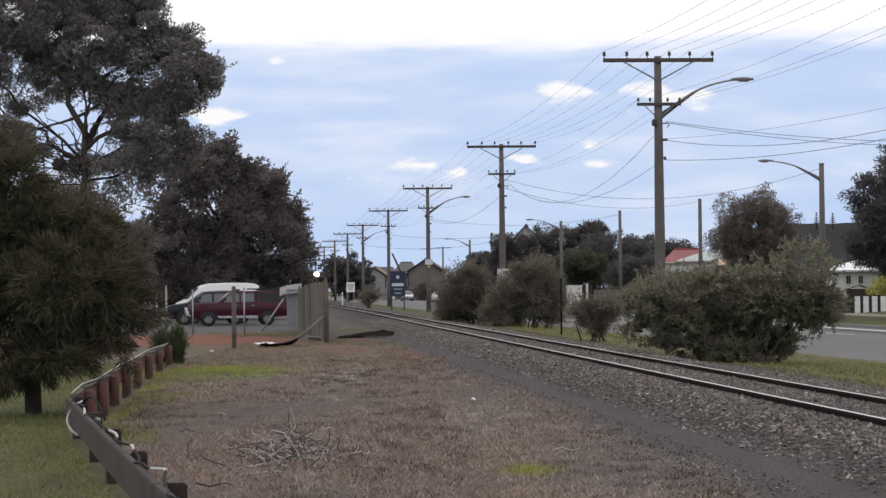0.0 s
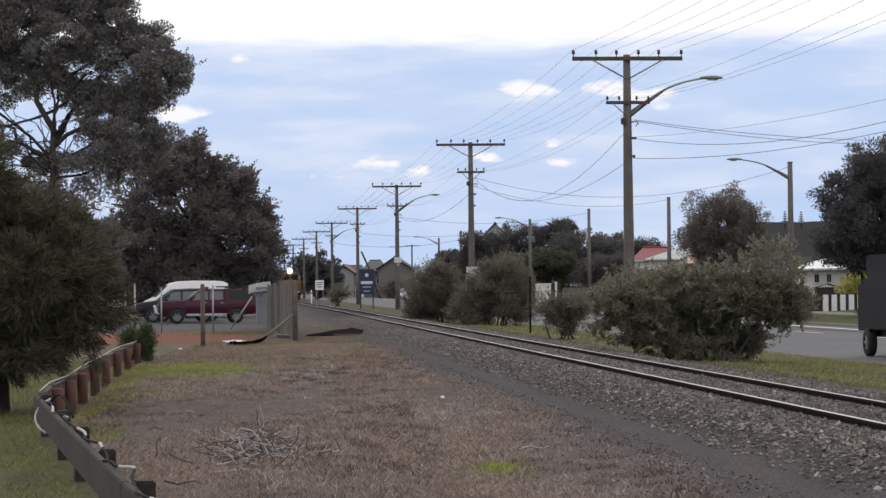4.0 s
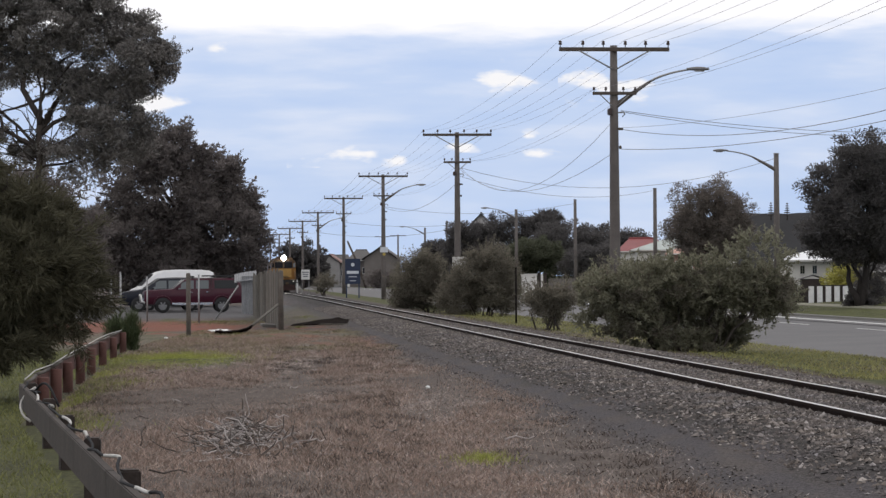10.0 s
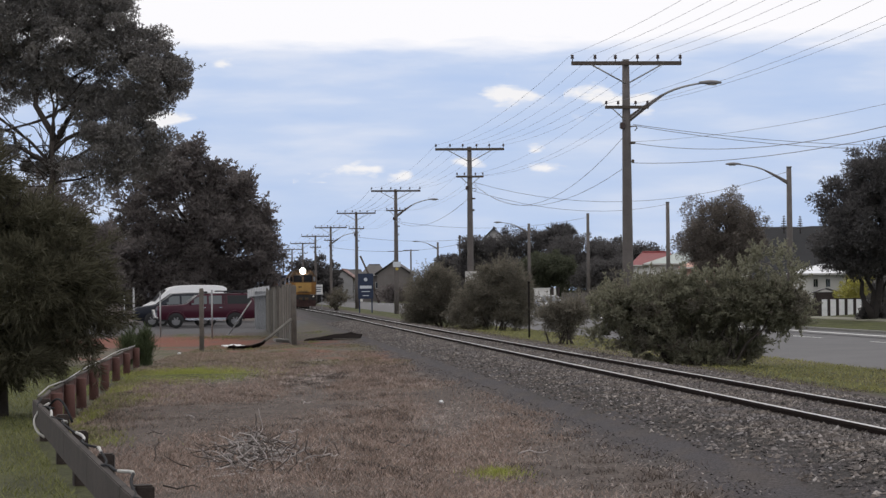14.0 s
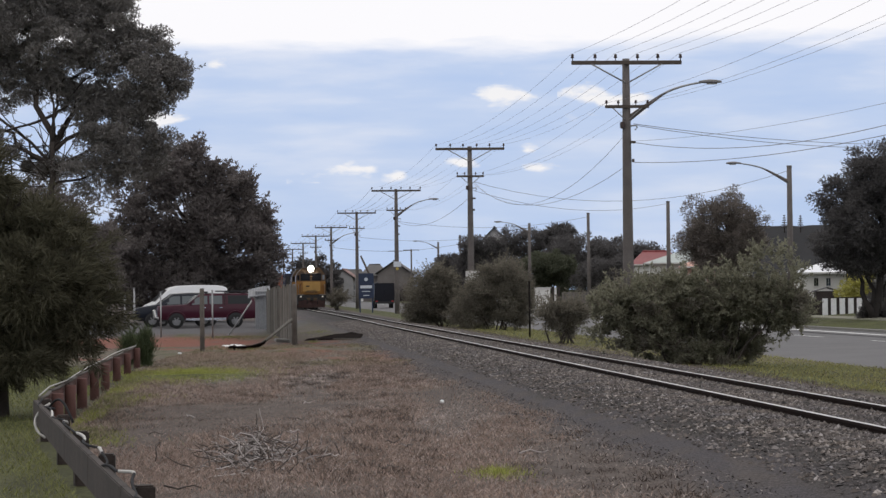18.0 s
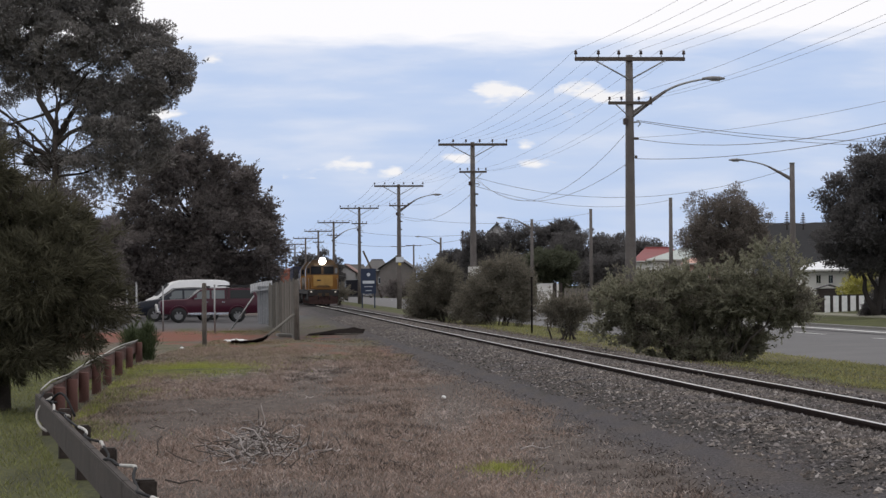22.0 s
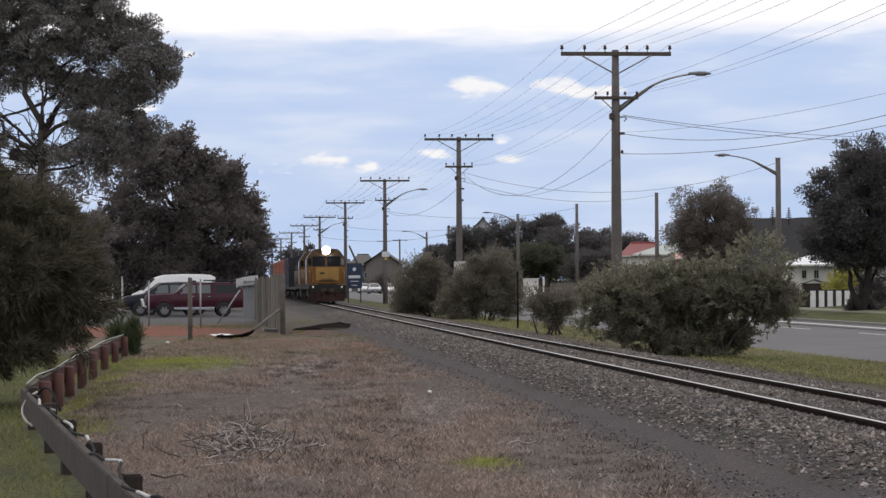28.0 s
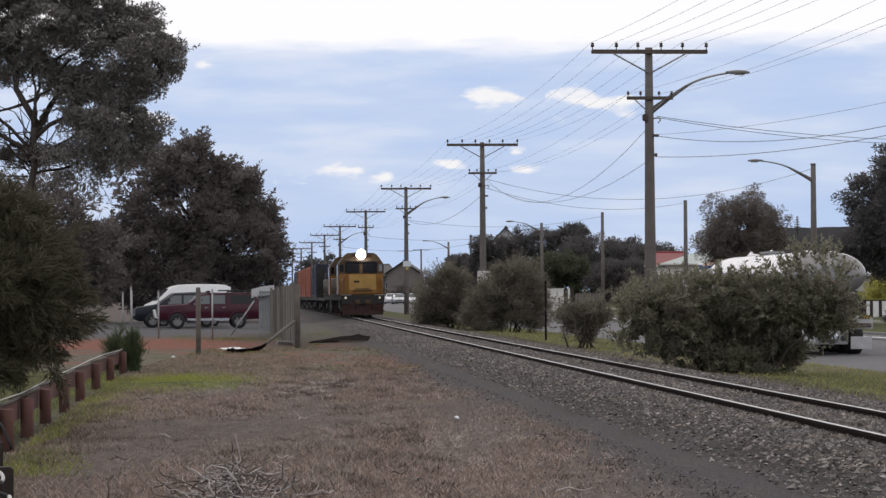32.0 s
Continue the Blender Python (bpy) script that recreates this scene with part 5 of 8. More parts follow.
for k in range(300):
    a = rng.uniform(0, 2 * math.pi)
    r = abs(rng.gauss(0, 0.32))
    p = Vector((1.25 * r * math.cos(a), 4.2 * r * math.sin(a), rng.uniform(0.0, 0.30) * max(0.10, 1 - r * 1.7)))
    d = Vector((rng.gauss(0, 1), rng.gauss(0, 1), rng.gauss(0.1, 0.35))).normalized()
    step = rng.uniform(0.03, 0.075)
    pts = [p.copy()]
    for q in range(5):
        d = (d + 0.55 * Vector((rng.gauss(0, 1), rng.gauss(0, 1), rng.gauss(0, 0.7)))).normalized()
        p = p + d * step
        p.z = max(p.z, 0.01)
        pts.append(p.copy())
    fat = 1.3 if k % 5 == 0 else 0.8
    part("twig", tubem(pts, [fat * w for w in (0.0075, 0.007, 0.006, 0.005, 0.004, 0.003)], 4), M_DEADTWIG if k % 3 == 1 else M_TWIG, heap)
for x, y, s, h in ((-6.45, 58.4, 0.26, 0.88), (-5.98, 57.2, 0.25, 0.86)):
    root = thing("grass_shrub", pose(x, y, 0), "upright dark-green tufted shrub beside the rail fence", "shrub", "shrubs at the fence end")
    part("foliage", leaves("foliage", [(0, 0, h * 0.45, s * 0.8, s, h * 0.5)], 75, 36, 0.14, 0.22, 0.013, int(h * 100), shell=0.2, along=0.2, droop=-1.2), M_LEAF_TUFT, root)
    part("stem", limbs(bmesh.new(), (0, 0, -0.05), (0.02, 0, h * 0.6), 0.02, 0.008, 3), M_BARK, root)

# ---------- signs and fittings ----------
M_NAVY = mat("navy painted board", (0.018, 0.03, 0.065), 0.5, vary=0.2, bump=0.05)
M_PALE = mat("pale painted lettering", (0.55, 0.58, 0.62), 0.6, vary=0.1, bump=0)
M_YELLOWP = mat("yellow plate paint", (0.42, 0.32, 0.07), 0.5, vary=0.15)
root = thing("sign_board", pose(-3.76, 212, 0.0, 0, 0, 4), "navy blue board sign with pale lettering on two legs", "sign")
part("board", boxm(0, 0, 2.2, 1.26, 0.08, 2.1, bev=0.01), M_NAVY, root)
for s in (-1, 1):
    part("leg", boxm(s * 0.52, 0.08, 1.0, 0.1, 0.1, 2.4), M_NAVY, root)
part("panel", boxm(0, -0.05, 2.12, 0.98, 0.02, 0.24), M_PALE, root, "pale lettering strip")
bm = bmesh.new()
tube(bm, [(0, -0.045, 2.75), (0, -0.06, 2.75)], 0.15, 14)
part("emblem", bm, M_PALE, root, "pale round emblem")
for k, w in ((0, 0.7), (2, 0.5)):
    part("lettering_bar", boxm(0, -0.05, 1.75 - 0.17 * k, w, 0.015, 0.06), M_PALE, root)
root = thing("notice_sign", pose(-9.8, 270, 0), "white notice sign on posts beside the line", "sign")
part("board", boxm(0, 0, 2.05, 0.9, 0.04, 1.05), M_WHITE, root)
for s in (-1, 1):
    part("leg", boxm(s * 0.36, 0.05, 1.0, 0.07, 0.06, 2.0), M_GALV, root)
for k in range(3):
    part("lettering_bar", boxm(0, -0.03, 2.3 - 0.22 * k, 0.66 - 0.1 * k, 0.012, 0.08), M_NAVY, root)
part("equipment_box", boxm(0.06, -0.30, 2.62, 0.78, 0.3, 0.72, bev=0.03), mat("pale grey box paint", (0.50, 0.49, 0.46), 0.6, vary=0.15), poles[144.0], "pale grey equipment box")
part("conduit", tubem([(0.06, -0.2, 0), (0.06, -0.2, 2.5)], 0.03, 6), M_GALV, poles[144.0])
part("sign_plate", boxm(0.03, -0.2, 3.95, 0.62, 0.02, 0.42), M_PALE, poles[201.9], "pale sign plate")
bm = bmesh.new()
tube(bm, [(0.03, -0.215, 3.6), (0.03, -0.235, 3.6)], 0.12, 14)
part("disc", bm, M_YELLOWP, poles[201.9], "yellow disc")
root = thing("marker_post", pose(4.3, 92.6, -0.12), "thin black trackside marker post", "post")
part("shaft", tubem([(0, 0, -0.2), (0, 0, 2.05)], 0.035, 8), M_BLACKSHEET, root)
part("cap", tubem([(0, 0, 2.05), (0, 0, 2.09)], 0.045, 8), M_BLACKSHEET, root)
root = thing("white_marker", pose(-10.6, 268, 0), "short white-painted marker post", "post")
part("shaft", boxm(0, 0, 0.75, 0.14, 0.14, 1.5, bev=0.015), M_WHITE, root)
part("band", boxm(0, 0, 1.2, 0.145, 0.145, 0.1), M_BLACKSHEET, root)
bush(-7.2, 243, [(0, 0, 0.9, 0.8, 0.7, 0.6), (0.5, 0, 1.2, 0.5, 0.5, 0.4)], "thin straggly bush beside the line", M_LEAF_BROWN, 60, 20, 0.26, 0.06, 25, 0.4, 8, z=0.0)


# ---------- houses and gardens across the road ----------
M_WALLW = mat("white weatherboard", (0.62, 0.61, 0.58), 0.7, vary=0.12, scale=1)
M_WALLG = mat("grey render wall", (0.44, 0.43, 0.42), 0.8, vary=0.15, scale=1)
M_WALLP = mat("pinkish brick wall", (0.42, 0.27, 0.22), 0.85, vary=0.2)
M_WALLB = mat("dark brown boards", (0.155, 0.14, 0.13), 0.8, vary=0.2, scale=1)
M_ROOFR = mat("red painted iron roof", (0.19, 0.034, 0.036), 0.5, vary=0.2, scale=1)
M_ROOFG = mat("pale green iron roof", (0.34, 0.38, 0.36), 0.5, vary=0.15, scale=1)
M_ROOFP = mat("faded pink tile roof", (0.52, 0.31, 0.25), 0.7, vary=0.2, scale=1)
M_ROOFD = mat("dark tile roof", (0.085, 0.08, 0.08), 0.7, vary=0.25, scale=1)
M_ROOFW = mat("bright zinc roof", (0.72, 0.73, 0.75), 0.4, vary=0.1, scale=1)
M_ROOFO = mat("orange tile roof", (0.20, 0.11, 0.09), 0.7, vary=0.2, scale=1)
M_PANE = glassy("dark window glass", (0.02, 0.025, 0.03))
M_FRAME = mat("painted window frame", (0.55, 0.54, 0.52), 0.6, vary=0.1)
M_DARKWOOD = mat("dark stained timber", (0.045, 0.035, 0.032), 0.85, vary=0.3)


def house(x, y, z, w, d, wall_h, roof_h, rz, roof, wall, label, hip=0.5, windows=((-0.3, 1.2), (0.3, 1.2)), eave=0.45, chimney=False):
    """A house of one storey: front to -y, a hipped (hip > 0) or gabled roof with its ridge along x."""
    root = thing("house", pose(x, y, z, 0, 0, rz), label, "house", "houses across the road")
    bm = bmesh.new()
    t = 0.2
    for bx, by, sx, sy in ((0, -d / 2 + t / 2, w, t), (0, d / 2 - t / 2, w, t), (-w / 2 + t / 2, 0, t, d - 2 * t), (w / 2 - t / 2, 0, t, d - 2 * t)):
        box(bm, bx, by, wall_h / 2, sx, sy, wall_h)
    if not hip:
        for s in (-1, 1):
            a = [bm.verts.new(p) for p in ((s * (w / 2 - 0.02), -d / 2, wall_h), (s * (w / 2 - 0.02), d / 2, wall_h), (s * (w / 2 - 0.02), 0, wall_h + roof_h * 0.96))]
            b = [bm.verts.new(v.co - Vector((s * t, 0, 0))) for v in a]
            bm.faces.new(a)
            bm.faces.new(b[::-1])
    part("wall", bm, wall, root)
    bm = bmesh.new()
    ex, ey = w / 2 + eave, d / 2 + eave
    rx = ex - hip * ey if hip else ex
    for dz in (0, -0.12):
        e = [bm.verts.new((sx * ex, sy * ey, wall_h - 0.05 + dz)) for sx, sy in ((-1, -1), (1, -1), (1, 1), (-1, 1))]
        r = [bm.verts.new((s * rx, 0, wall_h + roof_h + dz)) for s in (-1, 1)]
        for f in ((e[0], e[1], r[1], r[0]), (e[2], e[3], r[0], r[1])) + (((e[1], e[2], r[1]), (e[3], e[0], r[0])) if hip else ()):
            bm.faces.new(f)
    rf = part("roof", bm, roof, root)
    part("ridge_cap", tubem([(-rx, 0, wall_h + roof_h + 0.02), (rx, 0, wall_h + roof_h + 0.02)], 0.09, 6), roof, rf)
    part("gutter", boxm(0, -ey - 0.03, wall_h - 0.1, 2 * ex, 0.1, 0.1), M_FRAME, rf)
    if chimney:
        part("chimney", boxm(w * 0.2, 0.4, wall_h + roof_h, 0.6, 0.6, 1.3, bev=0.03), M_WALLP, rf)
    for f, ww, *tall in windows:
        hh, zz = (tall[0], wall_h * 0.72) if tall else (1.1, wall_h * 0.6)
        win = part("window", boxm(f * w, -d / 2 - 0.03, zz, ww, 0.08, hh), M_FRAME, root)
        for s in (-1, 1):
            part("pane", boxm(f * w + s * ww * 0.24, -d / 2 - 0.075, zz, ww * 0.42, 0.03, hh - 0.15), M_PANE, win)
    return root


house(22.4, 232, 0.5, 4.0, 6, 3.45, 1.15, -4, M_ROOFR, M_WALLW, "house with a red iron roof among the trees", 0.35)
house(20.6, 182, 0.3, 7.0, 6, 3.25, 1.05, -4, M_ROOFG, M_WALLW, "white house with a pale green hipped roof", 1.0, chimney=False)
house(20.6, 174, 0.5, 3.6, 5, 2.7, 1.0, -4, M_ROOFP, M_WALLP, "small house with a faded pink roof", 0.8)
house(27.0, 158, 0.3, 6.2, 6, 2.3, 0.75, -4, M_ROOFW, M_WALLW, "pale house with a bright zinc roof behind the striped fence", 0.85, ((-0.33, 0.28, 0.62), (-0.21, 0.28, 0.62), (0.2, 1.4)))
house(29.8, 152, 0.2, 6.0, 5, 1.7, 1.3, -4, M_ROOFD, M_WALLG, "low garage with a dark roof behind the shrub", 0.0, ((0.1, 1.0),))
house(9.45, 284, 0.3, 6.0, 5.0, 5.7, 2.75, 86, M_ROOFD, M_WALLG, "house with a steep dark gable above the trees", 0.0, eave=0.3)
house(-2.5, 424, 0.2, 9.0, 5.4, 4.6, 2.1, 86, M_ROOFD, M_WALLB, "house with a dark gabled roof far down the road", 0.0, eave=0.5)
house(-6.1, 427, 0.2, 3.4, 6, 4.5, 1.7, -4, M_ROOFD, M_WALLB, "low wing with a dark roof beside the gabled house", 0.35)
house(-11.2, 431, 0.2, 8.0, 3.5, 4.0, 1.5, 86, M_ROOFO, M_WALLG, "narrow house with an orange tiled gable beyond the trees", 0.0)
house(-9.7, 437, 0.2, 2.6, 6, 3.9, 0.5, -4, M_ROOFO, M_WALLW, "white lean-to beside the orange-roofed house", 0.2)
house(-16.0, 560, 0.2, 12, 8, 4.0, 2.6, -4, M_ROOFD, M_WALLG, "long dark-roofed building in the distance", 0.3)

root = thing("garden_wall", pose(9.6, 186, 0.3, 0, 0, -4), "white rendered garden wall with a dark gatepost", "wall")
part("wall", boxm(0, 0, 0.75, 1.15, 0.2, 1.5, bev=0.02), M_WALLW, root)
part("coping", boxm(0, 0, 1.53, 1.25, 0.28, 0.07, bev=0.01), M_WALLW, root)
for k, (x, h, m) in enumerate(((0.75, 1.6, M_DARKWOOD), (0.95, 1.55, M_WALLW), (1.2, 1.6, M_DARKWOOD))):
    part("gatepost", boxm(x, 0, h / 2, 0.16, 0.16, h, bev=0.02), m, root)
for k in range(10):
    part("board", boxm(1.5 + k * 0.2, 0, 0.6, 0.17, 0.04, 1.2), M_WALLB, root)

stripes = thing("striped_fence", pose(22.45, 139.5, 0.0, 0, 0, -4), "garden fence of white slats over dark boards", "fence")
part("backing", boxm(1.5, 0.06, 0.52, 3.1, 0.06, 0.95), M_DARKWOOD, stripes)
for k in range(6):
    part("slat", boxm(0.28 + k * 0.47, 0.0, 0.52, 0.30, 0.05, 1.0, bev=0.01), M_WHITE, stripes)
    part("post", boxm(0.045 + k * 0.47, 0.0, 0.5, 0.08, 0.06, 1.04), M_DARKWOOD, stripes)
part("rail", boxm(1.5, 0.02, 1.04, 3.1, 0.1, 0.06), M_DARKWOOD, stripes)
dark = thing("board_fence", pose(20.85, 140, 0.0, 0, 0, -4), "dark stained board fence beside the striped one", "fence")
for k in range(9):
    part("board", boxm(-0.1 + k * 0.2, 0, 0.5, 0.18, 0.04, 1.0 + 0.03 * (k % 3)), M_DARKWOOD, dark)
part("rail", boxm(0.7, 0.05, 0.75, 1.9, 0.05, 0.1), M_DARKWOOD, dark)
shack = thing("garden_shed", pose(23.85, 146.0, -0.04, 0, 0, -4), "small dark board shed behind the garden fence", "shed")
part("wall", boxm(0, 0, 0.72, 1.25, 1.4, 1.45, bev=0.02), M_DARKWOOD, shack)
for s in (-1, 1):
    part("roof_sheet", boxm(s * 0.36, 0, 1.55, 0.80, 1.7, 0.05, Matrix.Rotation(s * 0.30, 3, "Y"), 0.01), M_ROOFD, shack)
part("shed_door", boxm(-0.2, -0.715, 0.7, 0.6, 0.03, 1.25, bev=0.01), M_DARKWOOD, shack)
root = thing("shrub", pose(24.75, 141.5, 0.1), "yellow-green garden shrub behind the striped fence", "shrub")
part("foliage", leaves("foliage", [(0, 0, 1.5, 0.85, 0.8, 0.75), (-0.5, 0, 1.15, 0.6, 0.6, 0.45), (0.5, 0, 1.95, 0.7, 0.6, 0.55), (0.1, 0, 0.8, 0.8, 0.7, 0.5)], 190, 34, 0.24, 0.16, 0.05, 61, shell=0.3), M_LEAF_YELLOW, root)
part("stem", limbs(bmesh.new(), (0, 0, -0.1), (0, 0, 1.2), 0.08, 0.03, 3), M_BARK, root)
for x, y, w, h, seed in ((23.0, 126.6, 0.62, 0.42, 62), (24.1, 129.5, 0.9, 1.15, 63)):
    root = thing("shrub", pose(x, y, 0.0), "dark rounded shrub at the foot of the tree", "shrub", "shrubs under the garden tree")
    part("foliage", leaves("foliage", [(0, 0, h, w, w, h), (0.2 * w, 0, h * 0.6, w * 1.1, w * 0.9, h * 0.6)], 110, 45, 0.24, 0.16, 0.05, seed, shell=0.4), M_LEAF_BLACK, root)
    part("stem", limbs(bmesh.new(), (0, 0, -0.1), (0, 0, h), 0.05, 0.02, 4), M_BARKDARK, root)

# the wooded hill far behind the houses, with two tiered pines on it
M_HILL = mat("dark wooded hillside", (0.016, 0.016, 0.018), 0.95, vary=0.3, scale=0.05, fine=0.6, bump=0.3)
bm = bmesh.new()
hx = [74 + 3 * i for i in range(46)]
rows = []
for f in (0, 1, 2):
    rows.append([bm.verts.new((x, 560 + 40 * f, (0, 1.0, 0.3)[f] * min(1, (x - 73) / 5) * (15.0 + 0.35 * noise.noise((x * 0.2, 0, 0)) + 0.01 * (x - 60)) * 600 / 560)) for x in hx])
for r0, r1 in zip(rows, rows[1:]):
    for k in range(len(hx) - 1):
        bm.faces.new((r0[k], r0[k + 1], r1[k + 1], r1[k]))
hill = part("hill_backdrop", bm, M_HILL)
tagged(hill, "low dark wooded ridge behind the houses", "hill", kind="structure")
for x, h in ((87.5, 3.6), (91.3, 3.4)):
    root = thing("tiered_pine", pose(x, 594, 15.2), "small tiered pine standing on the ridge", "tree", "tiered pines on the ridge")
    part("trunk", tubem([(0, 0, -0.6), (0, 0, h)], [0.15, 0.04], 6), M_BARK, root)
    for k in range(6):
        z, r = 0.6 + k * h / 6.6, 0.95 * (1 - k / 7.5)
        part("tier", tubem([(0, 0, z - 0.05), (0, 0, z + 0.05), (0, 0, z + 0.28)], [r * 0.8, r, 0.06], 9), M_LEAF_DARK, root)
# low garden hedges between the houses and the road
for x, y, w, h in ((14.6, 168, 1.8, 2.6), (17.2, 171, 1.6, 2.9), (26.8, 146, 0.9, 1.6)):
    root = thing("shrub", pose(x, y, 0.2), "leafy brown-green garden shrub before the houses", "shrub", "garden shrubs across the road")
    part("foliage", leaves("foliage", [(0, 0, h * 0.55, w, 1.0, h * 0.45), (-w * 0.5, 0, h * 0.4, w * 0.7, 0.9, h * 0.4), (w * 0.5, 0, h * 0.4, w * 0.7, 0.9, h * 0.4)], 200, 30, 0.4, 0.24, 0.06, int(y), shell=0.35), M_LEAF_BROWN, root)
    part("stem", limbs(bmesh.new(), (0, 0, -0.3), (0, 0, h * 0.5), 0.1, 0.04, 3), M_BARK, root)
for x, y, w, h in ((-1.2, 392, 3.2, 3.0), (3.4, 398, 3.0, 3.6), (-12.4, 455, 3.0, 3.2)):
    root = thing("shrub", pose(x, y, 0.1), "dark roadside shrub before the far houses", "shrub", "roadside shrubs far off")
    part("foliage", leaves("foliage", [(0, 0, h * 0.55, w, 1.4, h * 0.45), (-w * 0.5, 0, h * 0.35, w * 0.7, 1.2, h * 0.38), (w * 0.5, 0, h * 0.35, w * 0.7, 1.2, h * 0.38)], 160, 26, 0.6, 0.5, 0.16, int(y), shell=0.35), M_LEAF_DARK, root)
    part("stem", limbs(bmesh.new(), (0, 0, -0.3), (0, 0, h * 0.5), 0.12, 0.05, 3), M_BARK, root)


# ---------- vehicles ----------
M_TYRE = mat("black tyre rubber", (0.02, 0.02, 0.02), 0.85, vary=0.2)
M_RIM = mat("alloy rim", (0.25, 0.25, 0.255), 0.4, 0.5, vary=0.1, bump=0)
M_CARGLASS = glassy("tinted car glass", (0.018, 0.020, 0.022), 0.06)
M_CARGLASS.node_tree.nodes["Principled BSDF"].inputs["Specular IOR Level"].default_value = 0.2
# solid hull: light seen through the cab is put into this pale colour
M_CABGLASS = glassy("cab glass with see-through light in its colour", (0.115, 0.128, 0.135), 0.06)
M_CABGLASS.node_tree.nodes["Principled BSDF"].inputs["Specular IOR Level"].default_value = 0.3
# dark reflections in the cab panes are put into this base colour
M_LOCOGLASS = glassy("dark cab glass", (0.010, 0.010, 0.011), 0.15)
M_LOCOGLASS.node_tree.nodes["Principled BSDF"].inputs["Specular IOR Level"].default_value = 0.2
M_SCREEN = glassy("windscreen glass", (0.05, 0.055, 0.06), 0.05)
M_BLACKTRIM = mat("black plastic trim", (0.022, 0.022, 0.024), 0.6, vary=0.15)
M_CHROME = mat("worn chrome", (0.6, 0.6, 0.62), 0.2, 0.9, vary=0.05, bump=0)
M_HEADL = glassy("headlight glass", (0.17, 0.18, 0.19), 0.1)
M_TAIL = glassy("red tail lamp", (0.30, 0.02, 0.02), 0.2)


def car_paint(name, color, metal=0.0, rough=0.3):
    m = mat(name, color, rough, metal, vary=0.08, scale=2, fine=50, bump=0, spec=0.18)
    m.node_tree.nodes["Principled BSDF"].inputs["Coat Weight"].default_value = 0.18
    m.node_tree.nodes["Principled BSDF"].inputs["Coat Roughness"].default_value = 0.08
    return m


def wheel_parts(root, x, y, r, w, side, rim=M_RIM, spokes=6):
    """A tyre with its rim; its middle is the part's own origin, the axle along x."""
    bm = bmesh.new()
    prof = ((-w / 2, r * 0.62), (-w / 2, r * 0.9), (-w * 0.38, r), (w * 0.38, r), (w / 2, r * 0.9), (w / 2, r * 0.62))
    rings = [[bm.verts.new((px, pr * math.cos(a), pr * math.sin(a))) for px, pr in prof] for a in (2 * math.pi * k / 20 for k in range(20))]
    for k in range(20):
        r0, r1 = rings[k], rings[(k + 1) % 20]
        for q in range(len(prof) - 1):
            bm.faces.new((r0[q], r0[q + 1], r1[q + 1], r1[q])).smooth = True
    wheel = part("wheel", bm, M_TYRE, root)
    wheel.matrix_basis = pose(x, y, r)
    bm = bmesh.new()
    tube(bm, [(side * w * 0.10, 0, 0), (side * w * 0.14, 0, 0)], r * 0.60, 18)
    for k in range(spokes):
        a = k * math.pi / 3
        box(bm, side * w * 0.42, r * 0.34 * math.cos(a), r * 0.34 * math.sin(a), w * 0.12, r * 0.17, r * 0.5, Matrix.Rotation(a - math.pi / 2, 3, "X"))
    tube(bm, [(side * w * 0.3, 0, 0), (side * w * 0.5, 0, 0)], r * 0.16, 10)
    if not spokes:
        tube(bm, [(side * w * 0.14, 0, 0), (side * w * 0.22, 0, 0), (side * w * 0.40, 0, 0), (side * w * 0.48, 0, 0)], [r * 0.57, r * 0.52, r * 0.20, r * 0.12], 18)
    part("rim", bm, rim, wheel)
    return wheel


def at_station(st, y):
    for a, b in zip(st, st[1:]):
        if a[0] <= y <= b[0]:
            s = (y - a[0]) / max(b[0] - a[0], 1e-6)
            return [p + (q - p) * s for p, q in zip(a, b)]
    return st[-1]


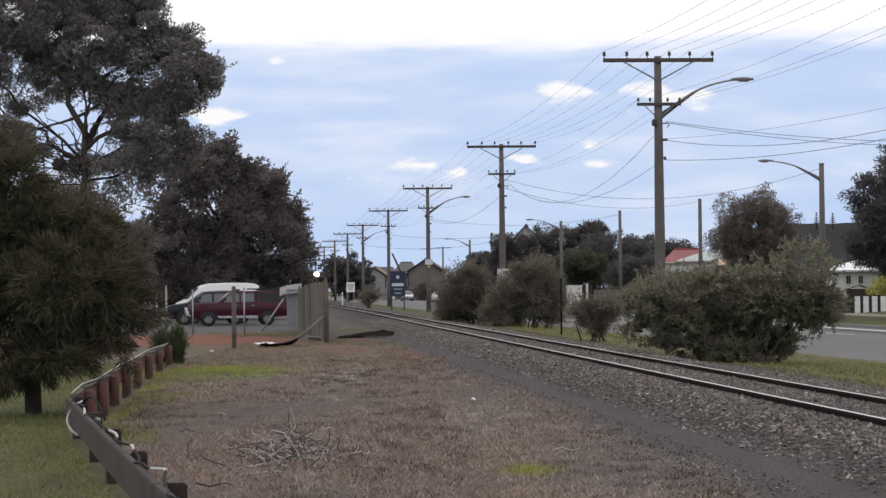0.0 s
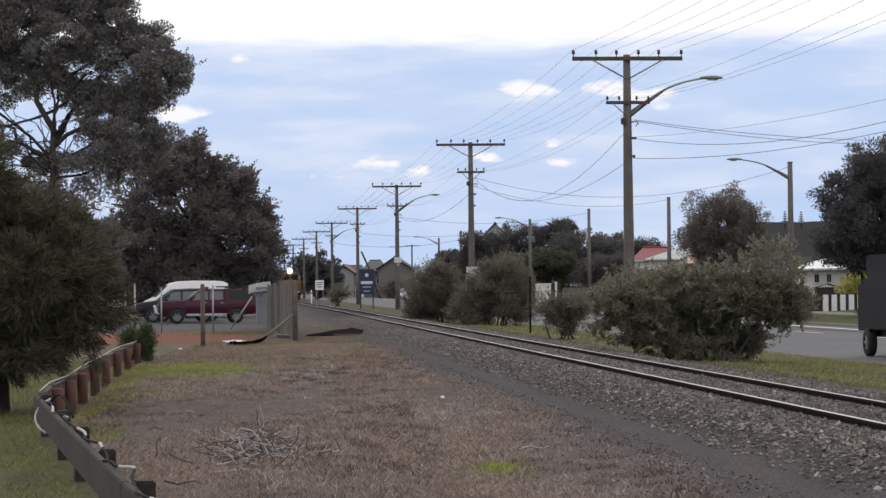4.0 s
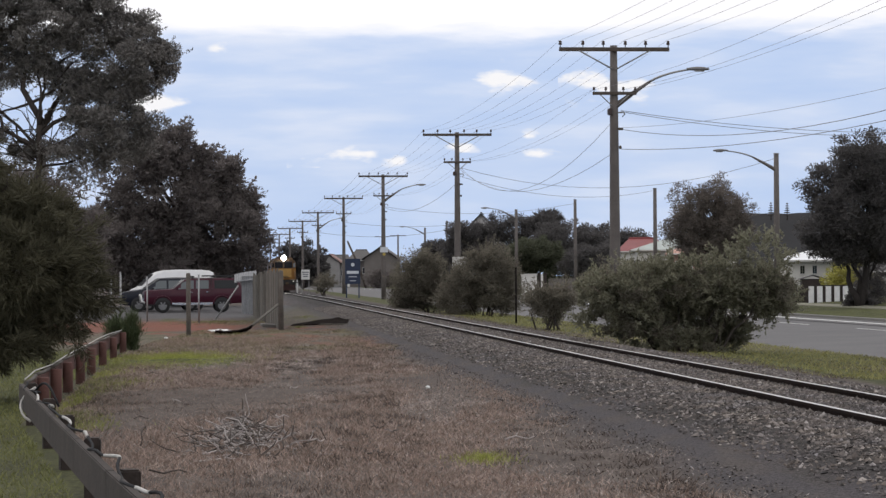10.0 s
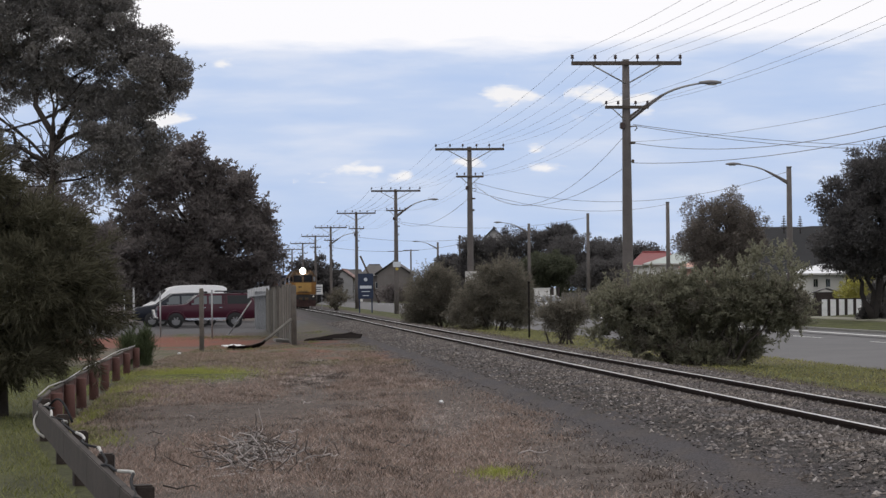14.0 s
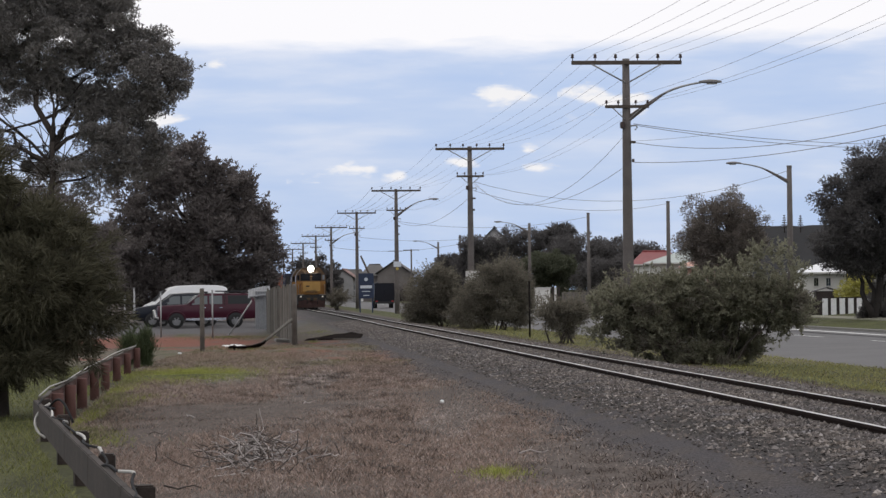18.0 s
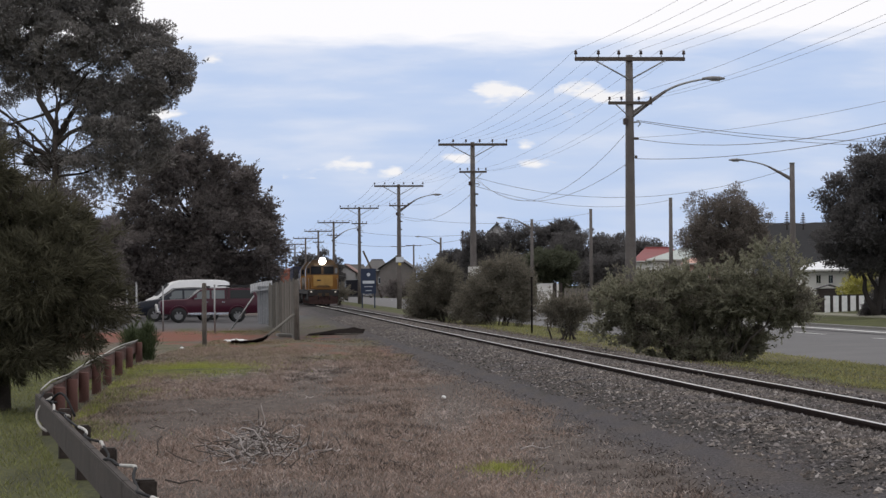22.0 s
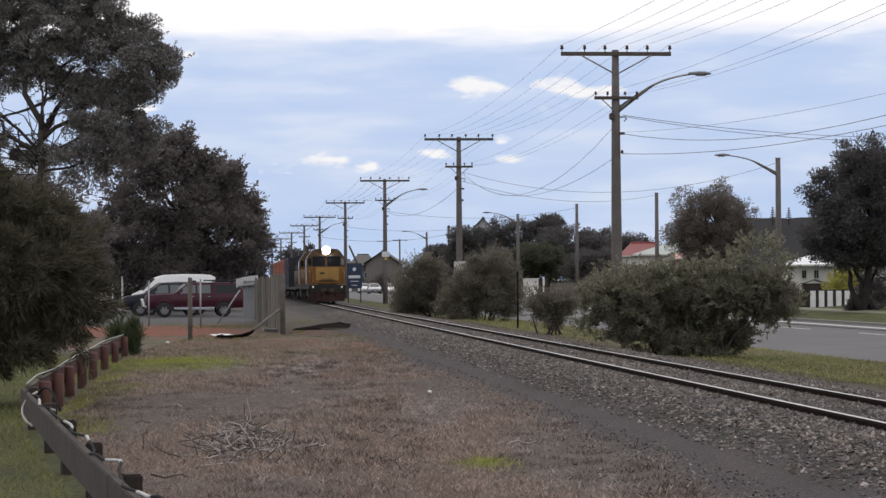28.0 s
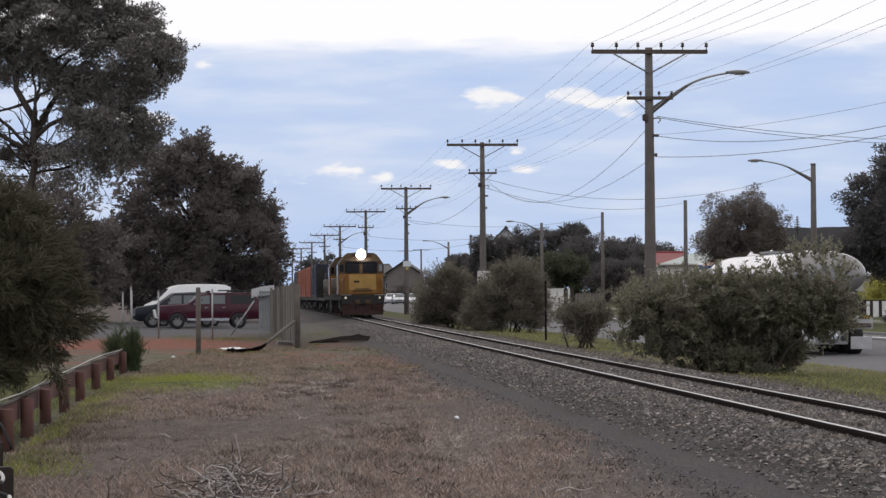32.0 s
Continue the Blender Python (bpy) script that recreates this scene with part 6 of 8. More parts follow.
def vehicle(name, m, label, paint, st, wheels, r, side_windows, screens, category="car", group="", tail=True, bumper=M_BLACKTRIM, wheel_w=0.2, rim=M_RIM, glazed=(0.12, 0.82), face=0, clear=0):
    """Stations run from the nose (least y) to the tail: y, sill, belt, top, half width, half width of the roof."""
    root = thing(name, m, label, category, group)
    bm = bmesh.new()
    rings = []
    for y, zb, zl, zt, hw, ht in st:
        half = [(hw * 0.90, zb), (hw * 0.985, zb + (zl - zb) * 0.25), (hw, zb + (zl - zb) * 0.6), (hw * 0.97, zl), (ht, zt - (zt - zl) * 0.10), (ht * 0.93, zt - 0.012), (ht * 0.45, zt + 0.012)]
        pts = [(px, y, pz) for px, pz in half] + [(-px, y, pz) for px, pz in half[::-1]]
        rings.append([bm.verts.new(p) for p in pts])
    n = len(rings[0])
    for r0, r1 in zip(rings, rings[1:]):
        for k in range(n):
            bm.faces.new((r0[k], r0[(k + 1) % n], r1[(k + 1) % n], r1[k])).smooth = True
    bm.faces.new(rings[0][::-1])
    bm.faces.new(rings[-1])
    body = part("body", bm, paint, root)
    body.data.set_sharp_from_angle(angle=0.5)
    for i, (y0, y1) in enumerate(side_windows):
        for s in (-1, 1):
            bm = bmesh.new()
            a, b = at_station(st, y0), at_station(st, y1)
            cut = [a] + [q for q in st if y0 < q[0] < y1] + [b]
            low, high = [], []
            for q in cut:
                lo, hi = q[4] * 0.97, q[5]
                for row, f in ((low, glazed[0]), (high, glazed[1])):
                    row.append(bm.verts.new((s * (lo + (hi - lo) * f / 0.9 + 0.012), q[0], q[2] + (q[3] - q[2]) * f)))
            for k in range(len(cut) - 1):
                f = (low[k], low[k + 1], high[k + 1], high[k])
                bm.faces.new(f if s < 0 else f[::-1]).smooth = True
            # the first windows get the glass with the through-light in its colour
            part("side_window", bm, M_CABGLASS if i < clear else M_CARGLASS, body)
    for (y0, y1, nm) in screens:
        a, b = at_station(st, y0), at_station(st, y1)
        bm = bmesh.new()
        dy, dz = (b[0] - a[0]), (b[3] - a[3])
        L = math.hypot(dy, dz)
        ny, nz = -dz / L * 0.02, dy / L * 0.02
        cut = [a] + [q for q in st if y0 < q[0] < y1] + [b]
        rows = [[bm.verts.new((sx * q[5] * 0.9, q[0] + ny, q[3] + nz + (0.012 if abs(sx) < 0.6 else 0.0))) for sx in (-1, -0.5, 0.5, 1)] for q in cut]
        for r0, r1 in zip(rows, rows[1:]):
            for k in range(3):
                bm.faces.new((r0[k], r0[k + 1], r1[k + 1], r1[k])).smooth = True
        part(nm, bm, M_SCREEN, body)
    f, e = st[face], st[-1]
    for s in (-1, 1):
        part("headlight", boxm(s * f[4] * 0.74, f[0] + 0.01, f[2] - 0.085, f[4] * 0.44, 0.16, 0.14, bev=0.03), M_HEADL, body)
        part("indicator", boxm(s * f[4] * 0.98, f[0] + 0.06, f[2] - 0.12, 0.08, 0.12, 0.12, bev=0.02), M_BLACKTRIM, body)
        if tail:
            part("tail_lamp", boxm(s * e[4] * 0.82, e[0] - 0.02, e[2] - 0.12, f[4] * 0.24, 0.1, 0.22, bev=0.02), M_TAIL, body)
        part("mirror", boxm(s * (f[4] + 0.1), at_station(st, side_windows[0][0])[0], at_station(st, side_windows[0][0])[2] + 0.08, 0.2, 0.1, 0.14, bev=0.03), paint, body)
        for y in wheels:
            bmm = bmesh.new()
            vs = [bmm.verts.new((s * (at_station(st, y)[4] + 0.004), y + r * 1.18 * math.cos(t), max(r + r * 1.18 * math.sin(t), at_station(st, y)[1]))) for t in (math.pi * k / 12 for k in range(13))]
            bmm.faces.new(vs)
            part("wheel_arch", bmm, M_BLACKTRIM, body)
        for y0, y1 in side_windows[:2]:
            q = at_station(st, (y0 + y1) / 2 + 0.25)
            part("door_handle", boxm(s * (q[4] + 0.01), q[0], q[2] - 0.1, 0.03, 0.16, 0.035, bev=0.01), M_CHROME, body)
        part("sill", boxm(s * st[2][4] * 0.96, (wheels[0] + wheels[1]) / 2, st[2][1] + 0.04, 0.1, (wheels[1] - wheels[0]) - 2.4 * r, 0.1, bev=0.02), bumper, body)
    part("grille", boxm(0, f[0] - 0.01, f[2] - 0.085, f[4] * 0.92, 0.14, 0.11, bev=0.02), M_BLACKTRIM, body)
    part("air_intake", boxm(0, f[0] - 0.115, f[1] + 0.03, f[4] * 1.5, 0.03, 0.08, bev=0.01), M_BLACKTRIM, body)
    part("badge", boxm(0, f[0] - 0.075, f[2] - 0.085, 0.12, 0.02, 0.06, bev=0.005), M_CHROME, body)
    part("front_bumper", boxm(0, f[0] - 0.02, f[1] + 0.09, f[4] * 1.9, 0.2, 0.20, bev=0.05), bumper, body)
    part("rear_bumper", boxm(0, e[0] + 0.02, e[1] + 0.15, e[4] * 1.9, 0.2, 0.22, bev=0.05), bumper, body)
    part("plate_bar", boxm(0, f[0] - 0.125, f[1] + 0.13, 0.36, 0.012, 0.09), M_STEEL, body)
    ws = [wheel_parts(root, s * (at_station(st, y)[4] - wheel_w * 0.42), y, r, wheel_w, s, rim) for y in wheels for s in (-1, 1)]
    return root, ws


PICKUP_ST = [(-2.44, 0.55, 0.93, 0.98, 0.70, 0.64), (-2.38, 0.44, 1.02, 1.07, 0.82, 0.76), (-1.90, 0.40, 1.07, 1.11, 0.88, 0.82), (-1.18, 0.40, 1.10, 1.135, 0.88, 0.80), (-1.03, 0.40, 1.10, 1.17, 0.88, 0.78), (-0.50, 0.40, 1.09, 1.58, 0.88, 0.69), (-0.22, 0.40, 1.09, 1.66, 0.88, 0.70), (0.80, 0.40, 1.09, 1.67, 0.88, 0.70), (2.12, 0.44, 1.09, 1.66, 0.88, 0.70), (2.33, 0.46, 1.08, 1.16, 0.87, 0.74), (2.46, 0.50, 1.04, 1.08, 0.86, 0.72)]
RED_PAINT = car_paint("dark red paint", (0.050, 0.010, 0.020), 0.0)
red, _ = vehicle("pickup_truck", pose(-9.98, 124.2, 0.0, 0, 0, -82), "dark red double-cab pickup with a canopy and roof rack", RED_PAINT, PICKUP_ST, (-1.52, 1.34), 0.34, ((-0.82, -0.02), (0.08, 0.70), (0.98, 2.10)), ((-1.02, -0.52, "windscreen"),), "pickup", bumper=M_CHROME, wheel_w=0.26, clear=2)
for y in (-0.05, 0.95, 1.75):
    part("rack_bar", boxm(0, y, 1.735, 1.38, 0.14, 0.08, bev=0.02), M_BLACKTRIM, red)
for s in (-1, 1):
    part("rack_rail", boxm(s * 0.66, 1.30, 1.775, 0.05, 1.7, 0.06), M_BLACKTRIM, red)
    part("side_step", boxm(s * 0.93, -0.1, 0.40, 0.12, 1.7, 0.06, bev=0.02), M_CHROME, red, "bright side step")
    # added pale tube that draws the sky glint along the windscreen
    part("windscreen_edge", tubem([(s * 0.79, -1.04, 1.15), (s * 0.70, -0.50, 1.59)], 0.030, 6), M_STEEL, red, "pale tube in place of the windscreen glint")
    part("canopy_pillar", boxm(s * 0.80, 0.84, 1.38, 0.06, 0.05, 0.52, Matrix.Rotation(-s * 0.30, 3, "Y")), RED_PAINT, red)
    for y in (-1.52, 1.34):
        part("wheel_flare", tubem([(s * 0.89, y + 0.43 * math.cos(a), 0.40 + 0.41 * math.sin(a)) for a in (math.pi * k / 12 for k in range(13))], 0.035, 6), RED_PAINT, red)
part("canopy_joint", boxm(0, 0.815, 1.38, 1.70, 0.02, 0.62), M_BLACKTRIM, red)
part("bull_bar", tubem([(-0.75, -2.38, 0.5), (-0.78, -2.54, 0.55), (-0.72, -2.57, 0.86), (0.72, -2.57, 0.86), (0.78, -2.54, 0.55), (0.75, -2.38, 0.5)], 0.05, 8), M_FRAME, red)
VAN_ST = [(-2.14, 0.42, 0.95, 1.0, 0.72, 0.66), (-2.02, 0.35, 1.08, 1.14, 0.82, 0.74), (-1.70, 0.33, 1.15, 1.28, 0.84, 0.74), (-1.02, 0.33, 1.18, 1.92, 0.84, 0.70), (-0.72, 0.33, 1.19, 2.05, 0.84, 0.70), (-0.35, 0.33, 1.2, 2.12, 0.84, 0.70), (0.5, 0.33, 1.2, 2.15, 0.84, 0.70), (1.6, 0.35, 1.2, 2.13, 0.84, 0.70), (1.95, 0.35, 1.2, 2.09, 0.84, 0.70), (2.14, 0.42, 1.18, 2.0, 0.82, 0.68)]
vehicle("van", pose(-11.90, 133.6, -0.03, 0, 0, -74), "white high-roof van parked beside the pickup", car_paint("white van paint", (0.72, 0.72, 0.72)), VAN_ST, (-1.35, 1.2), 0.34, ((-1.17, -0.63), (-0.5, 0.5), (0.58, 1.66)), ((-1.67, -1.03, "windscreen"),), "van", glazed=(0.05, 0.56))
MPV_ST = [(-2.15, 0.42, 0.88, 0.92, 0.72, 0.66), (-2.0, 0.32, 0.95, 1.0, 0.84, 0.76), (-1.25, 0.3, 1.04, 1.10, 0.86, 0.78), (-1.0, 0.3, 1.06, 1.15, 0.86, 0.76), (-0.25, 0.3, 1.08, 1.66, 0.86, 0.68), (1.7, 0.32, 1.08, 1.68, 0.86, 0.68), (2.15, 0.4, 1.05, 1.35, 0.82, 0.66)]
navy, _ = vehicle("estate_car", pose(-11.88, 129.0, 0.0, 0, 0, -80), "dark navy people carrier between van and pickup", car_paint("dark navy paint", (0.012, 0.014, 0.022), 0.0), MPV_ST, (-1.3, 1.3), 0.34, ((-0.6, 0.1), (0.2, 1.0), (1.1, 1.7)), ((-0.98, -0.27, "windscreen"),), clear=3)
for s in (-1, 1):
    # roof rail; its stretch down the pillar draws the glint of the windscreen
    part("roof_rail", tubem([(s * 0.72, -0.98, 1.17), (s * 0.69, -0.28, 1.67), (s * 0.69, 0.6, 1.71), (s * 0.69, 1.75, 1.69)], 0.022, 6), M_STEEL, navy, "pale roof rail, front stretch in place of a pillar glint")
    part("fog_lamp", tubem([(s * 0.55, -2.20, 0.5), (s * 0.55, -2.16, 0.5)], 0.07, 10), M_HEADL, navy)
SEDAN_ST = [(-2.40, 0.36, 0.60, 0.63, 0.60, 0.54), (-2.33, 0.26, 0.66, 0.70, 0.78, 0.70), (-2.15, 0.22, 0.73, 0.78, 0.86, 0.78), (-1.70, 0.20, 0.83, 0.88, 0.885, 0.80), (-1.15, 0.20, 0.91, 0.96, 0.89, 0.79), (-0.93, 0.20, 0.93, 0.99, 0.89, 0.76), (-0.55, 0.20, 0.94, 1.24, 0.89, 0.70), (-0.18, 0.20, 0.95, 1.40, 0.89, 0.64), (0.15, 0.20, 0.95, 1.45, 0.89, 0.61), (0.60, 0.20, 0.96, 1.455, 0.89, 0.60), (0.98, 0.20, 0.97, 1.40, 0.89, 0.61), (1.30, 0.20, 0.98, 1.25, 0.89, 0.65), (1.62, 0.22, 0.98, 1.06, 0.88, 0.72), (2.15, 0.26, 0.95, 1.02, 0.85, 0.75), (2.35, 0.34, 0.86, 0.92, 0.78, 0.68)]


def sedan(x, y, rz, label, paint, group="cars on the road"):
    root, ws = vehicle("sedan", pose(x, y, road_height(x, y), 0, 0, rz), label, paint, SEDAN_ST, (-1.4, 1.32), 0.31, ((-0.72, 0.22), (0.30, 1.28)), ((-0.91, -0.12, "windscreen"), (0.97, 1.58, "rear_window")), "car", group, bumper=paint, face=1)
    for s in (-1, 1):
        part("lower_intake", boxm(s * 0.52, -2.435, 0.33, 0.40, 0.04, 0.10, bev=0.02), M_BLACKTRIM, root)
        part("roof_pillar", tubem([(s * 0.85, 0.26, 0.98), (s * 0.63, 0.26, 1.37)], 0.022, 6), M_BLACKTRIM, root)
    part("bumper_strip", boxm(0, -2.445, 0.45, 1.30, 0.03, 0.04, bev=0.01), M_BLACKTRIM, root, "dark strip along the bumper")
    return root, ws


SILVER = car_paint("silver paint", (0.50, 0.50, 0.51), 0.85, 0.22)
WHITE_P = car_paint("white paint", (0.70, 0.70, 0.70))
RED_P = car_paint("bright red paint", (0.32, 0.03, 0.03))
LANE_IN, LANE_OUT = 24.2, 17.7      # middle of each lane, as x at y = 0 along the road
car_a, wheels_a = sedan(LANE_IN - 8, 103, 4.4, "silver sedan driving along the road", SILVER)
car_b, _ = sedan(LANE_IN - 0.0778 * 420, 420, 4.4, "white sedan coming down the road", WHITE_P)
car_c, _ = sedan(LANE_IN - 0.0778 * 318, 318, 4.4, "white sedan on the far side of the road", WHITE_P)
car_d, _ = sedan(LANE_IN - 0.0778 * 440, 440, 4.4, "silver sedan coming down the road", SILVER)
sedan(LANE_IN + 1.9 - 0.0778 * 470, 470, 4.4, "white sedan parked at the far kerb", WHITE_P)
sedan(-16.5, 480, 184.4, "red sedan parked beside the line", RED_P)

# the dark box van that drives away
M_BOXDARK = car_paint("dark box body paint", (0.008, 0.008, 0.012), 0.0, 0.7)
boxvan = thing("box_van", pose(LANE_OUT - 0.0778 * 230, 230, 0), "dark box-bodied van driving away", "van")
part("box_body", boxm(0, -0.3, 1.65, 2.05, 3.6, 1.9, bev=0.04), M_BOXDARK, boxvan)
part("cab", boxm(0, 2.2, 1.25, 1.85, 1.4, 1.5, bev=0.15), M_BOXDARK, boxvan)
part("windscreen", boxm(0, 2.92, 1.65, 1.5, 0.04, 0.55), M_CARGLASS, boxvan)
part("chassis", boxm(0, 0, 0.6, 1.2, 4.6, 0.2), M_BLACKTRIM, boxvan)
part("rear_bumper", boxm(0, -2.15, 0.55, 1.9, 0.12, 0.16, bev=0.02), M_BLACKTRIM, boxvan)
for s in (-1, 1):
    part("rear_door", boxm(s * 0.5, -2.115, 1.65, 0.97, 0.03, 1.8, bev=0.01), M_BOXDARK, boxvan)
    part("tail_lamp", boxm(s * 0.82, -2.13, 0.72, 0.25, 0.06, 0.12), M_TAIL, boxvan)
    for y in (-1.3, 1.9):
        wheel_parts(boxvan, s * 0.84, y, 0.36, 0.22, s)

# ---------- the milk tanker ----------
M_TANK = mat("polished stainless tank", (0.70, 0.68, 0.67), 0.26, 0.95, vary=0.08, scale=1, fine=20, bump=0.03)
M_TANKEND = mat("tank steel with a dark reflection in its colour", (0.26, 0.25, 0.245), 0.30, 0.8, vary=0.15, scale=1)
M_TANKBAND = mat("dull tank band", (0.16, 0.16, 0.16), 0.5, 0.6, vary=0.15)
M_HUB = mat("bright wheel hub", (0.45, 0.45, 0.46), 0.4, 0.4, vary=0.15, bump=0)
M_MUDFLAP = mat("grimy pale rubber", (0.38, 0.38, 0.385), 0.7, vary=0.25)
M_TRUCKW = car_paint("white truck paint", (0.68, 0.68, 0.70))
M_TRUCKB = car_paint("blue truck paint", (0.03, 0.10, 0.24))
M_MAROON = car_paint("dull maroon skirt paint", (0.034, 0.012, 0.015), 0.0, 0.6)
M_MAROONLET = mat("dark shaded lettering", (0.015, 0.008, 0.009), 0.6, vary=0.1, bump=0)
M_LAMPDULL = glassy("dull red lamp glass", (0.055, 0.016, 0.014), 0.3)
M_REDLOGO = mat("faded red emblem", (0.33, 0.04, 0.05), 0.5, vary=0.05)


def tank(root, y0, y1, z, rx, rz, label, emblem):
    """A lying elliptical tank with dished ends, shallower over the coupling, with hatches and a walkway on top."""
    def section(y):
        f = min(max((y + 9.5) / 6.0, 0), 1)
        return z + 0.09 * f, rz * (1 - 0.135 * f)

    bm = bmesh.new()
    n = 28
    prof = [(y0, 0.30), (y0 + 0.03, 0.62), (y0 + 0.08, 0.86), (y0 + 0.15, 0.965), (y0 + 0.26, 1.0), (-9.5, 1.0), (-3.5, 1.0), (y1 - 1.0, 1.0), (y1 - 0.7, 0.97), (y1 - 0.36, 0.86), (y1 - 0.12, 0.66), (y1, 0.34)]
    rings = [[bm.verts.new((rx * f * math.cos(a), y, section(y)[0] + section(y)[1] * f * math.sin(a))) for a in (2 * math.pi * k / n for k in range(n))] for y, f in prof]
    for r0, r1 in zip(rings, rings[1:]):
        for k in range(n):
            bm.faces.new((r0[k], r1[k], r1[(k + 1) % n], r0[(k + 1) % n])).smooth = True
    bm.faces.new(rings[0])
    bm.faces.new(rings[-1][::-1])
    # rear dish gets darker steel in place of the dark reflection on it
    for f in bm.faces:
        if max(v.co.y for v in f.verts) < y0 + 0.2:
            f.material_index = 1
    t = part("tank", bm, [M_TANK, M_TANKEND], root, label)
    bm = bmesh.new()
    yb = y0 + (y1 - y0) * 0.55
    rr = [[bm.verts.new((rx * 1.008 * math.cos(a), yb + dy, section(yb)[0] + section(yb)[1] * 1.008 * math.sin(a))) for a in (2 * math.pi * k / n for k in range(n))] for dy in (-0.03, 0.03)]
    for k in range(n):
        bm.faces.new((rr[0][k], rr[1][k], rr[1][(k + 1) % n], rr[0][(k + 1) % n]))
    part("band", bm, M_TANKBAND, t)
    for f in (0.22, 0.56, 0.80):
        y = y0 + (y1 - y0) * f
        part("hatch", tubem([(0, y, z + rz - 0.03), (0, y, z + rz + 0.05), (0, y, z + rz + 0.07)], [0.2, 0.2, 0.1], 14), M_TANK, t)
        part("valve", tubem([(0.0, y + 0.3, z + rz - 0.02), (0.0, y + 0.3, z + rz + 0.09), (0.0, y + 0.3, z + rz + 0.15)], [0.09, 0.07, 0.04], 8), M_CHROME, t)
    part("walkway", boxm(0, (y0 + y1) / 2 + 1.0, z + rz + 0.06, 0.5, 1.5, 0.08, bev=0.02), M_STEEL, t)
    for s in (-1, 1):
        zc, rr_z = section(emblem)
        for mt, a0, a1, half, lift in ((M_REDLOGO, -0.40, 0.22, 0.55, 1.012), (M_PALE, -0.02, 0.12, 0.38, 1.018), (M_PALE, -0.26, -0.14, 0.30, 1.018)):
            bm = bmesh.new()
            rr = [[bm.verts.new((s * rx * lift * math.cos(a), emblem + dy, zc + rr_z * lift * math.sin(a))) for a in (a0 + (a1 - a0) * q / 4 for q in range(5))] for dy in (-half, half)]
            for k in range(4):
                bm.faces.new((rr[0][k], rr[0][k + 1], rr[1][k + 1], rr[1][k]))
            part("emblem", bm, mt, t)
    return t


truck = thing("tank_truck", pose(LANE_OUT - 0.0778 * 70, 70, -0.25), "white and blue truck with a polished steel tank", "truck", "milk tanker")
# the truck drives towards +y; the front axle is at y = 0
part("chassis", boxm(0, -1.6, 0.80, 0.9, 6.6, 0.3), M_BLACKTRIM, truck)
cab_t = part("cab", boxm(0, -0.28, 1.84, 2.34, 1.46, 1.58, bev=0.12), M_TRUCKW, truck)
part("cab_roof", boxm(0, -0.22, 2.66, 2.2, 1.4, 0.14, bev=0.06), M_TRUCKB, cab_t, "blue roof fairing")
bm = boxm(0, 1.12, 1.14, 2.0, 1.5, 0.62, bev=0.14)
for v in bm.verts:
    if v.co.z > 1.2:
        v.co.z -= 0.16 * (v.co.y - 0.4)
part("bonnet", bm, M_TRUCKW, cab_t)
part("front_bumper", boxm(0, 1.95, 0.6, 2.2, 0.25, 0.4, bev=0.06), M_STEEL, cab_t)
part("windscreen", boxm(0, 0.46, 2.15, 2.0, 0.05, 0.7), M_CARGLASS, cab_t)
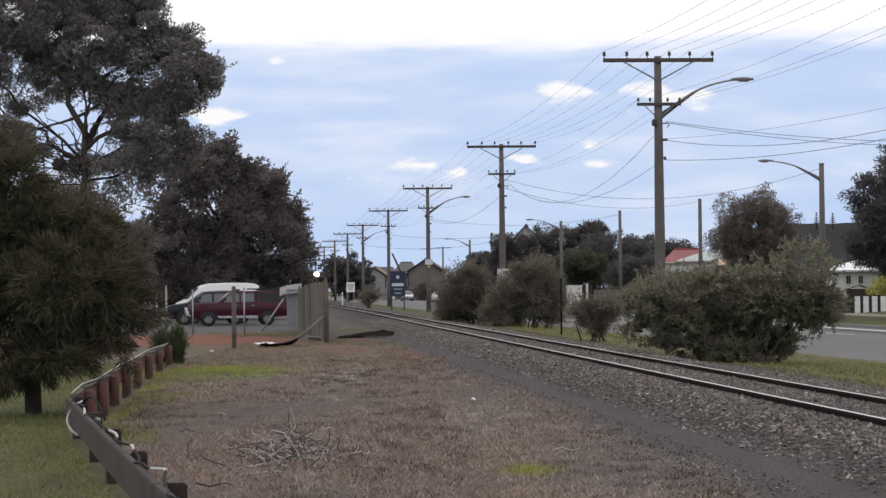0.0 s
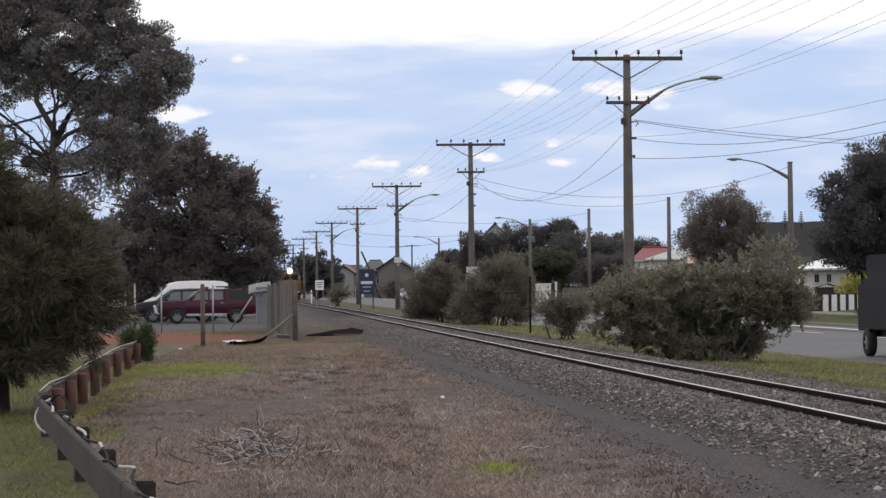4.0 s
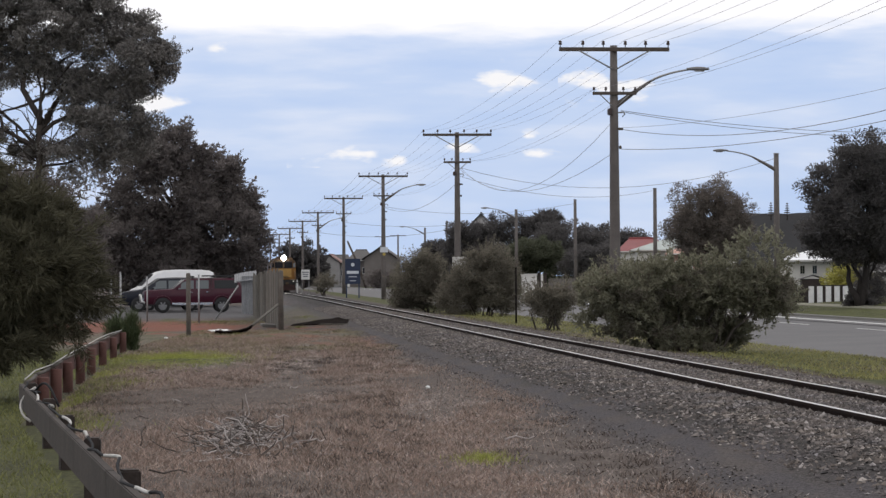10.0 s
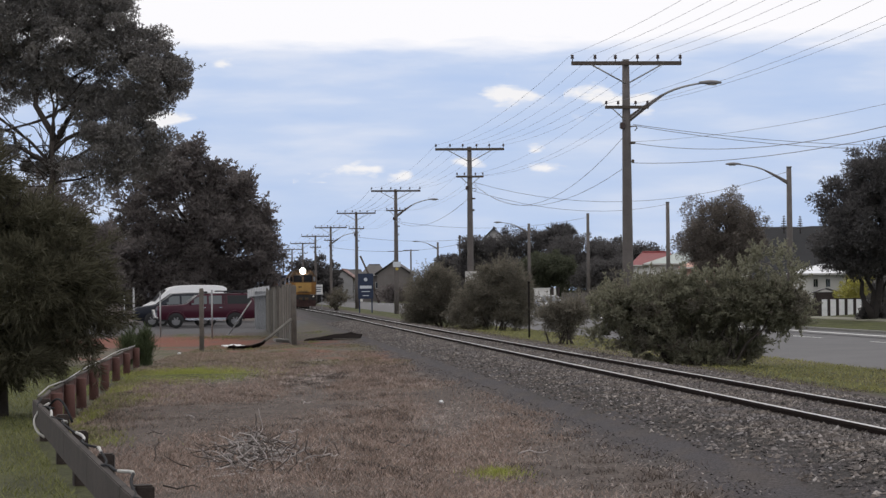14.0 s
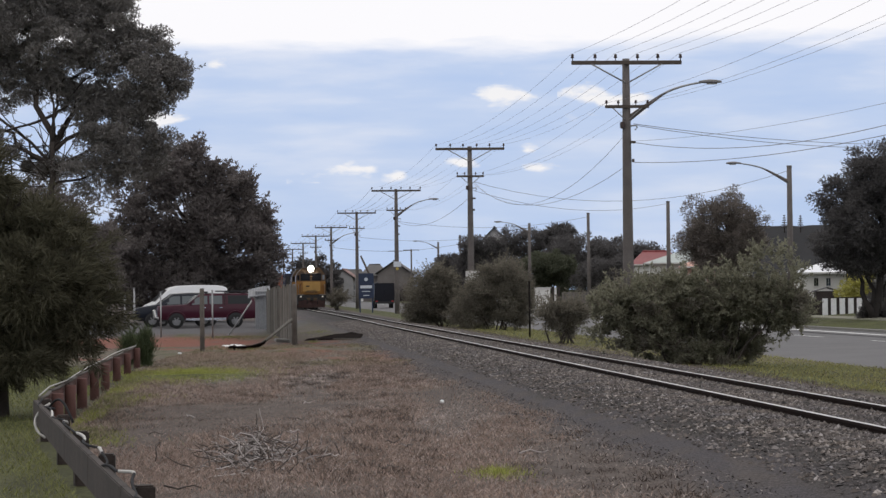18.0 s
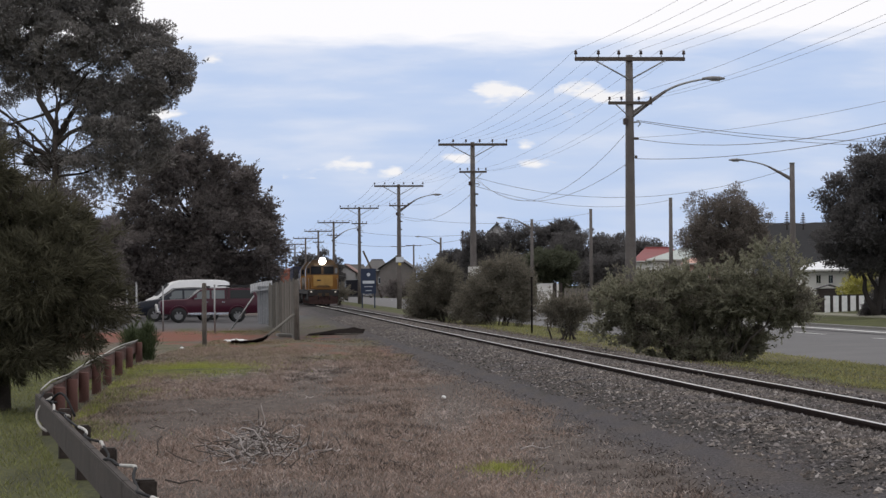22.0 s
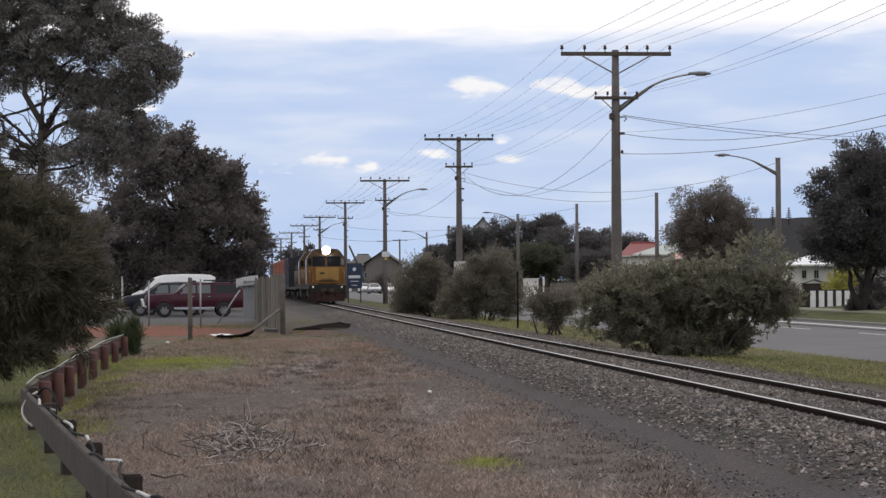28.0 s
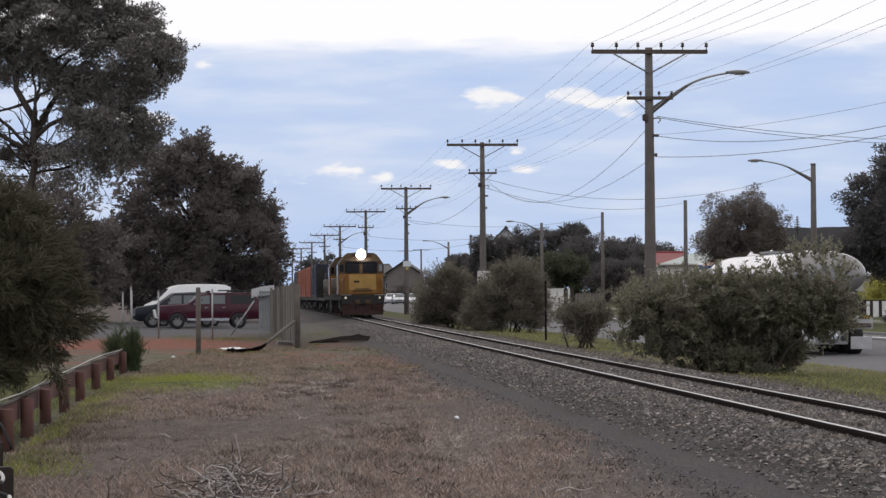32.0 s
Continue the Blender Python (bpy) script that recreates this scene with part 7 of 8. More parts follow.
for s in (-1, 1):
    part("side_window", boxm(s * 1.175, 0.12, 2.24, 0.03, 0.46, 0.56, bev=0.012), M_CARGLASS, cab_t)
    part("door_joint", boxm(s * 1.172, -0.62, 1.72, 0.012, 0.025, 1.2), M_BLACKTRIM, cab_t)
    part("door_panel", boxm(s * 1.175, -0.24, 1.57, 0.03, 1.22, 0.28, bev=0.01), M_TRUCKB, cab_t, "blue door panel")
    part("lettering_bar", boxm(s * 1.195, 0.0, 1.57, 0.012, 0.22, 0.14), M_PALE, cab_t)
    for z in (1.80, 2.00):
        part("vent", boxm(s * 1.02, -1.02, z, 0.12, 0.03, 0.14, bev=0.01), M_BLACKTRIM, cab_t)
    part("back_seam", boxm(s * 0.88, -1.015, 1.75, 0.03, 0.02, 1.3), M_BLACKTRIM, cab_t)
    part("mudguard", tubem([(s * 1.05, 0.95 + 0.60 * math.cos(a), 0.46 + 0.62 * math.sin(a)) for a in (math.pi * (0.02 + 0.80 * k / 10) for k in range(11))], 0.10, 8), M_TRUCKW, truck, "white mudguard")
    mirror = part("mirror", boxm(s * 1.42, 0.75, 2.05, 0.27, 0.12, 0.74, bev=0.05), M_TRUCKW, cab_t, "white mirror housing")
    part("mirror_arm", tubem([(s * 1.15, 0.45, 2.45), (s * 1.42, 0.75, 2.45)], 0.02, 6), M_BLACKTRIM, cab_t)
    part("roof_lamp", tubem([(s * 1.05, 0.15, 2.70), (s * 1.05, 0.15, 2.80), (s * 1.05, 0.15, 2.84)], [0.10, 0.10, 0.05], 10), M_CHROME, cab_t)
    part("air_horn", tubem([(s * 0.4, -0.7, 2.80), (s * 0.4, -0.2, 2.84)], [0.04, 0.09], 8), M_CHROME, cab_t)
    part("fuel_tank", tubem([(s * 0.92, -1.40, 0.70), (s * 0.92, -2.05, 0.70)], 0.21, 14), M_HUB, truck, "bright fuel tank")
    part("step", boxm(s * 1.06, -0.78, 0.66, 0.34, 1.02, 0.38, bev=0.03), M_STEEL, truck)
    part("valance", boxm(s * 1.12, 0.06, 0.76, 0.06, 0.62, 0.62, bev=0.03), M_TRUCKB, truck, "blue lower cab panel")
    part("lower_sill", boxm(s * 1.10, -0.45, 0.44, 0.08, 1.6, 0.06, bev=0.02), M_TRUCKB, truck)
    part("mudflap", boxm(s * 0.95, -4.6, 0.33, 0.55, 0.03, 0.36), M_MUDFLAP, truck, "pale mudflap")
    part("lettering_bar", boxm(s * 0.95, -4.62, 0.27, 0.40, 0.012, 0.07), M_BLACKTRIM, truck)
    part("guard", boxm(s * 0.95, -3.8, 1.02, 0.6, 2.6, 0.06, bev=0.02), M_BLACKTRIM, truck)
part("deck", boxm(0, -1.75, 0.98, 1.9, 1.4, 0.16, bev=0.03), M_BLACKTRIM, truck)
part("exhaust_stack", tubem([(0.75, -1.18, 0.9), (0.75, -1.18, 2.4)], 0.09, 10), M_STEEL, truck)
part("air_tank", tubem([(-0.7, -1.3, 1.14), (0.3, -1.3, 1.14)], 0.13, 12), M_BLACKTRIM, truck)
truck_wheels = [wheel_parts(truck, s * 1.03, 0.95, 0.48, 0.28, s, M_HUB, 0) for s in (-1, 1)]
for y in (-2.75, -3.95):
    truck_wheels += [wheel_parts(truck, s * 0.95, y, 0.46, 0.46, s, M_HUB, 0) for s in (-1, 1)]
part("fifth_wheel", boxm(0, -3.4, 1.02, 0.9, 0.9, 0.12, bev=0.03), M_BLACKTRIM, truck)

trailer = thing("tank_trailer", pose(LANE_OUT - 0.0778 * 62, 62, -0.25), "long polished steel tank semi-trailer on four axles", "trailer", "milk tanker")
part("chassis", boxm(0, -8.9, 0.98, 1.0, 10.2, 0.22), M_BLACKTRIM, trailer)
# added dark box that keeps the gap under the tank dark
part("undertray", boxm(0, -8.0, 1.24, 1.7, 11.0, 0.34, bev=0.03), M_BLACKTRIM, trailer)
tank(trailer, -13.9, -1.05, 2.32, 1.19, 0.68, "polished steel trailer tank", -3.75)
trailer_wheels = []
AXLES = (-9.45, -10.6, -11.75, -12.85)
for y in AXLES:
    trailer_wheels += [wheel_parts(trailer, s * 0.98, y, 0.45, 0.42, s, M_HUB, 0) for s in (-1, 1)]
for s in (-1, 1):
    part("skirt", boxm(s * 1.08, -8.2, 1.42, 0.06, 10.0, 0.54, bev=0.02), M_MAROON, trailer)
    for k in range(17):
        w = (0.16, 0.10, 0.22, 0.13)[k % 4]
        part("lettering_bar", boxm(s * 1.115, -5.1 - 0.46 * k, 1.34, 0.012, w, 0.15 + 0.05 * (k % 3)), M_MAROONLET, trailer)
    part("mudflap", boxm(s * 0.86, -14.3, 0.36, 0.62, 0.03, 0.36, bev=0.008), M_MUDFLAP, trailer, "pale mudflap")
    part("lamp_cluster", boxm(s * 0.88, -14.33, 0.86, 0.52, 0.06, 0.12, bev=0.01), M_LAMPDULL, trailer, "dark red tail lamp cluster")
    part("chevron_plate", boxm(s * 0.96, -14.33, 1.10, 0.36, 0.03, 0.11), M_YELLOWP, trailer, "yellow warning plate")
    for k in range(4):
        part("chevron_bar", boxm(s * 0.96 - 0.13 + 0.085 * k, -14.348, 1.10, 0.035, 0.012, 0.13, Matrix.Rotation(0.6, 3, "Y")), M_BLACKTRIM, trailer)
    part("landing_leg", boxm(s * 0.62, -6.6, 0.72, 0.12, 0.12, 0.7, bev=0.01), M_BLACKTRIM, trailer)
    part("side_box", boxm(s * 0.82, -8.7, 0.78, 0.45, 1.1, 0.5, bev=0.03), M_BLACKTRIM, trailer)
    for y in AXLES:
        part("guard", tubem([(s * 0.98, y + 0.53 * math.cos(a), 0.47 + 0.53 * math.sin(a)) for a in (math.pi * (0.22 + 0.56 * k / 8) for k in range(9))], 0.06, 6), M_HUB, trailer)
    part("end_handle", tubem([(s * 0.75, -13.9, 1.72), (s * 0.55, -14.0, 1.70), (s * 0.35, -13.95, 1.72)], 0.018, 6), M_STEEL, trailer)
part("rear_bar", boxm(0, -14.28, 0.92, 2.4, 0.1, 0.34, bev=0.02), M_MUDFLAP, trailer)
part("plate_bar", boxm(0, -14.345, 0.96, 0.5, 0.012, 0.12), M_STEEL, trailer)
part("hitch_plate", boxm(0, -14.3, 0.55, 0.95, 0.06, 0.46, bev=0.02), M_STEEL, trailer)
part("hitch", tubem([(0, -14.33, 0.55), (0, -14.42, 0.55), (0, -14.55, 0.55)], [0.22, 0.18, 0.08], 14), M_CHROME, trailer)
for s in (-1, 1):
    part("coupling_socket", tubem([(s * 0.34, -14.33, 0.5), (s * 0.34, -14.40, 0.5)], 0.08, 12), M_BLACKTRIM, trailer)
part("rear_skirt", boxm(0, -13.75, 1.36, 2.3, 0.06, 0.46), M_MAROON, trailer)
part("emblem", boxm(0.0, -13.93, 2.03, 0.62, 0.03, 0.18, bev=0.005), M_REDLOGO, trailer, "red rear emblem")
part("lettering_bar", boxm(0.0, -13.95, 2.03, 0.42, 0.012, 0.06), M_PALE, trailer)
part("lettering_bar", boxm(0.0, -13.92, 1.83, 0.86, 0.02, 0.05), M_PALE, trailer)
part("light_strip", boxm(0.1, -14.30, 1.22, 1.25, 0.04, 0.06, bev=0.01), M_MUDFLAP, trailer, "pale strip above the rear bar")


# ---------- the train ----------
M_LOCOY = car_paint("grimy loco yellow", (0.225, 0.108, 0.026), 0.0, 0.5)
M_LOCOG = mat("sooty grey loco roof", (0.055, 0.055, 0.058), 0.7, vary=0.3)
M_LOCOD = mat("dulled ochre hood doors", (0.065, 0.048, 0.034), 0.7, vary=0.35)
# holds the soot and also the shade on the yellow cab front
M_LOCOF = mat("ochre darkened by soot and shade", (0.075, 0.045, 0.022), 0.7, vary=0.45, scale=2)
M_LOCOP = mat("paler ochre nose panel", (0.335, 0.195, 0.052), 0.55, vary=0.3, scale=2)
M_LOCOR = mat("brown grimy plough", (0.058, 0.028, 0.024), 0.75, vary=0.35)
M_UNDER = mat("black underframe grime", (0.022, 0.020, 0.019), 0.85, vary=0.35)
M_HANDRAIL = mat("pale handrail paint", (0.18, 0.165, 0.145), 0.5, vary=0.15)
M_BEAM = glow("headlamp beam glass", (1.0, 0.93, 0.82), 60.0)
M_DITCH = glow("dim marker lamp", (1.0, 0.9, 0.75), 0.06)


def bogie(root, y, wheels):
    part("bogie_frame", boxm(0, y, 0.62, 2.0, 3.0, 0.4, bev=0.05), M_UNDER, root)
    made = []
    for dy in (-1.05, 0.0, 1.05):
        bm = bmesh.new()
        tube(bm, [(-0.55, 0, 0), (0.55, 0, 0)], 0.08, 8)
        for s in (-1, 1):
            tube(bm, [(s * 0.49, 0, 0), (s * 0.62, 0, 0)], 0.46, 20)
        w = part("wheelset", bm, M_UNDER, root)
        w.matrix_basis = pose(0, y + dy, 0.46)
        wheels.append(w)
    for s in (-1, 1):
        for dy in (-1.05, 0.0, 1.05):
            part("axle_box", boxm(s * 1.05, y + dy, 0.5, 0.2, 0.32, 0.34, bev=0.04), M_UNDER, root)
        part("spring", tubem([(s * 1.06, y - 0.55, 0.42), (s * 1.06, y - 0.55, 0.72)], 0.09, 8), M_UNDER, root)


def locomotive(lead):
    """Nose to -y; the origin is on the rails under its middle, 14.1 m long over the beams."""
    root = thing("locomotive", pose(-3.3, 150, RAIL_TOP), "grimy yellow diesel locomotive" + (" with its headlamp burning" if lead else " coupled behind the leader"), "locomotive", "locomotives of the freight train")
    F = -7.05
    part("underframe", boxm(0, 0, 1.08, 2.6, 14.1, 0.32, bev=0.03), M_UNDER, root)
    nose = part("nose", boxm(0, F + 1.0, 1.78, 1.95, 1.9, 1.2, bev=0.14), M_LOCOY, root)
    part("nose_panel", boxm(0, F + 0.045, 1.95, 1.6, 0.03, 0.85, bev=0.01), M_LOCOP, nose)
    part("number_bar", boxm(-0.35, F + 0.02, 1.98, 0.32, 0.02, 0.1), M_UNDER, nose)
    for k in range(3):
        part("lettering_bar", boxm(0.0, F + 0.02, 1.45 + 0.07 * k, 1.2 - 0.2 * k, 0.015, 0.03), M_UNDER, nose)
    # cab with an arched roof
    bm = bmesh.new()
    sec = [(-1.36, 1.24), (-1.36, 2.82), (-1.28, 3.06), (-0.95, 3.48), (-0.78, 3.58), (0, 3.61), (0.78, 3.58), (0.95, 3.48), (1.28, 3.06), (1.36, 2.82), (1.36, 1.24)]
    rings = [[bm.verts.new((x, y, z)) for x, z in sec] for y in (F + 1.75, F + 4.1)]
    for k in range(len(sec)):
        f = bm.faces.new((rings[0][k], rings[0][(k + 1) % len(sec)], rings[1][(k + 1) % len(sec)], rings[1][k]))
        f.material_index = 1 if 1 <= k <= 8 else 0
    bm.faces.new(rings[0][::-1]).material_index = 2
    bm.faces.new(rings[1])
    bmesh.ops.recalc_face_normals(bm, faces=bm.faces)
    cab = part("cab", bm, [M_LOCOY, M_LOCOG, M_LOCOF], root)
    part("cab_apron", boxm(0, F + 1.735, 1.83, 2.66, 0.03, 1.15, bev=0.01), M_LOCOY, cab)
    part("visor", boxm(0, F + 1.72, 3.12, 1.9, 0.2, 0.06, bev=0.02), M_LOCOG, cab)
    for s in (-1, 1):
        part("windscreen", boxm(s * 0.52, F + 1.73, 2.76, 0.86, 0.05, 0.58, bev=0.02), M_LOCOGLASS, cab)
        # right pane has paler glass in place of the sky it reflects
        part("quarter_window", boxm(s * 1.16, F + 1.73, 2.74, 0.22, 0.05, 0.42, bev=0.04), M_HEADL if s > 0 else M_LOCOGLASS, cab)
        part("side_window", boxm(s * 1.365, F + 2.7, 2.62, 0.03, 1.1, 0.6, bev=0.01), M_LOCOGLASS, cab)
        part("cab_door", boxm(s * 1.365, F + 3.75, 2.1, 0.03, 0.6, 1.7, bev=0.01), M_LOCOY, cab)
        part("ditch_lamp", tubem([(s * 1.0, F - 0.08, 1.08), (s * 1.0, F + 0.02, 1.08)], 0.065, 12), M_DITCH if lead else M_HEADL, root)
        part("lamp_bracket", boxm(s * 0.98, F - 0.03, 1.24, 0.62, 0.06, 0.05), M_HANDRAIL, root)
        part("step", boxm(s * 1.12, F + 0.35, 0.65, 0.35, 0.5, 0.06), M_UNDER, root)
        part("step", boxm(s * 1.12, F + 0.35, 0.35, 0.35, 0.5, 0.06), M_UNDER, root)
        part("walkway", boxm(s * 1.15, 2.0, 1.26, 0.5, 10.0, 0.05), M_UNDER, root)
        for k in range(8):
            part("stanchion", tubem([(s * 1.34, F + 4.4 + k * 1.28, 1.25), (s * 1.34, F + 4.4 + k * 1.28, 2.2)], 0.022, 6), M_HANDRAIL, root)
        part("handrail", tubem([(s * 1.34, F + 4.4, 2.2), (s * 1.34, F + 13.4, 2.2)], 0.022, 6), M_HANDRAIL, root)
        part("handrail", tubem([(s * 1.2, F + 0.1, 1.2), (s * 1.2, F + 0.1, 2.1), (s * 1.2, F + 1.6, 2.1)], 0.022, 6), M_HANDRAIL, root)
        for k in range(5):
            part("hood_door", boxm(s * 0.935, F + 5.2 + k * 1.7, 2.1, 0.03, 1.5, 1.5, bev=0.01), M_LOCOD, root)
        part("grille", boxm(s * 0.94, F + 12.4, 2.9, 0.04, 1.6, 0.7), M_LOCOG, root)
    hood = part("long_hood", boxm(0, F + 8.9, 2.3, 1.84, 9.6, 2.1, bev=0.12), M_LOCOG, root)
    part("hood_roof", boxm(0, F + 8.9, 3.42, 1.5, 9.4, 0.25, bev=0.1), M_LOCOG, hood)
    part("exhaust", boxm(0, F + 7.5, 3.6, 0.5, 0.7, 0.2, bev=0.04), M_UNDER, hood)
    for k in range(2):
        part("radiator_fan", tubem([(0, F + 11.3 + 1.3 * k, 3.52), (0, F + 11.3 + 1.3 * k, 3.62)], 0.55, 18), M_LOCOG, hood)
    # plough, coupler and hoses
    bm = bmesh.new()
    v = [bm.verts.new(p) for p in ((-1.25, F + 0.1, 0.95), (1.25, F + 0.1, 0.95), (1.2, F - 0.05, 0.14), (0.0, F - 0.4, 0.12), (-1.2, F - 0.05, 0.14), (0.0, F - 0.25, 0.62))]
    for f in ((0, 5, 4), (4, 5, 3), (3, 5, 2), (2, 5, 1), (0, 1, 5)):
        bm.faces.new([v[k] for k in f])
    bmesh.ops.solidify(bm, geom=bm.faces[:], thickness=0.04)
    part("plough", bm, M_LOCOR, root)
    part("buffer_beam", boxm(0, F + 0.02, 0.98, 2.5, 0.14, 0.5, bev=0.02), M_UNDER, root)
    part("draw_plate", boxm(0, F - 0.07, 0.82, 0.95, 0.06, 0.32, bev=0.02), M_LOCOF, root)
    part("coupler", boxm(0, F - 0.3, 0.86, 0.28, 0.6, 0.3, bev=0.05), M_UNDER, root)
    for s in (-0.45, 0.5):
        part("brake_hose", tubem([(s, F - 0.05, 0.95), (s + 0.04, F - 0.2, 0.7), (s + 0.02, F - 0.16, 0.42)], 0.03, 6), M_UNDER, root)
    part("fuel_tank", boxm(0, 0.3, 0.68, 2.2, 3.0, 0.7, bev=0.1), M_UNDER, root)
    lamp = part("headlamp_box", boxm(0, F + 1.62, 3.50, 0.72, 0.24, 0.34, bev=0.06), M_LOCOG, root)
    part("headlamp", tubem([(0, F + 1.44, 3.50), (0, F + 1.47, 3.50), (0, F + 1.50, 3.50)], [0.2, 0.27, 0.27], 20), M_BEAM if lead else M_HEADL, lamp)
    ws = []
    bogie(root, F + 2.9, ws)
    bogie(root, F + 11.2, ws)
    # the narrow loading gauge of the line
    for ob in [c for c in bpy.data.objects if c.type == "MESH" and (c.parent == root or (c.parent is not None and c.parent.parent == root))]:
        for v in ob.data.vertices:
            v.co.x *= 0.94
    return root, ws


M_CBLUE = mat("blue container paint", (0.012, 0.015, 0.036), 0.6, vary=0.2, scale=1.5, bump=0.05)
M_CORANGE = mat("orange container paint", (0.24, 0.060, 0.022), 0.6, vary=0.2, scale=1.5, bump=0.05)
M_CDARK = mat("dark grey container paint", (0.04, 0.042, 0.05), 0.6, vary=0.2, scale=1.5, bump=0.05)


def container_wagon(paint, label, boxed=True):
    root = thing("container_wagon", pose(-8, 200, RAIL_TOP), label, "freight wagon", "wagons of the freight train")
    part("underframe", boxm(0, 0, 0.95, 2.3, 13.6, 0.26, bev=0.03), M_UNDER, root)
    for y in (-4.8, 4.8):
        part("bogie_frame", boxm(0, y, 0.5, 1.9, 2.3, 0.3, bev=0.05), M_UNDER, root)
        for dy in (-0.8, 0.8):
            bm = bmesh.new()
            for s in (-1, 1):
                tube(bm, [(s * 0.49, 0, 0), (s * 0.62, 0, 0)], 0.4, 18)
            tube(bm, [(-0.6, 0, 0), (0.6, 0, 0)], 0.07, 8)
            w = part("wheelset", bm, M_UNDER, root)
            w.matrix_basis = pose(0, y + dy, 0.4)
    if not boxed:
        for s in (-1, 1):
            for k in range(9):
                part("stake", boxm(s * 1.15, -6.2 + k * 1.55, 2.1, 0.09, 0.12, 2.1), M_UNDER, root)
        for k in range(8):
            part("load", boxm(0, -5.4 + k * 1.55, 1.9, 2.1, 1.45, 1.6, bev=0.06), paint, root)
        return root
    for k in (-1, 1):
        y = k * 3.15
        c = part("container", boxm(0, y, 2.26, 2.4, 6.06, 2.36, bev=0.02), paint, root)
        for s in (-1, 1):
            bm = bmesh.new()
            for q in range(20):
                box(bm, s * 1.205, y - 2.85 + q * 0.3, 2.26, 0.035, 0.14, 2.1)
            part("corrugation", bm, paint, c)
            part("corner_post", boxm(s * 1.17, y - 3.0, 2.26, 0.14, 0.12, 2.4), paint, c)
            part("door", boxm(s * 0.58, y - 3.05, 2.26, 1.1, 0.04, 2.1, bev=0.01), paint, c)
            part("lock_rod", tubem([(s * 0.3, y - 3.09, 1.2), (s * 0.3, y - 3.09, 3.35)], 0.02, 6), M_STEEL, c)
    return root


loco_1, loco_wheels = locomotive(True)
loco_2, _ = locomotive(False)
TRAIN = [(loco_1, 7.05), (loco_2, 21.5),
         (container_wagon(M_CDARK, "dark stake wagon with covered loads", False), 36.2),
         (container_wagon(M_CBLUE, "flat wagon with two blue containers"), 50.4),
         (container_wagon(M_CORANGE, "flat wagon with two orange containers"), 64.6),
         (container_wagon(M_CORANGE, "flat wagon with two orange containers"), 78.8),
         (container_wagon(M_CORANGE, "flat wagon with two orange containers"), 93.0),
         (container_wagon(M_CDARK, "flat wagon with two dark grey containers"), 107.2)]


# ---------- clouds that drift past ----------
def cloud_material():
    """Soft white vapour: thick in the middle of the puff, ragged at its rim."""
    m = bpy.data.materials.new("white cloud")
    m.use_nodes = True
    nt = m.node_tree
    nt.nodes.clear()
    tex = nt.nodes.new("ShaderNodeTexCoord")
    sub = nt.nodes.new("ShaderNodeVectorMath")
    sub.operation = "SUBTRACT"
    sub.inputs[1].default_value = (0.5, 0.5, 0.5)
    nt.links.new(tex.outputs["Generated"], sub.inputs[0])
    flat = nt.nodes.new("ShaderNodeVectorMath")
    flat.operation = "MULTIPLY"
    flat.inputs[1].default_value = (1, 0, 1)
    nt.links.new(sub.outputs[0], flat.inputs[0])
    ln = nt.nodes.new("ShaderNodeVectorMath")
    ln.operation = "LENGTH"
    nt.links.new(flat.outputs[0], ln.inputs[0])
    ns = nt.nodes.new("ShaderNodeTexNoise")
    ns.inputs["Scale"].default_value, ns.inputs["Detail"].default_value = 0.024, 8.0
    wide = nt.nodes.new("ShaderNodeMapping")
    wide.inputs["Scale"].default_value = (0.6, 1.0, 1.6)
    info = nt.nodes.new("ShaderNodeObjectInfo")
    shift = nt.nodes.new("ShaderNodeMath")
    shift.operation = "MULTIPLY"
    shift.inputs[1].default_value = 3000.0
    nt.links.new(info.outputs["Random"], shift.inputs[0])
    nt.links.new(tex.outputs["Object"], wide.inputs["Vector"])
    nt.links.new(shift.outputs[0], wide.inputs["Location"])
    nt.links.new(wide.outputs[0], ns.inputs["Vector"])
    k = nt.nodes.new("ShaderNodeMath")
    k.operation = "MULTIPLY_ADD"
    k.inputs[1].default_value = 2.3
    nt.links.new(ns.outputs[0], k.inputs[0])
    neg = nt.nodes.new("ShaderNodeMath")
    neg.operation = "MULTIPLY"
    neg.inputs[1].default_value = -1.35
    nt.links.new(ln.outputs["Value"], neg.inputs[0])
    nt.links.new(neg.outputs[0], k.inputs[2])
    mr = nt.nodes.new("ShaderNodeMapRange")
    mr.interpolation_type = "SMOOTHSTEP"
    mr.inputs[1].default_value, mr.inputs[2].default_value = 0.66, 1.12
    mr.inputs[4].default_value = 0.85
    nt.links.new(k.outputs[0], mr.inputs[0])
    em = nt.nodes.new("ShaderNodeEmission")
    em.inputs[0].default_value = (1.0, 0.97, 0.95, 1)
    em.inputs[1].default_value = 1.0
    tp = nt.nodes.new("ShaderNodeBsdfTransparent")
    mx = nt.nodes.new("ShaderNodeMixShader")
    nt.links.new(mr.outputs[0], mx.inputs[0])
    nt.links.new(tp.outputs[0], mx.inputs[1])
    nt.links.new(em.outputs[0], mx.inputs[2])
    out = nt.nodes.new("ShaderNodeOutputMaterial")
    nt.links.new(mx.outputs[0], out.inputs[0])
    return m


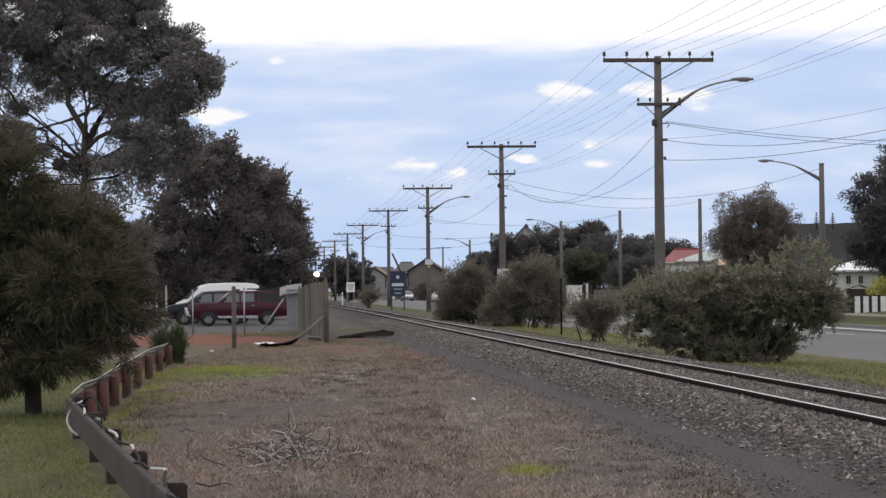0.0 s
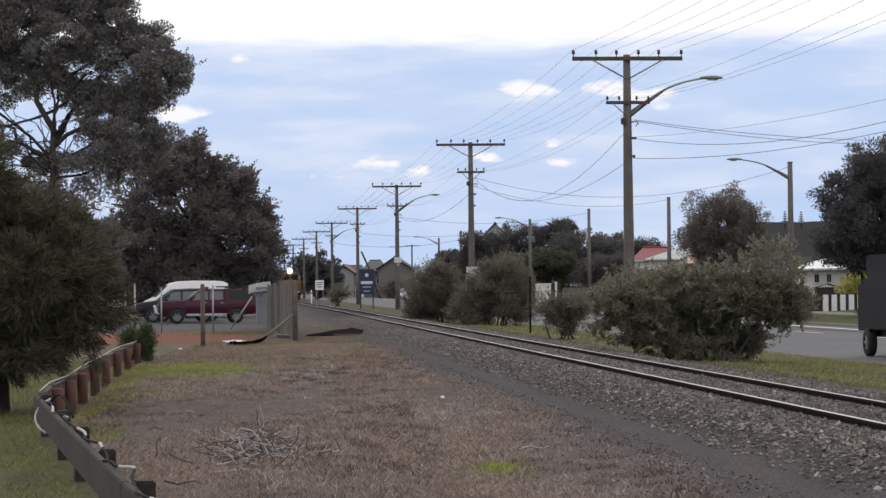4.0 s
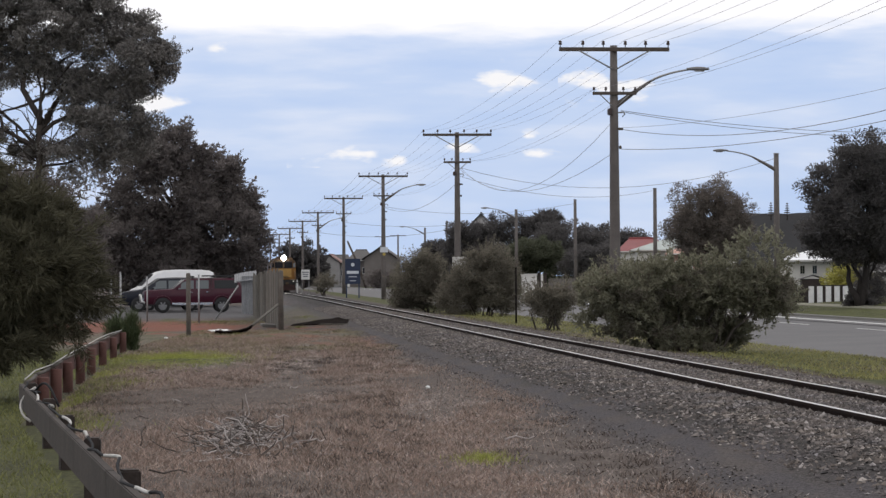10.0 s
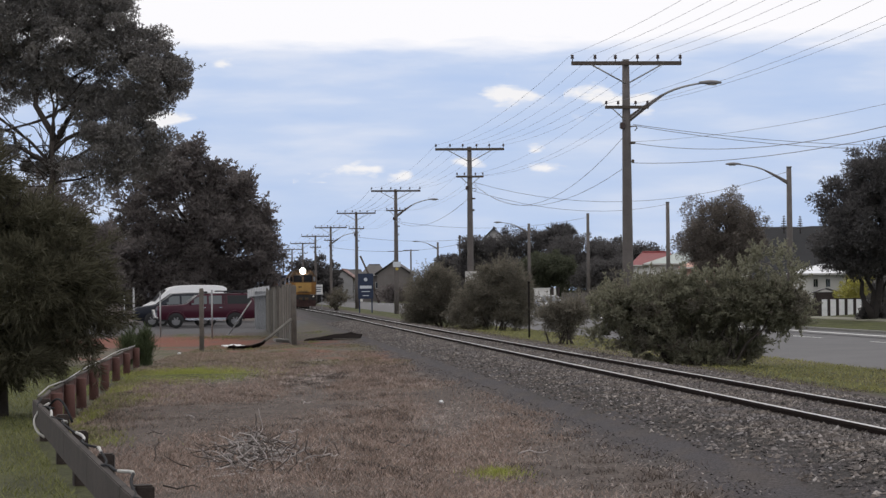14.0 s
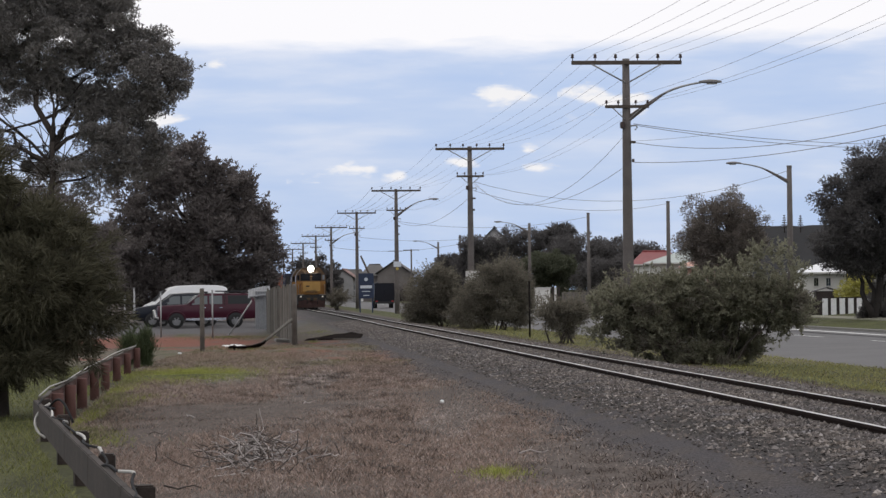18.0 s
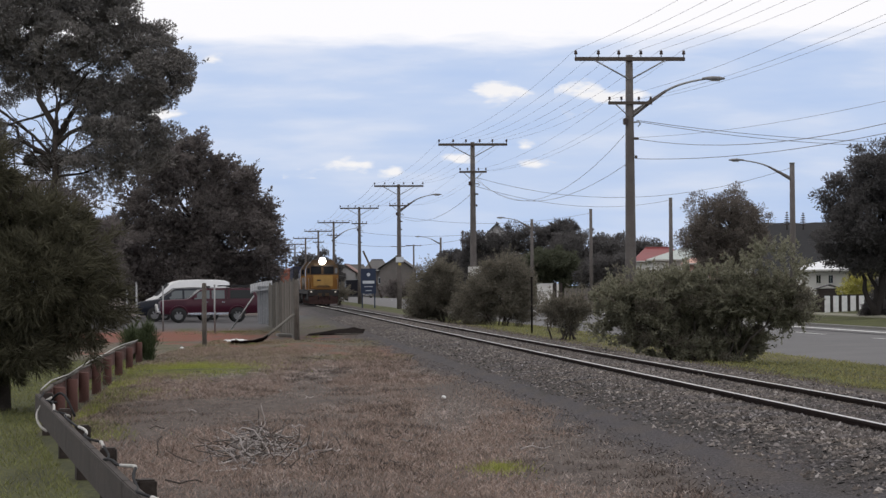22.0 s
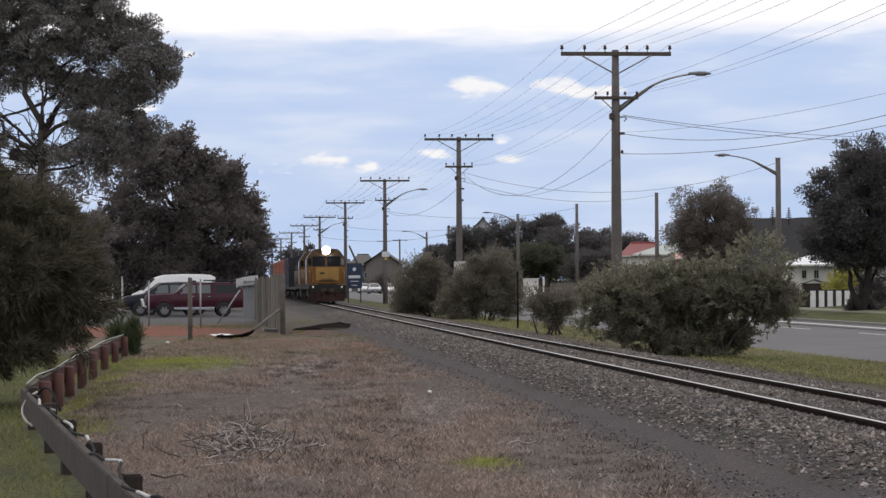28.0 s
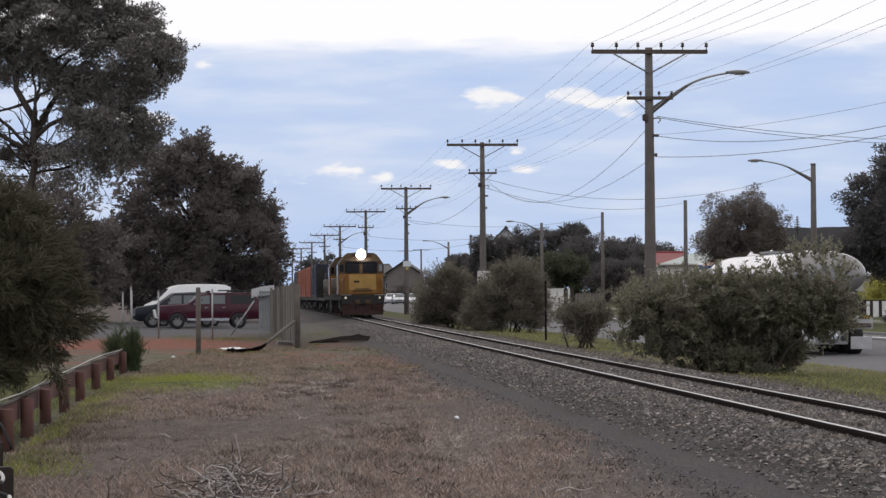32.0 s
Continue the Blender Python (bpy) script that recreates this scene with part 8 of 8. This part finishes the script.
M_CLOUD = cloud_material()
FAR = 4000.0
clouds = []
for ax, az, w, h in ((0.0516, 0.0790, 0.040, 0.016), (0.0900, 0.0742, 0.040, 0.018), (-0.0180, 0.0486, 0.038, 0.0095), (0.0070, 0.0470, 0.014, 0.008), (-0.091, 0.0700, 0.036, 0.012), (0.0580, 0.0560, 0.010, 0.006), (0.0330, 0.0505, 0.016, 0.006), (-0.063, 0.0910, 0.020, 0.007), (0.0640, 0.0490, 0.018, 0.005)):
    bm = bmesh.new()
    v = [bm.verts.new((sx * w * FAR / 2, 0.01 * (sx + sz), sz * h * FAR / 2)) for sx, sz in ((-1, -1), (1, -1), (1, 1), (-1, 1))]
    bm.faces.new(v)
    ob = part("cloud_backdrop", bm, M_CLOUD)
    tagged(ob, "small soft white cloud drifting over the town", "cloud", "drifting clouds", "structure")
    ob.matrix_basis = pose(ax * FAR, FAR, 1.6 + az * FAR)
    clouds.append(ob)

# ---------- sleepers, ballast and grass, last ----------
me = None
for i in range(215):
    y = 8 + 0.68 * i
    if me is None:
        ob = part("sleeper", boxm(0, 0, 0, 2.1, 0.2, 0.14, bev=0.008), M_SLEEPER, track)
        me = ob.data
    else:
        ob = part("sleeper", me, None, track)
    ob.matrix_basis = pose(track_x(y) + 0.01 * math.sin(i * 2.7), y, 0.115 + 0.006 * math.sin(i * 1.9), 0, 0, math.degrees(math.atan(0.0657)) + 0.6 * math.sin(i * 3.3))


def scatter_stones(n, y0, y1, seed):
    rng = np.random.default_rng(seed)
    y = y0 + (y1 - y0) * rng.random(n) ** 1.35
    u = rng.normal(0, 1.05, n)
    u = np.where(np.abs(u) > 2.2, rng.uniform(-2.1, 2.1, n), u)
    tx = np.array([track_x(v) for v in y])
    au = np.abs(u)
    top = np.interp(au, [0, 1.2, 1.6, 2.7], [0.195, 0.195, 0.165, 0.0])
    s = rng.uniform(0.010, 0.027, n) * np.where(rng.random(n) < 0.08, 1.5, 1.0)
    c = np.stack([tx + u, y, top + s * 0.2], axis=1)
    sink = np.array([1.0, 1.15, 0.75])
    base = np.array([(1, 0, 0), (-1, 0, 0), (0, 1, 0), (0, -1, 0), (0, 0, 1)], float)
    verts = c[:, None, :] + (base[None] * rng.uniform(0.6, 1.2, (n, 5, 1)) + rng.normal(0, 0.28, (n, 5, 3))) * s[:, None, None] * sink
    tri = np.array([(0, 2, 4), (2, 1, 4), (1, 3, 4), (3, 0, 4)])
    me = bpy.data.meshes.new("ballast")
    nv = n * 5
    idx = (np.arange(n)[:, None, None] * 5 + tri[None]).reshape(-1)
    me.vertices.add(nv)
    me.vertices.foreach_set("co", verts.astype(np.float32).ravel())
    me.loops.add(len(idx))
    me.loops.foreach_set("vertex_index", idx.astype(np.int32))
    me.polygons.add(len(idx) // 3)
    me.polygons.foreach_set("loop_start", np.arange(0, len(idx), 3, dtype=np.int32))
    me.update(calc_edges=True)
    return me


def scatter_chips(n, seed):
    """Loose chips strewn over the cinder strip beside the ballast."""
    rng = np.random.default_rng(seed)
    y = 15 + 75 * rng.random(n) ** 1.5
    x = 6.35 - 0.0657 * y - 2.0 - np.abs(rng.normal(0, 0.8, n))
    s = rng.uniform(0.006, 0.022, (n, 1, 1))
    a = rng.uniform(0, 6.28, n)
    d = np.stack([np.cos(a), np.sin(a)], axis=1)
    c = np.stack([x, y, 0.03 + 0 * x], axis=1)[:, None, :]
    q = np.stack([np.concatenate([d, np.zeros((n, 1))], 1), np.concatenate([np.stack([-d[:, 1], d[:, 0]], 1), np.full((n, 1), 0.3)], 1), np.concatenate([-d, np.full((n, 1), 0.8)], 1)], axis=1)
    return quads("gravel", c + q * s, 3)


tagged(part("gravel", scatter_chips(15000, 72), M_STONE), "scattered stone chips on the cinder strip", "gravel", kind="stuff")
tagged(part("ballast", scatter_stones(265000, 7, 130, 71), M_STONE), "loose grey ballast stones along the track", "ballast", kind="stuff")


def blades(name, xy, height, width, seed, lean=0.5, foot=0.0):
    rng = np.random.default_rng(seed)
    n = len(xy)
    h = height * (0.45 + 0.9 * rng.random((n, 1)))
    a = rng.uniform(0, 2 * np.pi, n)
    side = np.stack([np.cos(a), np.sin(a), np.zeros(n)], axis=1) * width * 0.5
    tip = np.concatenate([rng.normal(0, lean, (n, 2)) * h, h], axis=1)
    c = np.concatenate([xy, np.zeros((n, 1)) + np.reshape(foot, (-1, 1))], axis=1)
    return quads(name, np.stack([c - side, c + side, c + tip], axis=1), 3)


rng = np.random.default_rng(81)


def patchy(pts, seed, scale, keep):
    """Keeps the points that lie in the denser patches."""
    v = np.array([noise.noise((p[0] * scale, p[1] * scale * 0.14, seed)) for p in pts])
    return pts[v + rng.normal(0, 0.12, len(pts)) > keep]


def field(n, y0, y1, power=1.6):
    y = y0 + (y1 - y0) * rng.random(n) ** power
    tx = 6.35 - 0.0657 * y
    left = np.interp(y, [p[1] for p in FENCE], [p[0] for p in FENCE]) + 0.1
    pts = np.stack([left + (tx - 1.9 - left) * rng.random(n), y], axis=1)
    # the grass thins out unevenly towards the ballast
    rag = np.array([noise.noise((p[0] * 0.9, p[1] * 0.12, 4.0)) + 0.6 * noise.noise((p[0] * 2.5, p[1] * 0.5, 8.0)) for p in pts])
    edge = pts[:, 0] - (tx - 2.75) - 1.1 * rag
    return pts[edge < rng.normal(0, 0.3, n)]


def tufts(centres, per, spread):
    """Blades gathered in loose clumps round the given points."""
    c = np.repeat(centres, per, axis=0)
    return c + rng.normal(0, 1, c.shape) * np.array([spread, spread * 1.6])


dry = patchy(field(200000, 15, 70), 1.0, 0.8, -0.2)
olive = np.concatenate([patchy(field(16000, 56, 80, 1.0), 15.0, 0.7, -0.1), tufts(field(60, 58, 78, 1.0), 50, 0.09), np.stack([-6.4 + 1.3 * rng.normal(0, 1, 1500), 93.5 + 2.2 * rng.normal(0, 1, 1500)], 1)])
tagged(part("olive_grass", blades("olive_grass", olive, 0.05, 0.016, 93, 0.8), M_OLIVE), "olive-tan rough grass before the yard", "grass", kind="stuff")
tagged(part("dry_grass", blades("dry_grass", dry, 0.045, 0.010, 82, 0.9), M_DRY), "dry brown matted grass over the open ground", "grass", kind="stuff")
straw = np.concatenate([field(9000, 15, 60), patchy(field(26000, 15, 66), 9.0, 0.9, 0.12)])
tagged(part("straw", blades("straw", straw, 0.03, 0.007, 87, 3.0), M_STRAW), "pale straw lying flat on the turf", "grass", kind="stuff")


matted = tufts(patchy(field(1500, 16, 62), 11.0, 0.7, 0.0), 34, 0.075)
tagged(part("matted_tufts", blades("matted_tufts", matted, 0.055, 0.010, 91, 0.8), M_OLDGRASS), "dark withered tufts in the dry turf", "grass", kind="stuff")
pale = tufts(patchy(field(1300, 16, 62), 13.0, 0.7, 0.0), 22, 0.07)
tagged(part("pale_tufts", blades("pale_tufts", pale, 0.05, 0.008, 92, 1.2), M_STRAW), "pale straw tufts in the dry turf", "grass", kind="stuff")
tall = patchy(field(2600, 16, 60), 5.0, 0.6, 0.1)
tagged(part("dry_stalks", blades("dry_stalks", tall, 0.16, 0.007, 83, 0.35), M_DRY), "taller dry grass stalks standing out of the turf", "grass", kind="stuff")


def disc(n, x, y, rx, ry):
    a, r = rng.uniform(0, 2 * np.pi, n), np.abs(rng.normal(0, 0.55, n))
    return np.stack([x + rx * r * np.cos(a), y + ry * r * np.sin(a)], axis=1)


ly = 14 + 44 * rng.random(26000) ** 1.5
lx = np.interp(ly, [p[1] for p in FENCE], [p[0] for p in FENCE]) - 0.12 - 2.7 * rng.random(26000) ** 1.3
fy = 27 + 26 * rng.random(11000)
fx = np.interp(fy, [p[1] for p in FENCE], [p[0] for p in FENCE]) + 0.15 + np.abs(rng.normal(0, 0.4, 11000))
vy = 40 + 90 * rng.random(34000) ** 1.4
vx = 15.4 - 0.0778 * vy - 0.3 - 5.2 * rng.random(34000)
green = np.concatenate([np.stack([lx, ly], 1), patchy(np.stack([fx, fy], 1), 2.0, 1.2, -0.05), disc(250, -3.6, 70, 0.3, 1.5), disc(1500, -6.9, 95.5, 1.7, 2.5), disc(160, -4.7, 74.0, 0.16, 0.5), disc(300, -3.3, 84.0, 0.35, 2.0), disc(500, -2.9, 95.0, 0.8, 5.0), disc(500, -3.9, 106.0, 0.8, 6.0)])
turf = np.concatenate([disc(16000, -4.6, 51.3, 1.5, 4.6), disc(900, 0.75, 22.2, 0.3, 0.8), patchy(np.stack([fx, fy], 1), 7.0, 1.5, 0.12)])
tagged(part("fresh_turf", blades("fresh_turf", turf, 0.055, 0.011, 86, 0.7), M_TURF), "fresh green turf in bright patches", "grass", kind="stuff")
tagged(part("green_grass", blades("green_grass", green, 0.05, 0.010, 84, 0.7), M_GREEN), "green grass in patches along the rail fence", "grass", kind="stuff")


def verge_foot(pts):
    """The height of the ground between the ballast and the edge of the road."""
    out = []
    for x, y in pts:
        a, b = track_x(y) + 2.8, max(road_near(y) - 0.8, track_x(y) + 3.4)
        f = min(max((x - a) / (b - a), 0), 1)
        out.append(-0.02 + (road_z(y) + 0.07 + 0.02) * f - 0.015)
    return np.array(out)


verge = np.stack([vx, vy], 1)
verge = verge[[x > track_x(y) + 2.5 + 0.5 * noise.noise((x, y * 0.3, 1.0)) for x, y in verge]]
fringe = np.array([track_x(y) + 3.6 + 0.7 * noise.noise((x * 0.6, y * 0.25, 6.0)) for x, y in verge])
withered = np.concatenate([patchy(verge, 3.0, 0.5, 0.22), verge[(verge[:, 0] < fringe)]])
verge = verge[(verge[:, 0] > fringe) | (rng.random(len(verge)) < 0.3)]
tagged(part("verge_straw", blades("verge_straw", withered, 0.05, 0.018, 88, 1.0, verge_foot(withered)), M_OLDGRASS), "withered grass on the road verge", "grass", kind="stuff")
tagged(part("verge_grass", blades("verge_grass", verge, 0.065, 0.018, 85, 0.8, verge_foot(verge)), M_VERGE), "rough grass on the road verge", "grass", kind="stuff")


# ---------- what moves ----------
def train_pose(middle, half):
    """On the rails: the pose of a vehicle by the places of its two bogies."""
    a, b = middle - half, middle + half
    xa, xb = track_x(a), track_x(b)
    return pose((xa + xb) / 2, middle, RAIL_TOP, 0, 0, math.degrees(math.atan2(xa - xb, b - a)))


def lane_pose(lane, y, back=False):
    x = lane - 0.0778 * y
    return pose(x, y, road_height(x, y), 0, 0, 4.45 + (180 if back else 0))


def spin(wheel, rate, t0, t1, dt):
    """Turns a wheel about its own axle at so many degrees a second."""
    at = wheel.matrix_basis.copy()
    rows, t = [(0.0, at)], t0
    if t0 > 0:
        rows.append((t0, at))
    while t + dt <= t1 + 1e-6:
        t += dt
        rows.append((t, at @ pose(0, 0, 0, rate * (t - t0))))
    if t1 < 32.0:
        rows.append((32.0, rows[-1][1]))
    walk(wheel, rows)


def motions():
    speed = 5.3
    for ob, back in TRAIN:
        walk(ob, [(2.0 * k, train_pose(314.9 - speed * 2.0 * k + back, 4.3)) for k in range(17)])
    for w in loco_wheels:
        spin(w, -math.degrees(speed / 0.46), 0.0, 32.0, 0.1)
    # the silver car comes towards the camera and leaves the view
    walk(car_a, [(k * 1.0, lane_pose(LANE_IN, 98.5 - 14.1 * (k - 20.0))) for k in range(33)])
    for w in wheels_a:
        spin(w, -math.degrees(14.1 / 0.31), 18.5, 21.2, 1 / 30)
    walk(car_b, [(0.0, lane_pose(LANE_IN, 520)), (20.0, lane_pose(LANE_IN, 490)), (24.0, lane_pose(LANE_IN, 445)), (28.0, lane_pose(LANE_IN, 379)), (32.0, lane_pose(LANE_IN, 366))])
    walk(car_d, [(0.0, lane_pose(LANE_IN, 500)), (20.0, lane_pose(LANE_IN, 440)), (24.0, lane_pose(LANE_IN, 375)), (28.0, lane_pose(LANE_IN, 357)), (32.0, lane_pose(LANE_IN, 350))])
    # a white car turns off behind the bushes, and comes back out later
    away = pose(13.5, 300, road_z(300) + 0.5, 0, 0, -60)
    walk(car_c, [(0.0, lane_pose(LANE_IN, 317)), (3.5, lane_pose(LANE_IN, 314)), (4.5, pose(2.2, 306, road_z(306) + 0.08, 0, 0, 40)), (6.5, away), (21.0, away), (23.0, pose(2.2, 306, road_z(306) + 0.08, 0, 0, 10)), (24.0, lane_pose(LANE_IN, 318)), (32.0, lane_pose(LANE_IN, 326))])
    walk(boxvan, [(t, lane_pose(LANE_OUT, y)) for t, y in ((0.0, 0.6), (2.75, 43.8), (5.5, 87.0), (9.0, 142.0), (12.0, 182.5), (15.5, 228.0), (19.0, 281.0), (22.5, 335.0), (27.0, 400.0), (32.0, 472.0))])
    # the tanker and its trailer pull past on the near lane
    rows_t = [(0.0, -47.0), (20.0, -47.0)] + [(21.6 + 0.8 * k, 63.5 + 12.1 * (0.8 * k - 8.0)) for k in range(13)] + [(32.0, 91.35)]
    for ob in (truck, trailer):
        walk(ob, [(t, lane_pose(LANE_OUT, y)) for t, y in rows_t])
    for w in truck_wheels + trailer_wheels:
        spin(w, -math.degrees(12.1 / 0.48), 28.9, 32.0, 1 / 30)
    for ob in clouds:
        p = ob.matrix_basis.translation
        walk(ob, [(0.0, pose(p.x, p.y, p.z)), (32.0, pose(p.x - 0.0206 * FAR, p.y, p.z - 0.0008 * FAR))])


motions()
